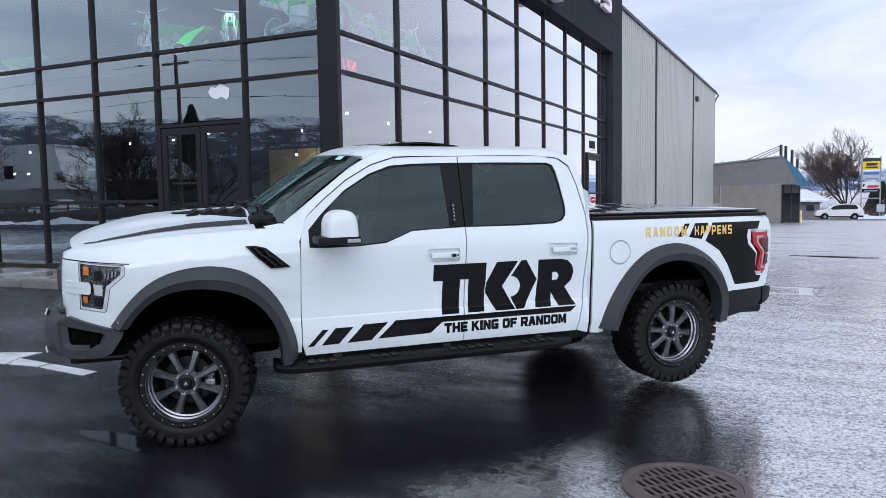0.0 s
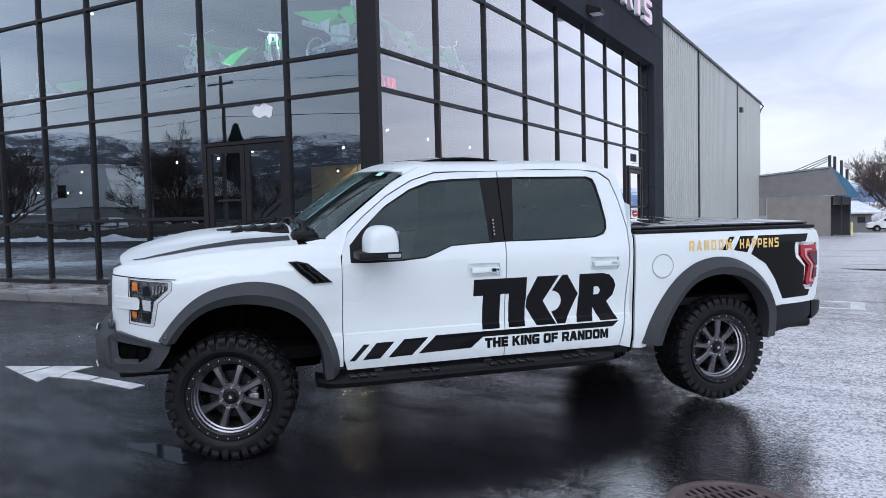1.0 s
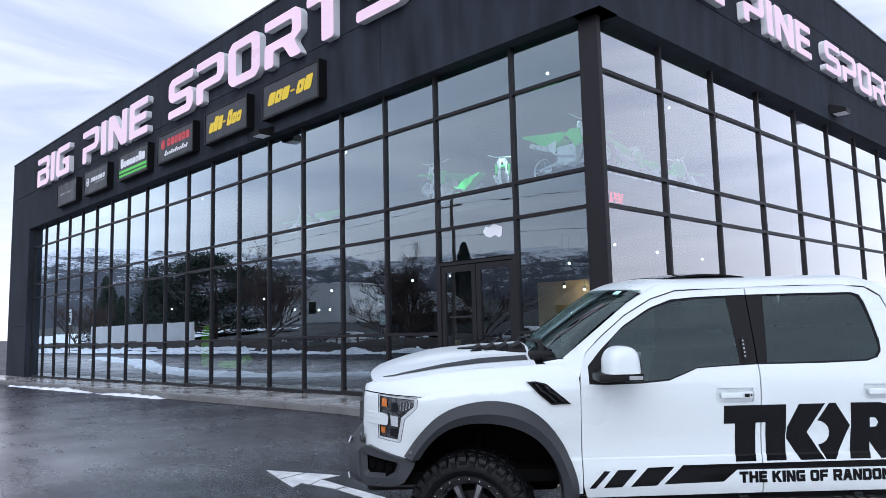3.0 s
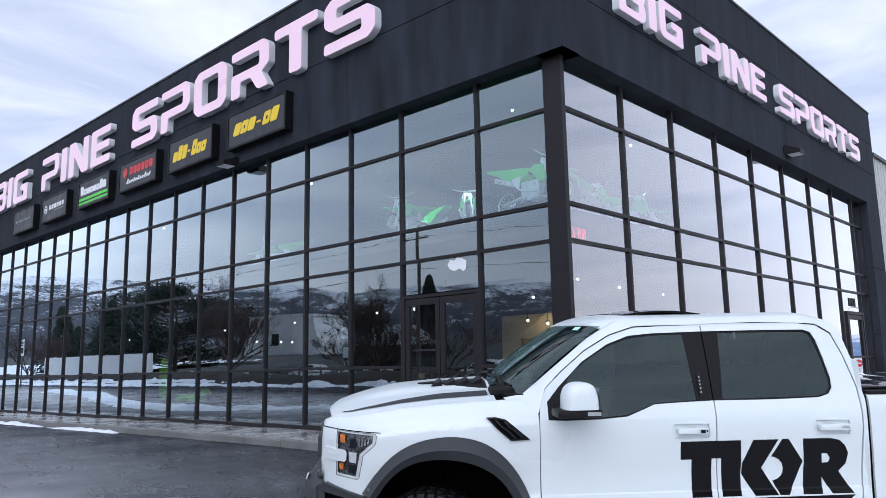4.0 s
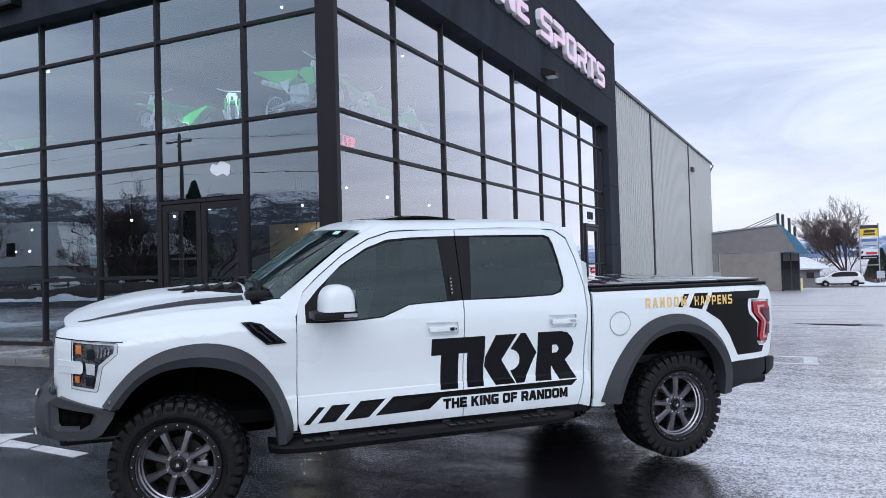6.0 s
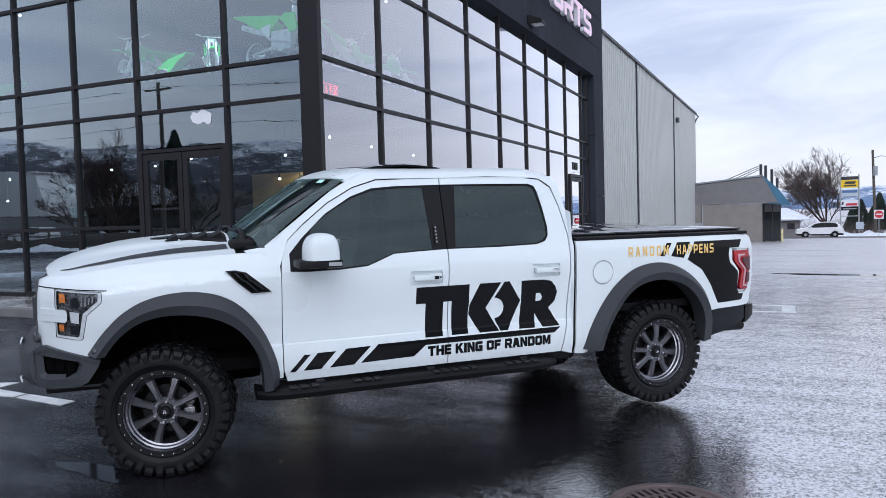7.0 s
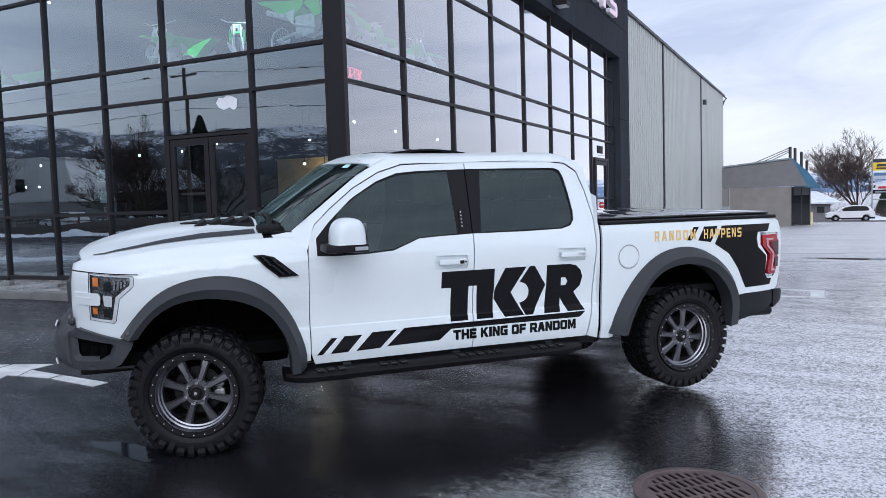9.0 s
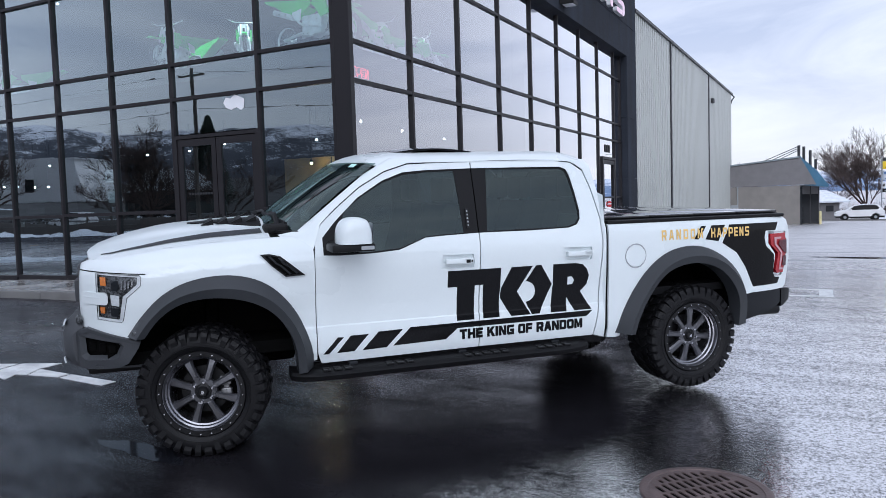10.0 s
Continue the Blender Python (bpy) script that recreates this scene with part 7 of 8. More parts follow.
for sd in (-1, 1):
    part("bumper_wing", sheet(B_OUT, [B_RING], thick=0.06, lift=0.015, side=sd, step=0.05, width=bumper_w), "bumper", bumper, smooth=25)
    part("bumper_edge", sheet([(-0.738, 0.832), (-0.665, 0.860), (-0.348, 0.786), (-0.355, 0.768), (-0.660, 0.836), (-0.728, 0.810)], thick=0.02, lift=0.026, side=sd, step=0.05, width=bumper_w), "flare", bumper, smooth=25)
    part("bumper_edge", sheet([(-0.752, 0.815), (-0.738, 0.822), (-0.744, 0.700), (-0.735, 0.605), (-0.748, 0.603), (-0.760, 0.700)], thick=0.02, lift=0.022, side=sd, step=0.05, width=bumper_w), "flare", bumper, smooth=25)
    part("fog_recess", sheet([(-0.71, 0.81), (-0.45, 0.79), (-0.44, 0.66), (-0.70, 0.655)], thick=0.01, lift=-0.05, side=sd, step=0.05, width=bumper_w), "liner_shade", bumper, smooth=30)
    for k in range(3):
        bm = bmesh.new()
        box(bm, -0.020, -0.012, -0.028, 0.020, 0.012, 0.028, 0.006)
        part("fog_lamp", bm, "liner_shade", bumper, at=pose(-0.64 + 0.06 * k, sd * (bumper_w(-0.64 + .06 * k, .72) - 0.035), 0.738 - 0.003 * k))
    bm = bmesh.new()
    edge = [(bm.verts.new((p[0], sd * (bumper_w(*p) + 0.016), p[1])), bm.verts.new((q[0], sd * (bumper_w(*q) - 0.028), q[1]))) for p, q in zip(B_RING, B_HOLE)]
    for a, c in zip(edge, edge[1:] + edge[:1]):
        bm.faces.new((a[0], c[0], c[1], a[1]) if sd < 0 else (a[1], c[1], c[0], a[0]))
    part("fog_frame", bm, "flare", bumper, "paler bevel round the fog lamps")
    for x, z, tilt in ((-0.812, 0.885, 20), (-0.822, 0.640, -12)):
        bm = bmesh.new()
        box(bm, -0.005, -0.02, -0.020, 0.005, 0.02, 0.020, 0.003)
        part("tow_hook", bm, "lamp_edge", bumper, "pale tow hook", at=pose(x, sd * 0.615, z, ry=tilt))
    bm = bmesh.new()
    lathe(bm, [(0.001, sd * 0.016), (0.020, sd * 0.014), (0.026, sd * 0.006), (0.027, -sd * 0.01)], sides=18)
    part("nose_lamp", bm, "lamp_smoke", bumper, at=pose(-0.722, sd * 0.675, 0.905, rz=-sd * 25) @ Matrix.Diagonal((0.7, 1, 1.2, 1)), smooth=40)
bm = bmesh.new()
box(bm, -0.70, -0.62, 0.52, -0.30, 0.62, 0.60, 0.03)
part("skid_plate", bm, "satin", truck, "black skid plate under the bumper")
for sd in (-1, 1):
    bm = bmesh.new()
    prism(bm, [(-0.62, 0.612), (-0.30, 0.596), (-0.30, 0.612), (-0.62, 0.630)], min(sd * 0.52, sd * 0.86), max(sd * 0.52, sd * 0.86))
    part("air_dam", bm, "flare", truck, "thin grey air dam under the bumper")

# grille surround: a slim ring with rounded corners, and a thick bar across its middle
GRILLE = rounded([(-0.585, 0.850), (0.585, 0.850), (0.625, 1.05), (0.590, 1.245), (-0.590, 1.245), (-0.625, 1.05)], 0.05)
GRILLE_IN = rounded([(-0.530, 0.900), (0.530, 0.900), (0.565, 1.05), (0.545, 1.215), (-0.545, 1.215), (-0.565, 1.05)], 0.05)
bm = bmesh.new()
prism(bm, GRILLE, -0.022, 0.022, [GRILLE_IN])
grille = part("grille", bm, "bumper", truck, "dark grey grille surround", at=pose(-0.700, 0, 0, rz=90), smooth=40)
bm = bmesh.new()
box(bm, -0.55, 0.020, 1.000, 0.55, 0.052, 1.145, 0.010)
part("cross_bar", bm, "bumper", grille)
for k in range(7):
    bm = bmesh.new()
    box(bm, -0.52, -0.012, 0.915 + .038 * k, 0.52, 0.012, 0.933 + .038 * k, 0.003)
    part("grille_bar", bm, "black", grille)
bm = bmesh.new()
box(bm, -0.70, -0.60, 0.86, -0.66, 0.60, 1.21)
part("radiator", bm, "liner_shade", truck)

# headlamps
for sd in (-1, 1):
    hl = part("headlamp", sheet(LAMP, thick=0.03, lift=-0.030, side=sd, step=0.05), "lamp_smoke", truck, "C-shaped headlamp with amber reflectors", smooth=30)
    ring = [(-0.590, 1.209), (-0.337, 1.194), (-0.327, 1.184), (-0.334, 1.132), (-0.416, 1.058), (-0.445, 0.915), (-0.457, 0.904), (-0.596, 0.919)]
    inner = [(-0.584, 1.202), (-0.352, 1.184), (-0.347, 1.178), (-0.353, 1.140), (-0.437, 1.066), (-0.464, 0.926), (-0.472, 0.921), (-0.590, 0.933)]
    part("lamp_bezel", sheet(ring, [inner], thick=0.010, lift=-0.008, side=sd, step=0.04), "lamp_edge", hl, "pale outline of the lamp", smooth=30)
    part("reflector", sheet([(-0.462, 1.176), (-0.400, 1.168), (-0.420, 1.092), (-0.458, 1.10)], thick=0.01, lift=-0.020, side=sd, step=0.05), "lamp_smoke", hl, smooth=30)
    for k in range(4):
        s0 = -0.442 + 0.020 * k
        part("reflector_fin", sheet([(s0, 1.170 - .15 * (s0 + .44)), (s0 + 0.010, 1.168 - .15 * (s0 + .44)), (s0 + 0.004, 1.112 + .5 * max(0, s0 + .42)), (s0 - 0.006, 1.110 + .5 * max(0, s0 + .42))], thick=0.012, lift=-0.012, side=sd, step=0.05), "lamp_chrome", hl, smooth=30)
    part("projector", sheet([(-0.505, 1.165), (-0.468, 1.165), (-0.455, 1.135), (-0.468, 1.10), (-0.503, 1.10)], thick=0.02, lift=-0.016, side=sd, step=0.05), "dark_glass", hl, smooth=30)
    part("reflector", sheet([(-0.512, 1.078), (-0.458, 1.070), (-0.462, 1.004), (-0.508, 1.010)], thick=0.01, lift=-0.014, side=sd, step=0.05), "lamp_edge", hl, smooth=30)
    part("projector", sheet([(-0.515, 0.992), (-0.462, 0.988), (-0.472, 0.935), (-0.515, 0.94)], thick=0.02, lift=-0.016, side=sd, step=0.05), "dark_glass", hl, smooth=30)
    part("amber_reflector", sheet([(-0.570, 1.186), (-0.536, 1.182), (-0.533, 1.132), (-0.568, 1.133)], thick=0.012, lift=-0.014, side=sd, step=0.05), "amber", hl, "amber reflector", smooth=30)
    part("amber_reflector", sheet([(-0.580, 0.998), (-0.548, 0.996), (-0.551, 0.954), (-0.577, 0.956)], thick=0.012, lift=-0.014, side=sd, step=0.05), "amber", hl, "amber reflector", smooth=30)
    part("lamp_bar", sheet([(-0.685, 1.090), (-0.545, 1.090), (-0.531, 1.084), (-0.525, 1.070), (-0.528, 1.026), (-0.537, 1.014), (-0.685, 1.012)], thick=0.03, lift=0.014, side=sd, step=0.04), "body", hl, "white bar across the lamp", smooth=30)
    part("bar_rib", sheet([(-0.68, 1.062), (-0.575, 1.060), (-0.570, 1.054), (-0.68, 1.055)], thick=0.02, lift=0.018, side=sd, step=0.04), "body", hl, smooth=30)
    part("shut_line", sheet([(-0.705, 1.224), (-0.60, 1.221), (-0.30, 1.205), (-0.30, 1.200), (-0.60, 1.215), (-0.705, 1.217)], thick=0.004, lift=0.003, side=sd, step=0.04, zstep=0.02), "liner_shade", truck, smooth=30)

# bonnet
def hood_grid(v0, v1, s0, s1, nv, ns, lift=0.0):
    b = bmesh.new()
    rows = []
    for i in range(ns + 1):
        row = []
        for j in range(nv + 1):
            v = v0 + (v1 - v0) * j / nv
            f = -0.745 + 0.060 * abs(v) ** 3 + (0.05 if s0 is None else 0)
            s = (f if s0 is None else s0) + (s1 - (f if s0 is None else s0)) * i / ns
            w = 0.872 - (0.31 * ((-0.15 - s) / 0.58) ** 3.0 if s < -0.15 else 0.0)
            z = hood_z(s) - hood_drop(s) * abs(v) ** 2.6
            dome = max(0.0, min(1.0, (0.52 - abs(abs(v) * 0.87 - 0.0)) / 0.10)) * max(0.0, min(1.0, (s + 0.62) / 0.35))
            z += 0.026 * dome + lift
            row.append(b.verts.new((s, v * w, z)))
        rows.append(row)
    for a, c in zip(rows, rows[1:]):
        for j in range(nv):
            b.faces.new((a[j], a[j + 1], c[j + 1], c[j]))
    return b


def thicken(b, t):
    faces = b.faces[:]
    b.normal_update()
    border = [e for e in b.edges if len(e.link_faces) == 1]
    inner = {v: b.verts.new((v.co.x, v.co.y, v.co.z - t)) for v in b.verts[:]}
    for f in faces:
        b.faces.new([inner[v] for v in reversed(f.verts)])
    for e in border:
        p, q = e.verts
        b.faces.new((p, q, inner[q], inner[p]))
    return b


hood = part("hood", thicken(hood_grid(-1, 1, None, 0.47, 40, 30), 0.02), "body", truck, smooth=35)
for sd in (-1, 1):
    b = bmesh.new()
    rows = []
    for i in range(15):
        k = i / 14
        s = -0.57 + 1.00 * k
        lo = 0.915 - 0.035 * k
        hi = lo - 0.02 - 0.13 * min(1, k * 1.5)
        w = 0.872 - (0.31 * ((-0.15 - s) / 0.58) ** 3.0 if s < -0.15 else 0.0)
        rows.append([b.verts.new((s, sd * v * w, hood_z(s) - hood_drop(s) * v ** 2.6 + 0.004)) for v in (lo, (lo + hi) / 2, hi)])
    for a, c in zip(rows, rows[1:]):
        for j in range(2):
            b.faces.new((a[j], a[j + 1], c[j + 1], c[j]))
    part("hood_stripe", b, "flare", hood, "dark grey stripe along the bonnet")
    b = bmesh.new()
    rows = []
    for i in range(13):
        k = i / 12
        s = -0.04 + 0.49 * k
        near = 0.31 + 0.31 * k ** 0.6
        rows.append([b.verts.new((s, sd * (v0 := 0.25 + (near - 0.25) * j / 6) * 0.872, hood_z(s) - 0.086 * v0 ** 2.6 + 0.026 * max(0.0, min(1.0, (0.52 - v0 * 0.87) / 0.10)) + 0.007)) for j in range(7)])
    for a, c in zip(rows, rows[1:]):
        for j in range(6):
            b.faces.new((a[j], a[j + 1], c[j + 1], c[j]))
    b = thicken(b, 0.008)
    vent = part("hood_vent", b, "black", hood, "black louvred bonnet vent", smooth=30)
    for k in range(4):
        b = bmesh.new()
        s = 0.05 + 0.098 * k
        z = hood_z(s) + 0.022
        v = [b.verts.new(q) for q in ((s, sd * .24, z - .006), (s, sd * .46, z - .014), (s + .080, sd * .45, z + .022), (s + .080, sd * .25, z + .034), (s + .086, sd * .45, z - .02), (s + .086, sd * .25, z - .006))]
        for q in ((0, 1, 2, 3), (3, 2, 4, 5), (0, 5, 4, 1), (1, 4, 2), (0, 3, 5)):
            b.faces.new([v[i] for i in q])
        part("louvre", b, "black", vent)

# windscreen, pillars, roof
def screen_edge(v, top):
    if top:
        return Vector((1.06 + 0.20 * abs(v) ** 2.2, v * 0.70, 1.888 - 0.018 * abs(v) ** 2.5))
    return Vector((0.42 + 0.24 * abs(v) ** 2.0, v * 0.865, 1.435 - 0.015 * abs(v)))


def strip(fa, fb, n, m, bow=0.0):
    b = bmesh.new()
    rows = []
    for i in range(m + 1):
        k = i / m
        row = []
        for j in range(n + 1):
            v = -1 + 2 * j / n
            p = fa(v).lerp(fb(v), k)
            p.x -= bow * math.sin(math.pi * k) * 0.7
            p.z += bow * math.sin(math.pi * k)
            row.append(b.verts.new(p))
        rows.append(row)
    for a, c in zip(rows, rows[1:]):
        for j in range(n):
            b.faces.new((a[j], a[j + 1], c[j + 1], c[j]))
    return b


ws = part("windscreen", strip(lambda v: screen_edge(v * .985, False), lambda v: screen_edge(v * .985, True), 24, 10, 0.012), "screen", truck, "wet windscreen", smooth=30)
ws.visible_shadow = False
b = bmesh.new()
p = [screen_edge(v, False).lerp(screen_edge(v, True), k) + Vector((-0.016, 0, 0.016)) for v, k in ((-.82, .90), (-.74, .90), (-.74, .95), (-.82, .95))]
b.faces.new([b.verts.new(q) for q in p])
part("sticker", thicken(b, 0.002), "sticker", ws, "pale green sticker")
b = strip(lambda v: Vector((0.33 + 0.22 * v * v, v * 0.84, 1.452 - .03 * v * v)), lambda v: screen_edge(v, False), 20, 3)
part("cowl", thicken(b, 0.02), "black", truck, smooth=30)
for sd in (-1, 1):
    b = bmesh.new()
    rows = []
    door_line = [(0.742, 1.30), (0.797, 1.459), (0.910, 1.563), (1.080, 1.696), (1.271, 1.802), (1.446, 1.855)]
    for i, (x, z) in enumerate(door_line):
        k = i / 5
        q = screen_edge(sd * 0.985, False).lerp(screen_edge(sd * 0.985, True), min(1.0, k * 1.02))
        if i == 5:
            q = Vector((1.34, sd * 0.72, 1.905))
        p = Vector((x - 0.004, sd * (half(max(x, .75), z) + 0.0), z + 0.004))
        mid = p.lerp(q, 0.5) + Vector((-0.015, sd * 0.020, 0.020))
        rows.append([b.verts.new(p), b.verts.new(mid), b.verts.new(q)])
    for a, c in zip(rows, rows[1:]):
        for j in range(2):
            b.faces.new((a[j], a[j + 1], c[j + 1], c[j]))
    base = [b.verts.new((0.55, sd * 0.875, 1.375)), b.verts.new((0.52, sd * 0.868, 1.40))]
    b.faces.new((rows[0][0], rows[0][1], base[0]))
    b.faces.new((rows[0][1], rows[0][2], base[1], base[0]))
    part("a_pillar", b, "body", truck, smooth=89)


def roof_point(u, v):
    front = screen_edge(v, True)
    x1 = 2.955 - 0.06 * abs(v) ** 4
    s = front.x + (x1 - front.x) * u
    edge = 0.70 + 0.108 * min(1.0, u / 0.13)
    z = 1.966 - 0.022 * abs(v) ** 2 - 0.072 * abs(v) ** 7
    z -= (0.078 - 0.057 * abs(v) ** 3) * max(0.0, 1 - u / 0.16) ** 2
    z -= 0.05 * max(0.0, (u - 0.86) / 0.14) ** 2
    return Vector((s, v * edge, z))


b = bmesh.new()
rows = [[b.verts.new(roof_point(i / 28, -1 + 2 * j / 28)) for j in range(29)] for i in range(29)]
for a, c in zip(rows, rows[1:]):
    for j in range(28):
        b.faces.new((a[j], a[j + 1], c[j + 1], c[j]))
roof = part("roof", thicken(b, 0.012), "body", truck, smooth=40)
b = bmesh.new()
rows = [[b.verts.new(roof_point(0.16 + 0.33 * i / 10, -0.72 + 1.44 * j / 12) + Vector((0, 0, 0.006 + 0.026 * math.sin(math.pi * i / 10)))) for j in range(13)] for i in range(11)]
for a, c in zip(rows, rows[1:]):
    for j in range(12):
        b.faces.new((a[j], a[j + 1], c[j + 1], c[j]))
part("sunroof", thicken(b, 0.014), "cover", roof, "black glass sunroof", smooth=40)
# cab back with its window
bm = bmesh.new()
prism(bm, [(-0.90, 0.80), (0.90, 0.80), (0.91, 1.40), (0.76, 1.83), (0.66, 1.885), (-0.66, 1.885), (-0.76, 1.83), (-0.91, 1.40)], -0.02, 0.02, [[(-0.74, 1.44), (-0.62, 1.80), (0.62, 1.80), (0.74, 1.44)]])
part("cab_back", bm, "body", truck, at=pose(2.935, 0, 0, rz=90))
bm = bmesh.new()
v = [bm.verts.new(q) for q in ((2.955, -.75, 1.43), (2.955, .75, 1.43), (2.955, .63, 1.81), (2.955, -.63, 1.81))]
bm.faces.new(v)
part("rear_glass", bm, "tint", truck).visible_shadow = False

# dark joint between doors and roof
ROOF_LINE = [(0.86, 1.526), (0.910, 1.571), (1.080, 1.704), (1.271, 1.810), (1.446, 1.863), (1.663, 1.871), (1.933, 1.874), (2.31, 1.880), (2.62, 1.875), (2.756, 1.860), (2.848, 1.795)]
for sd in (-1, 1):
    part("shut_line", sheet(ROOF_LINE + [(x, z - 0.008) for x, z in ROOF_LINE[::-1]], thick=0.004, lift=0.002, side=sd, step=0.06, zstep=0.03), "black", truck, smooth=30)

# wipers
for y0, y1 in ((-0.70, -0.02), (-0.08, 0.58)):
    bm = bmesh.new()
    p0, p1 = screen_edge(y0 / .865, False) + Vector((0.0, 0, 0.03)), screen_edge(y1 / .865, False) + Vector((0.10, 0, 0.085))
    tube(bm, [p0 + Vector((-0.03, 0, -0.02)), p0.lerp(p1, 0.3) + Vector((-0.01, 0, 0.045)), p0.lerp(p1, 0.6) + Vector((0, 0, 0.03))], 0.018, 6)
    tube(bm, [p0 + Vector((.02, 0, .01)), p1], 0.014, 6)
    box(bm, p0.x - 0.13, y0 - 0.07, p0.z - 0.055, p0.x + 0.03, y0 + 0.09, p0.z + 0.012, 0.02)
    part("wiper", bm, "black", truck)

# mirrors
for sd in (-1, 1):
    bm = bmesh.new()
    ctrl = [(0.848, 1.345), (0.853, 1.43), (0.879, 1.485), (0.925, 1.511), (0.985, 1.512), (1.040, 1.492), (1.066, 1.431), (1.072, 1.345)]
    line = []
    for q in range(7):
        p0, p1, p2, p3 = (Vector(ctrl[max(0, min(7, q + d))]) for d in (-1, 0, 1, 2))
        for t in (0.0, 0.25, 0.5, 0.75):
            line.append(0.5 * (2 * p1 + (p2 - p0) * t + (2 * p0 - 5 * p1 + 4 * p2 - p3) * t * t + (3 * p1 - p0 - 3 * p2 + p3) * t ** 3))
    line.append(Vector(ctrl[-1]))
    rings = [[bm.verts.new((0.96 + (p.x - 0.96) * k, sd * y, 1.345 + (p.y - 1.345) * (0.3 + 0.7 * k))) for p in line] for y, k in ((-.10, .86), (-.07, .97), (0.0, 1.0), (.05, .985), (.08, .94), (.10, .84), (.112, .66), (.117, .35))]
    for a, c in zip(rings, rings[1:]):
        for q in range(len(line) - 1):
            bm.faces.new((a[q], a[q + 1], c[q + 1], c[q]))
        bm.faces.new((a[-1], a[0], c[0], c[-1]))
    bm.faces.new(rings[0])
    bm.faces.new(rings[-1][::-1])
    mir = part("mirror", bm, "body", truck, "white mirror shell on a black foot", smooth=40, at=pose(0, sd * 1.19, 0))
    bm = bmesh.new()
    box(bm, 0.80, -0.105, 1.296, 1.080, 0.105, 1.346, 0.014)
    part("mirror_base", bm, "black", mir, smooth=40)
    bm = bmesh.new()
    box(bm, 0.985, sd * 0.107 - 0.004, 1.308, 1.070, sd * 0.107 + 0.004, 1.332, 0.003)
    part("turn_signal", bm, "lamp_clear", mir)
    bm = bmesh.new()
    v = [(0.80, -sd * .10, 1.31), (0.86, -sd * .24, 1.30)]
    tube(bm, [(0.88, -sd * .08, 1.325), (0.86, -sd * .25, 1.315)], 0.035, 10)
    part("mirror_arm", bm, "black", mir, smooth=60)
    bm = bmesh.new()
    vs = [bm.verts.new(q) for q in ((1.074, -.085, 1.352), (1.074, .085, 1.352), (1.068, .08, 1.475), (1.068, -.08, 1.475))]
    bm.faces.new(vs)
    part("mirror_glass", bm, "chrome", mir)


# wheel-arch flares
def flare(outer, inner, sd):
    b = bmesh.new()
    rows = []
    n = 40

    def along(pts, k):
        d = [0.0]
        for p, q in zip(pts, pts[1:]):
            d.append(d[-1] + math.hypot(q[0] - p[0], q[1] - p[1]))
        t = k * d[-1]
        for i in range(len(pts) - 1):
            if t <= d[i + 1] + 1e-9:
                f = (t - d[i]) / (d[i + 1] - d[i])
                return Vector((pts[i][0] + (pts[i + 1][0] - pts[i][0]) * f, pts[i][1] + (pts[i + 1][1] - pts[i][1]) * f))
        return Vector(pts[-1])

    def soft(pts):
        for _ in range(2):
            q = [pts[0]]
            for a, c in zip(pts, pts[1:]):
                q += [(a[0] * .75 + c[0] * .25, a[1] * .75 + c[1] * .25), (a[0] * .25 + c[0] * .75, a[1] * .25 + c[1] * .75)]
            pts = q + [pts[-1]]
        return pts

    outer, inner = soft(outer), soft(inner)
    for i in range(n + 1):
        k = i / n
        o, p = along(outer, k), along(inner, k)
        taper = 1 - 0.35 * abs(2 * k - 1) ** 3
        w0 = min(half(o.x, o.y), 1.03)
        lip = 1.03 + 0.065 * taper
        m1 = o.lerp(p, 0.26)
        m2 = o.lerp(p, 0.54)
        row = [(o.x, w0 - 0.015, o.y), (o.x, w0 + 0.010, o.y), (m1.x, w0 + (lip - w0) * 0.55, m1.y), (m2.x, lip, m2.y), (p.x, lip - 0.028, p.y), (p.x, lip - 0.045, p.y), (p.x, 0.92, p.y)]
        rows.append([b.verts.new((x, sd * y, z)) for x, y, z in row])
    for a, c in zip(rows, rows[1:]):
        for j in range(6):
            b.faces.new((a[j], a[j + 1], c[j + 1], c[j]))
    b.faces.new(rows[0])
    b.faces.new(rows[-1][::-1])
    return b


OUT_F = [(-0.425, 0.815), (-0.354, 0.922), (-0.244, 1.048), (-0.115, 1.128), (0.041, 1.167), (0.202, 1.172), (0.365, 1.133), (0.495, 1.045), (0.61, 0.898), (0.68, 0.734), (0.712, 0.604), (0.708, 0.515)]
IN_F = [(-0.325, 0.810), (-0.249, 0.918), (-0.136, 1.003), (0.005, 1.036), (0.163, 1.032), (0.325, 0.992), (0.454, 0.915), (0.551, 0.783), (0.596, 0.658), (0.604, 0.490)]
OUT_R = [(3.022, 0.530), (3.062, 0.663), (3.160, 0.843), (3.295, 1.017), (3.468, 1.139), (3.664, 1.182), (3.843, 1.165), (4.025, 1.079), (4.155, 0.967), (4.235, 0.851), (4.264, 0.72), (4.255, 0.545)]
IN_R = [(3.158, 0.515), (3.198, 0.657), (3.292, 0.815), (3.417, 0.947), (3.565, 1.008), (3.741, 1.020), (3.921, 0.974), (4.049, 0.880), (4.140, 0.755), (4.162, 0.643), (4.150, 0.50)]
OUT_R, IN_R = [(x + 0.034, z) for x, z in OUT_R], [(x + 0.034, z + 0.028 * max(0.0, min(1.0, (z - 0.6) / 0.35))) for x, z in IN_R]
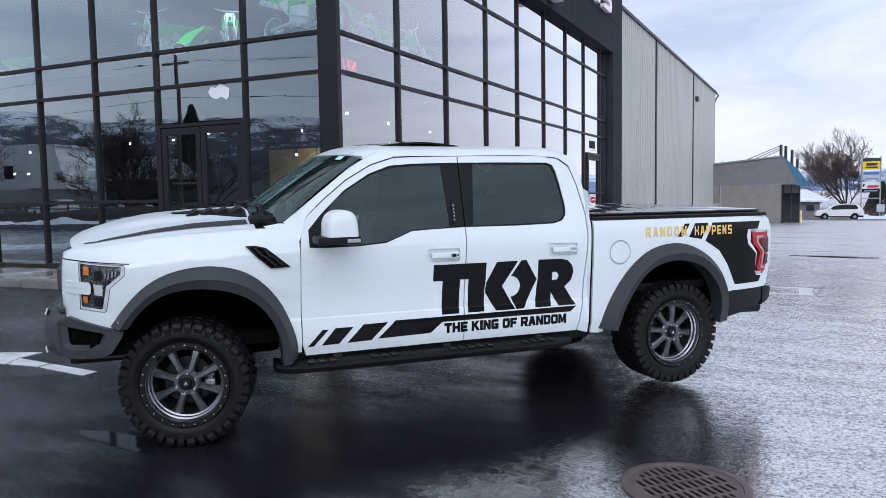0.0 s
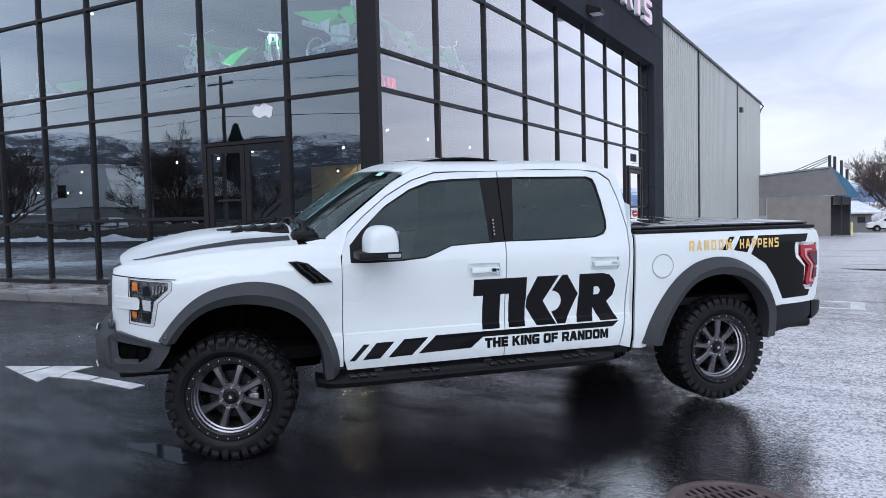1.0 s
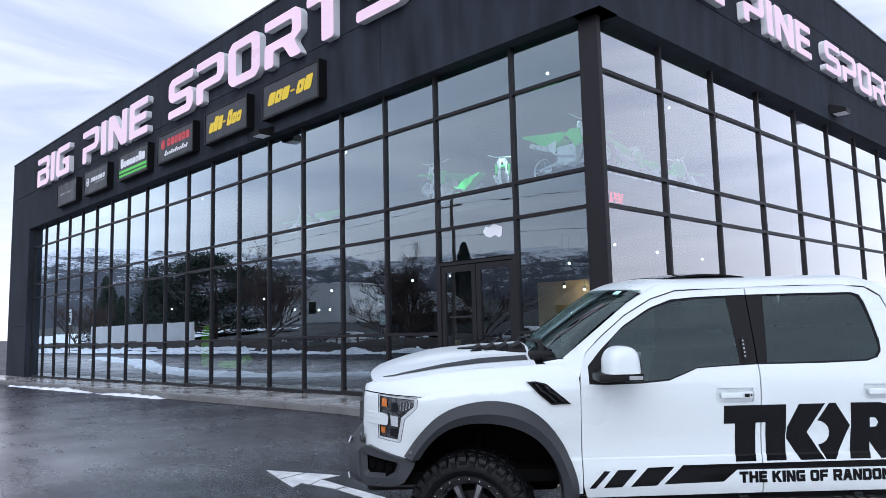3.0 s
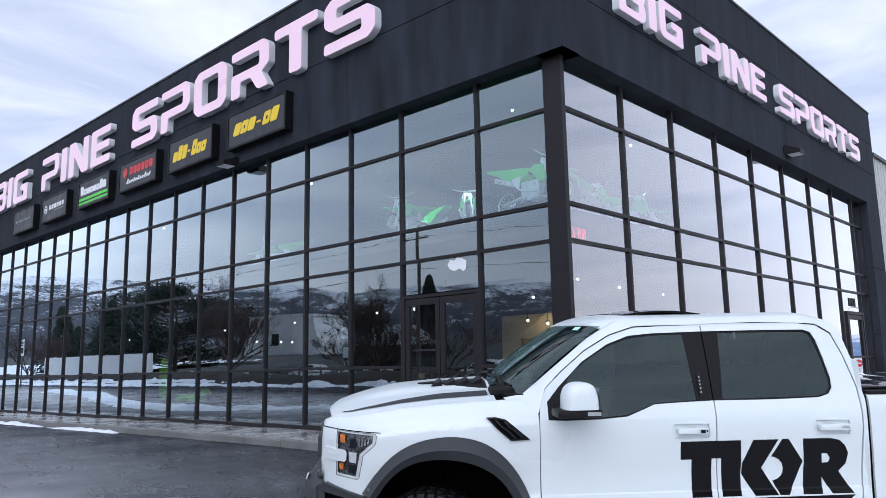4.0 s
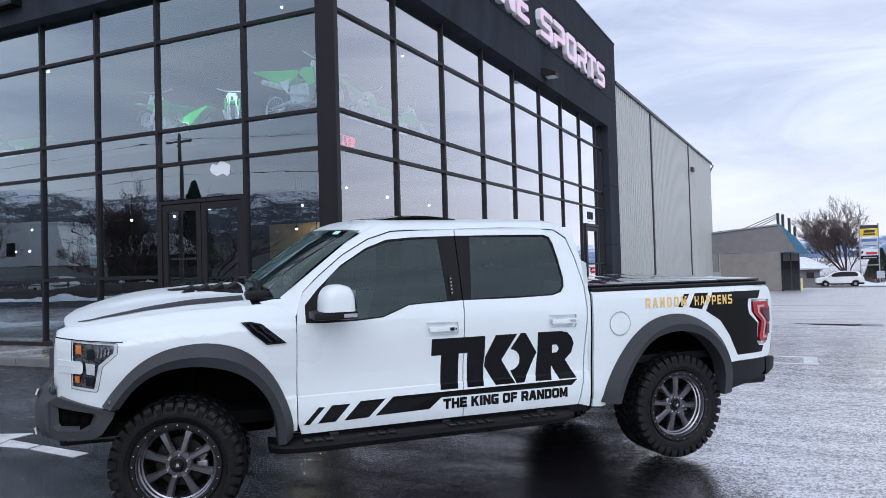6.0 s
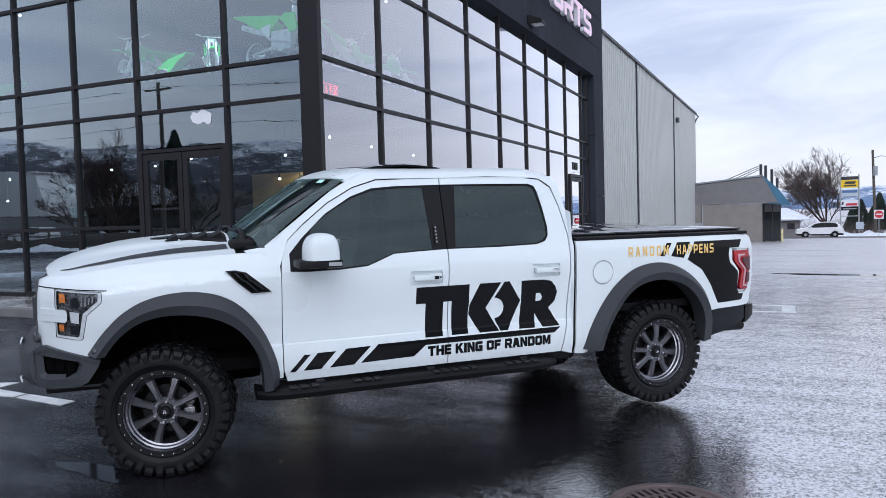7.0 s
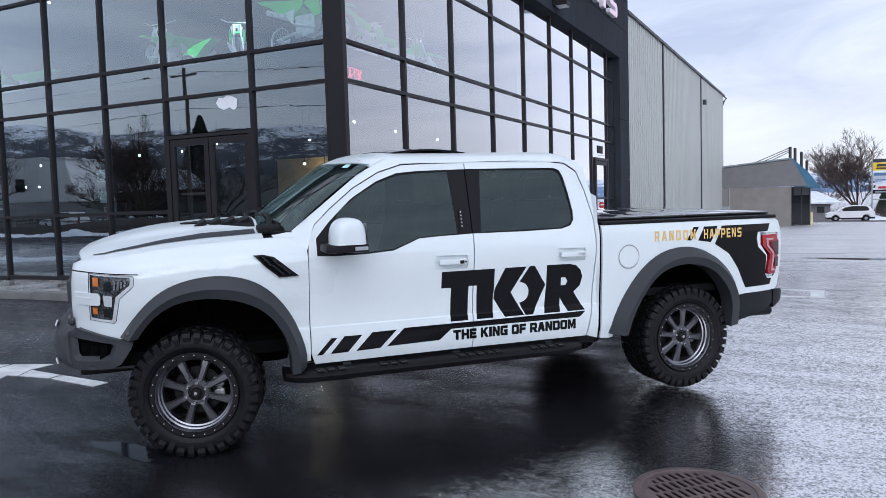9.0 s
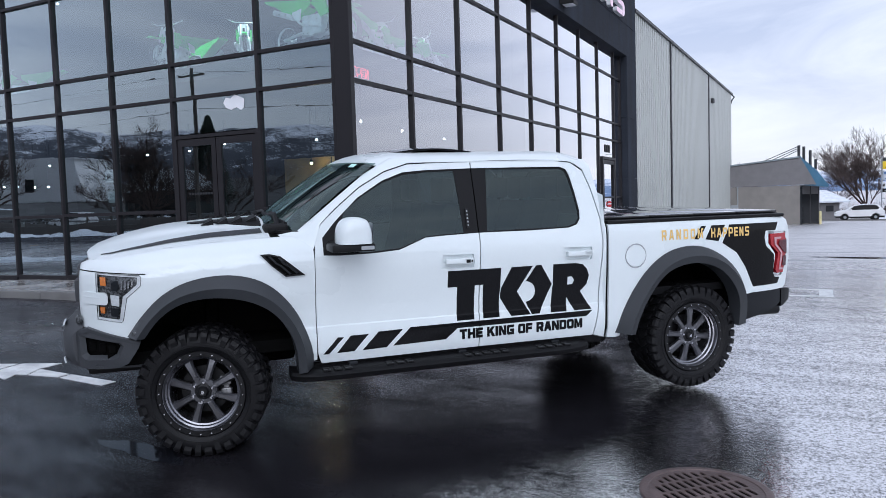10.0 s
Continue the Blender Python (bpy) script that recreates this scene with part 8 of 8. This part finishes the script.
for sd in (-1, 1):
    for o, p, xf in ((OUT_F, IN_F, 1), (OUT_R, IN_R, 0)):
        fl = part("arch_flare", flare(o, p, sd), "flare", truck, "grey plastic arch flare", smooth=24)
        if xf:
            bm = bmesh.new()
            lathe(bm, [(0.001, sd * 0.012), (0.012, sd * 0.010), (0.016, sd * 0.004), (0.019, 0.0)], sides=16)
            part("marker_lamp", bm, "lamp_smoke", fl, at=pose(-0.375, sd * 1.015, 0.845))
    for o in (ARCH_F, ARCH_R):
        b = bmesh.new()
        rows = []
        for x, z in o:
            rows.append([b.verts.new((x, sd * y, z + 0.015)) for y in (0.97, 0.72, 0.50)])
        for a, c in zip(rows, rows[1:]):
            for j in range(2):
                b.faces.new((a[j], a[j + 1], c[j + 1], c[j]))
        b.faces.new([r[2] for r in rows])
        part("wheel_well", b, "liner_shade", truck)

# rear bumper, exhaust
bm = bmesh.new()
box(bm, 4.62, -0.80, 0.60, 4.88, 0.80, 0.765, 0.03)
rb = part("rear_bumper", bm, "trim_grey", truck, "dark grey rear bumper", smooth=40)
for sd in (-1, 1):
    part("bumper_wing", sheet([(4.280, 0.745), (4.686, 0.760), (4.690, 0.650), (4.655, 0.625), (4.50, 0.565), (4.30, 0.520), (4.275, 0.60)], thick=0.08, lift=0.004, side=sd, step=0.06), "trim_grey", rb, smooth=30)
    part("bumper_step", sheet([(4.694, 0.762), (4.835, 0.752), (4.858, 0.735), (4.852, 0.665), (4.835, 0.650), (4.70, 0.607)], thick=0.12, lift=0.01, side=sd, step=0.03), "black", rb, smooth=30)
    bm = bmesh.new()
    lathe(bm, [(0.0, -0.16), (0.045, -0.16), (0.05, 0.10), (0.044, 0.10), (0.042, -0.02), (0.0, -0.02)], sides=20)
    part("exhaust_tip", bm, "satin", truck, at=pose(4.745, sd * 0.76, 0.548, rz=-90))

# side steps
for sd in (-1, 1):
    b = bmesh.new()
    rows = []
    for x, w in ((0.56, 1.00), (0.62, 1.06), (0.72, 1.095), (0.9, 1.10), (2.55, 1.10), (2.72, 1.06), (2.80, 1.0)):
        rows.append([b.verts.new((x, sd * y, z)) for y, z in ((w - 0.16, 0.505), (w - 0.02, 0.490), (w, 0.470), (w - 0.01, 0.440), (w - 0.05, 0.425), (w - 0.16, 0.445))])
    for a, c in zip(rows, rows[1:]):
        for j in range(6):
            b.faces.new((a[j], a[(j + 1) % 6], c[(j + 1) % 6], c[j]))
    b.faces.new(rows[0])
    b.faces.new(rows[-1][::-1])
    st = part("side_step", b, "black", truck, "black running board", smooth=40)
    for k in list(range(3)) + list(range(6, 9)) + list(range(14, 19)) + list(range(22, 26)):
        b = bmesh.new()
        x = 0.76 + 0.072 * k
        for w in (0.99, 1.04):
            box(b, x, min(sd * w, sd * (w + .034)), 0.494, x + 0.048, max(sd * w, sd * (w + .034)), 0.506, 0.003)
        part("tread_cleat", b, "satin", st)
    for x in (0.95, 1.75, 2.5):
        b = bmesh.new()
        box(b, x, min(sd * .80, sd * .98), 0.46, x + 0.06, max(sd * .80, sd * .98), 0.52, 0.008)
        part("step_bracket", b, "trim_grey", st)

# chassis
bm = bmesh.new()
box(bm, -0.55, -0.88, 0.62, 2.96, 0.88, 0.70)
part("underbody", bm, "liner_shade", truck)
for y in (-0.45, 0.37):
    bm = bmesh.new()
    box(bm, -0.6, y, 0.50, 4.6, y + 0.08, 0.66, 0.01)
    part("frame_rail", bm, "liner_shade", truck)
# unseen running gear, added to block light passing under the truck
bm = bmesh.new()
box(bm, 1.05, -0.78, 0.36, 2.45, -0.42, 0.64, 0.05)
part("fuel_tank", bm, "liner_shade", truck, smooth=40)
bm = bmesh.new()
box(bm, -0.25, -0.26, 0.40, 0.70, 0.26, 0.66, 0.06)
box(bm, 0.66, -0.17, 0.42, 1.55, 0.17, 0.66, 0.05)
part("gearbox", bm, "liner_shade", truck, smooth=40)
bm = bmesh.new()
tube(bm, [(1.5, 0.0, 0.50), (3.7, 0.05, 0.44)], 0.045, 12)
part("drive_shaft", bm, "liner_shade", truck, smooth=60)
bm = bmesh.new()
tube(bm, [(0.6, 0.42, 0.46), (2.4, 0.44, 0.44), (2.9, 0.56, 0.46), (3.3, 0.62, 0.60), (4.1, 0.70, 0.58), (4.6, 0.76, 0.55)], 0.05, 10)
box(bm, 1.6, 0.30, 0.37, 2.5, 0.66, 0.56, 0.05)
part("exhaust_pipe", bm, "liner_shade", truck, smooth=60)
bm = bmesh.new()
lathe(bm, [(0.16, 0.46), (0.36, 0.45), (0.40, 0.52), (0.40, 0.62), (0.36, 0.68), (0.16, 0.68)], axis="z", sides=32, close=True)
part("spare_tyre", bm, "rubber", truck, at=pose(4.22, 0, 0), smooth=50)
for sd in (-1, 1):
    bm = bmesh.new()
    tube(bm, [(2.95, sd * 0.56, 0.62), (3.4, sd * 0.56, 0.50), (3.708, sd * 0.56, 0.47), (4.1, sd * 0.56, 0.54), (4.5, sd * 0.56, 0.66)], 0.04, 6)
    part("leaf_spring", bm, "liner_shade", truck)
for x in (0.45, 1.8, 2.9, 4.5):
    bm = bmesh.new()
    box(bm, x, -0.42, 0.47, x + 0.12, 0.42, 0.62, 0.01)
    part("cross_member", bm, "liner_shade", truck)
for x in (0.0, 3.708):
    bm = bmesh.new()
    tube(bm, [(x, -0.85, 0.435), (x, 0.85, 0.435)], 0.055, 12)
    bmesh.ops.create_uvsphere(bm, u_segments=14, v_segments=10, radius=0.15, matrix=Matrix.Translation((x, 0.1, 0.43)))
    part("axle", bm, "liner_shade", truck, smooth=60)
    for sd in (-1, 1):
        bm = bmesh.new()
        tube(bm, [(x + 0.06, sd * 0.52, 0.42), (x + 0.10, sd * 0.50, 1.0)], 0.05, 12)
        part("shock_absorber", bm, "liner_shade", truck, smooth=60)


# wheels
def tyre_bm():
    b = bmesh.new()
    half_w = 0.166
    prof = [(0.290, -half_w + .03), (0.305, -half_w + .008), (0.340, -half_w - .002), (0.380, -half_w + .004), (0.408, -half_w + .018), (0.420, -half_w + .05),
            (0.423, 0.0), (0.420, half_w - .05), (0.408, half_w - .018), (0.380, half_w - .004), (0.340, half_w + .002), (0.305, half_w - .008), (0.290, half_w - .03)]
    lathe(b, prof, sides=72)
    return b


def lug(b, a, y0, y1, r0, r1, w, skew=0.0):
    """One tread block, from radius r0 to r1, across y0 to y1."""
    def pt(r, y, da):
        return (r * math.cos(a + da + skew * y), y, r * math.sin(a + da + skew * y))
    v = [b.verts.new(pt(r, y, da)) for r, k in ((r0, 1.0), (r1, 0.86)) for y, da in ((y0, -w * k), (y1, -w * k), (y1, w * k), (y0, w * k))]
    for q in ((4, 5, 6, 7), (0, 1, 5, 4), (1, 2, 6, 5), (2, 3, 7, 6), (3, 0, 4, 7)):
        b.faces.new([v[i] for i in q])


def shoulder_block(b, a, sd, w, r_lo):
    """A side biter that runs from the tread down the sidewall."""
    ring = [(r_lo, 0.168), (0.400, 0.173), (0.426, 0.166), (0.437, 0.146), (0.432, 0.10)]
    base = [(r_lo, 0.158), (0.398, 0.156), (0.412, 0.142), (0.418, 0.122), (0.418, 0.10)]
    L = [b.verts.new((r * math.cos(a - w), sd * y, r * math.sin(a - w))) for r, y in ring]
    R = [b.verts.new((r * math.cos(a + w), sd * y, r * math.sin(a + w))) for r, y in ring]
    l0 = [b.verts.new((r * math.cos(a - w * 1.2), sd * y, r * math.sin(a - w * 1.2))) for r, y in base]
    r0 = [b.verts.new((r * math.cos(a + w * 1.2), sd * y, r * math.sin(a + w * 1.2))) for r, y in base]
    for i in range(4):
        b.faces.new((L[i], L[i + 1], R[i + 1], R[i]))
        b.faces.new((L[i], l0[i], l0[i + 1], L[i + 1]))
        b.faces.new((R[i], R[i + 1], r0[i + 1], r0[i]))
    b.faces.new((L[0], R[0], r0[0], l0[0]))


def make_wheel():
    root = new("wheel")
    tyre = part("tyre", tyre_bm(), "rubber", root, "chunky black off-road tyre", smooth=50)
    b = bmesh.new()
    n = 36
    for k in range(n):
        a = 2 * math.pi * k / n
        for sd in (-1, 1):
            shoulder_block(b, a + (0.5 if sd > 0 else 0) * 2 * math.pi / n, sd, 0.062 if k % 2 else 0.050, 0.372 if k % 2 else 0.352)
        lug(b, a, -0.090, -0.010, 0.416, 0.437, 0.055, 1.2)
        lug(b, a + math.pi / n, 0.010, 0.090, 0.416, 0.437, 0.055, -1.2)
    tagged(part("tread", b, "rubber", tyre), kind="stuff")
    # raised ring on the sidewall
    b = bmesh.new()
    for sd in (-1, 1):
        lathe(b, [(0.322, sd * 0.162), (0.326, sd * 0.169), (0.331, sd * 0.170), (0.335, sd * 0.165)], sides=64)
    part("sidewall_ring", b, "rubber", tyre, smooth=50)
    rim = part("rim", (lambda q: (lathe(q, [(0.258, -0.148), (0.262, -0.160), (0.292, -0.160), (0.299, -0.150), (0.299, -0.125), (0.290, -0.110)], sides=64), q)[1])(bmesh.new()), "satin", root, "gunmetal eight-spoke wheel with a black bolted ring", smooth=40)
    b = bmesh.new()
    lathe(b, [(0.259, -0.151), (0.253, -0.144), (0.250, -0.120), (0.240, -0.114), (0.237, -0.094), (0.227, -0.089), (0.220, -0.02), (0.210, 0.13)], sides=64)
    part("barrel", b, "lip", rim, "polished inner lip", smooth=40)
    b = bmesh.new()
    lathe(b, [(0.0, 0.02), (0.212, 0.02), (0.212, 0.05), (0.0, 0.05)], sides=40)
    part("back_disc", b, "liner_shade", rim)
    for k in range(24):
        a = 2 * math.pi * (k + 0.5) / 24
        b = bmesh.new()
        bmesh.ops.create_cone(b, cap_ends=True, segments=6, radius1=0.0062, radius2=0.005, depth=0.010, matrix=Matrix.Translation((0.277 * math.cos(a), -0.163, 0.277 * math.sin(a))) @ Matrix.Rotation(math.pi / 2, 4, "X"))
        part("ring_bolt", b, "chrome", rim)
    for k in range(8):
        a = 2 * math.pi * (k + 0.5) / 8
        b = bmesh.new()
        ca, sa = math.cos(a), math.sin(a)

        def at(r, t, y):
            return (r * ca - t * sa, y, r * sa + t * ca)
        sec = [(0.060, 0.034, -0.092, 0.05), (0.088, 0.025, -0.099, 0.05), (0.14, 0.024, -0.097, 0.055), (0.19, 0.029, -0.091, 0.05), (0.226, 0.035, -0.085, 0.05)]
        rows = [[b.verts.new(at(r, -w, y + .014)), b.verts.new(at(r, -w * .55, y)), b.verts.new(at(r, w * .55, y)), b.verts.new(at(r, w, y + .014)), b.verts.new(at(r, w * .8, y + d)), b.verts.new(at(r, -w * .8, y + d))] for r, w, y, d in sec]
        for p, q in zip(rows, rows[1:]):
            for j in range(6):
                b.faces.new((p[j], p[(j + 1) % 6], q[(j + 1) % 6], q[j]))
        b.faces.new(rows[0])
        b.faces.new(rows[-1][::-1])
        part("spoke", b, "gun", rim, smooth=15)
    b = bmesh.new()
    lathe(b, [(0.0, -0.088), (0.052, -0.088), (0.056, -0.097), (0.082, -0.097), (0.092, -0.088), (0.094, -0.05), (0.0, -0.05)], sides=32)
    hub = part("hub", b, "gun", rim, smooth=40)
    for k in range(6):
        a = 2 * math.pi * k / 6 + 0.3
        b = bmesh.new()
        bmesh.ops.create_cone(b, cap_ends=True, segments=6, radius1=0.0105, radius2=0.008, depth=0.028, matrix=Matrix.Translation((0.068 * math.cos(a), -0.104, 0.068 * math.sin(a))) @ Matrix.Rotation(math.pi / 2, 4, "X"))
        part("lug_nut", b, "chrome", hub)
    b = bmesh.new()
    lathe(b, [(0.0, -0.122), (0.026, -0.122), (0.034, -0.114), (0.038, -0.100), (0.053, -0.096), (0.053, -0.086)], sides=24)
    cap = part("cap", b, "satin", hub, smooth=40)
    b = bmesh.new()
    prism(b, [(-.012, -.010), (.012, -.010), (.008, .012), (-.004, .014)], -0.1255, -0.1225)
    part("cap_mark", b, "chrome", hub)
    b = bmesh.new()
    lathe(b, [(0.06, -0.02), (0.165, -0.02), (0.165, 0.0), (0.06, 0.0)], sides=40, close=True)
    part("brake_disc", b, "satin", rim)
    b = bmesh.new()
    box(b, 0.105, -0.050, -0.070, 0.180, 0.005, -0.006, 0.015)
    box(b, 0.105, -0.050, 0.010, 0.182, 0.005, 0.080, 0.015)
    box(b, 0.125, -0.040, -0.05, 0.165, 0.0, 0.06, 0.008)
    part("brake_caliper", b, "caliper", rim, "bare metal brake caliper", smooth=40)
    return root


wheel = make_wheel()
wheel.parent = truck
wheel.matrix_basis = pose(0.025, -0.822, 0.411, rz=-14) @ pose(0, 0, 0, ry=-4.5) @ Matrix.Diagonal((0.940, 1.0, 0.940, 1.0))
for x, y, rz, ry in ((3.780, -0.832, 0, 31), (0.03, 0.835, 166, 5), (3.745, 0.82, 180, 60)):
    copy_thing(wheel, pose(x, y, (0.434 if x > 2 else 0.428) - 0.026 * (y + 0.83), rz=rz) @ pose(0, 0, 0, ry=ry) @ Matrix.Scale(1.010 if x > 2 else 0.985, 4))

# cabin
bm = bmesh.new()
box(bm, 0.62, -0.84, 1.02, 1.02, 0.84, 1.40, 0.06)
part("dashboard", bm, "seat", truck, smooth=40)
bm = bmesh.new()
lathe(bm, [(0.17 + 0.016 * math.cos(a), 0.016 * math.sin(a)) for a in [2 * math.pi * k / 8 for k in range(8)]], axis="z", sides=28, close=True)
box(bm, -0.16, -0.02, -0.01, 0.16, 0.02, 0.01)
part("steering_wheel", bm, "seat", truck, at=pose(1.16, -0.42, 1.30, ry=-65), smooth=60)
for x, ys in ((1.62, (-0.42, 0.42)), (2.48, (-0.45, 0.0, 0.45))):
    for y in ys:
        bm = bmesh.new()
        w = 0.27 if x < 2 else 0.22
        box(bm, x - 0.42, y - w, 0.80, x + 0.12, y + w, 1.00, 0.05)
        prism(bm, [(x, 0.95), (x + 0.16, 0.95), (x + 0.28, 1.55), (x + 0.16, 1.56)], y - w * .95, y + w * .95)
        box(bm, x + 0.17, y - 0.14, 1.57, x + 0.28, y + 0.14, 1.76, 0.04)
        part("seat", bm, "seat", truck, "black leather seat", smooth=40)
bm = bmesh.new()
box(bm, 0.6, -0.86, 0.70, 2.94, 0.86, 0.76)
part("cabin_floor", bm, "seat", truck)
bm = bmesh.new()
box(bm, 1.33, -0.66, 1.865, 2.88, 0.66, 1.88)
part("headliner", bm, "wall_in", truck)

# black graphics on the side: a row of slanted bars and a line
GRAPHIC = [
    [(0.775, 0.588), (0.815, 0.588), (0.917, 0.695), (0.877, 0.698)],
    [(0.868, 0.590), (0.988, 0.592), (1.090, 0.702), (0.965, 0.702)],
    [(1.045, 0.593), (1.215, 0.598), (1.335, 0.715), (1.160, 0.712)],
    [(1.262, 0.604), (1.650, 0.612), (1.741, 0.685), (2.790, 0.685), (2.845, 0.727), (1.390, 0.722)],
]
decal = part("side_graphic", sheet(GRAPHIC[0], thick=0.001, lift=0.002, side=-1, step=0.06), "vinyl", truck, "black vinyl graphic", smooth=30)
for g in GRAPHIC[1:]:
    part("bar", sheet(g, thick=0.001, lift=0.002, side=-1, step=0.06), "vinyl", decal, smooth=30)
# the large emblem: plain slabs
EMBLEM = [
    ([(1.677, 1.111), (2.086, 1.111), (2.083, 0.959), (2.075, 0.893), (2.071, 0.751), (1.943, 0.751), (1.948, 0.996), (1.883, 0.996), (1.872, 0.750), (1.739, 0.750), (1.748, 0.993), (1.674, 0.993)], []),
    ([(2.089, 0.958), (2.170, 1.111), (2.342, 1.111), (2.219, 0.927), (2.324, 0.750), (2.165, 0.750), (2.081, 0.890)], []),
    ([(2.369, 1.113), (2.411, 1.113), (2.505, 0.963), (2.396, 0.750), (2.333, 0.750), (2.290, 0.843), (2.322, 0.852), (2.347, 0.870), (2.363, 0.896), (2.367, 0.925), (2.360, 0.953), (2.342, 0.978), (2.314, 0.994), (2.290, 1.000)], []),
    ([(2.511, 1.112), (2.702, 1.110), (2.762, 1.097), (2.800, 1.060), (2.820, 1.010), (2.801, 0.940), (2.747, 0.892), (2.839, 0.750), (2.691, 0.750), (2.628, 0.857), (2.623, 0.749), (2.490, 0.751), (2.513, 0.961)], [[(2.636, 1.010), (2.673, 1.010), (2.692, 0.979), (2.678, 0.951), (2.636, 0.949)]]),
]
for o, h in EMBLEM:
    o, h = [(x, z - 0.014) for x, z in o], [[(x, z - 0.014) for x, z in q] for q in h]
    part("emblem_shape", sheet(o, h, thick=0.001, lift=0.002, side=-1, step=0.05), "vinyl", truck, smooth=30)


def bolder(loop, d):
    """A closed outline moved outwards by d."""
    area = sum(a[0] * b[1] - b[0] * a[1] for a, b in zip(loop, loop[1:] + loop[:1]))
    sg = d if area > 0 else -d
    out = []
    for i, p in enumerate(loop):
        a, b = Vector(loop[i - 1]), Vector(loop[(i + 1) % len(loop)])
        u, w = (Vector(p) - a).normalized(), (b - Vector(p)).normalized()
        n = Vector((u.y + w.y, -u.x - w.x))
        n = n / max(0.5, n.length_squared / 2)
        out.append((p[0] + n.x * sg, p[1] + n.y * sg))
    return out


def side_text(text, x0, x1, z, h, material, slope, parent, name, gap=0.14, bold=0.0):
    for c, x, kx, ky in line_of(text, x1 - x0, h, gap):
        loops = [[(x0 + x + px * kx, z + slope * x + pz * ky) for px, pz in lp] for lp in GLYPHS[c][1]]
        loops = [bolder(lp, bold if i == 0 else -bold) for i, lp in enumerate(loops)]
        part(name, sheet(loops[0], loops[1:], thick=0.001, lift=0.0035, side=-1, step=0), material, parent)


side_text("THE KING OF RANDOM", 1.758, 2.752, 0.604, 0.066, "vinyl", -0.001, decal, "letter", 0.22, 0.0034)
# bed graphic and lettering
BP = [[(4.120, 1.330), (4.632, 1.331), (4.599, 1.266), (4.490, 1.264), (4.480, 1.209), (4.496, 1.138), (4.590, 1.058), (4.590, 0.902), (4.612, 0.868), (4.672, 0.862), (4.648, 0.812), (4.378, 0.802), (4.291, 0.969), (4.192, 1.099), (4.048, 1.184)],
      [(3.840, 1.329), (3.891, 1.329), (3.814, 1.223), (3.769, 1.226)], [(3.943, 1.330), (4.078, 1.330), (4.008, 1.200), (3.879, 1.220)]]
bed_graphic = part("bed_graphic", sheet(BP[0], thick=0.001, lift=0.002, side=-1, step=0.06), "vinyl", truck, "black vinyl graphic with gold lettering", smooth=30)
for g in BP[1:]:
    part("bar", sheet(g, thick=0.001, lift=0.002, side=-1, step=0.06), "vinyl", bed_graphic, smooth=30)
side_text("RANDOM", 3.462, 3.856, 1.230, 0.080, "gold", 0.004, bed_graphic, "letter", 0.55)
side_text("HAPPENS", 3.936, 4.316, 1.232, 0.076, "gold", 0.0, bed_graphic, "letter", 0.40)
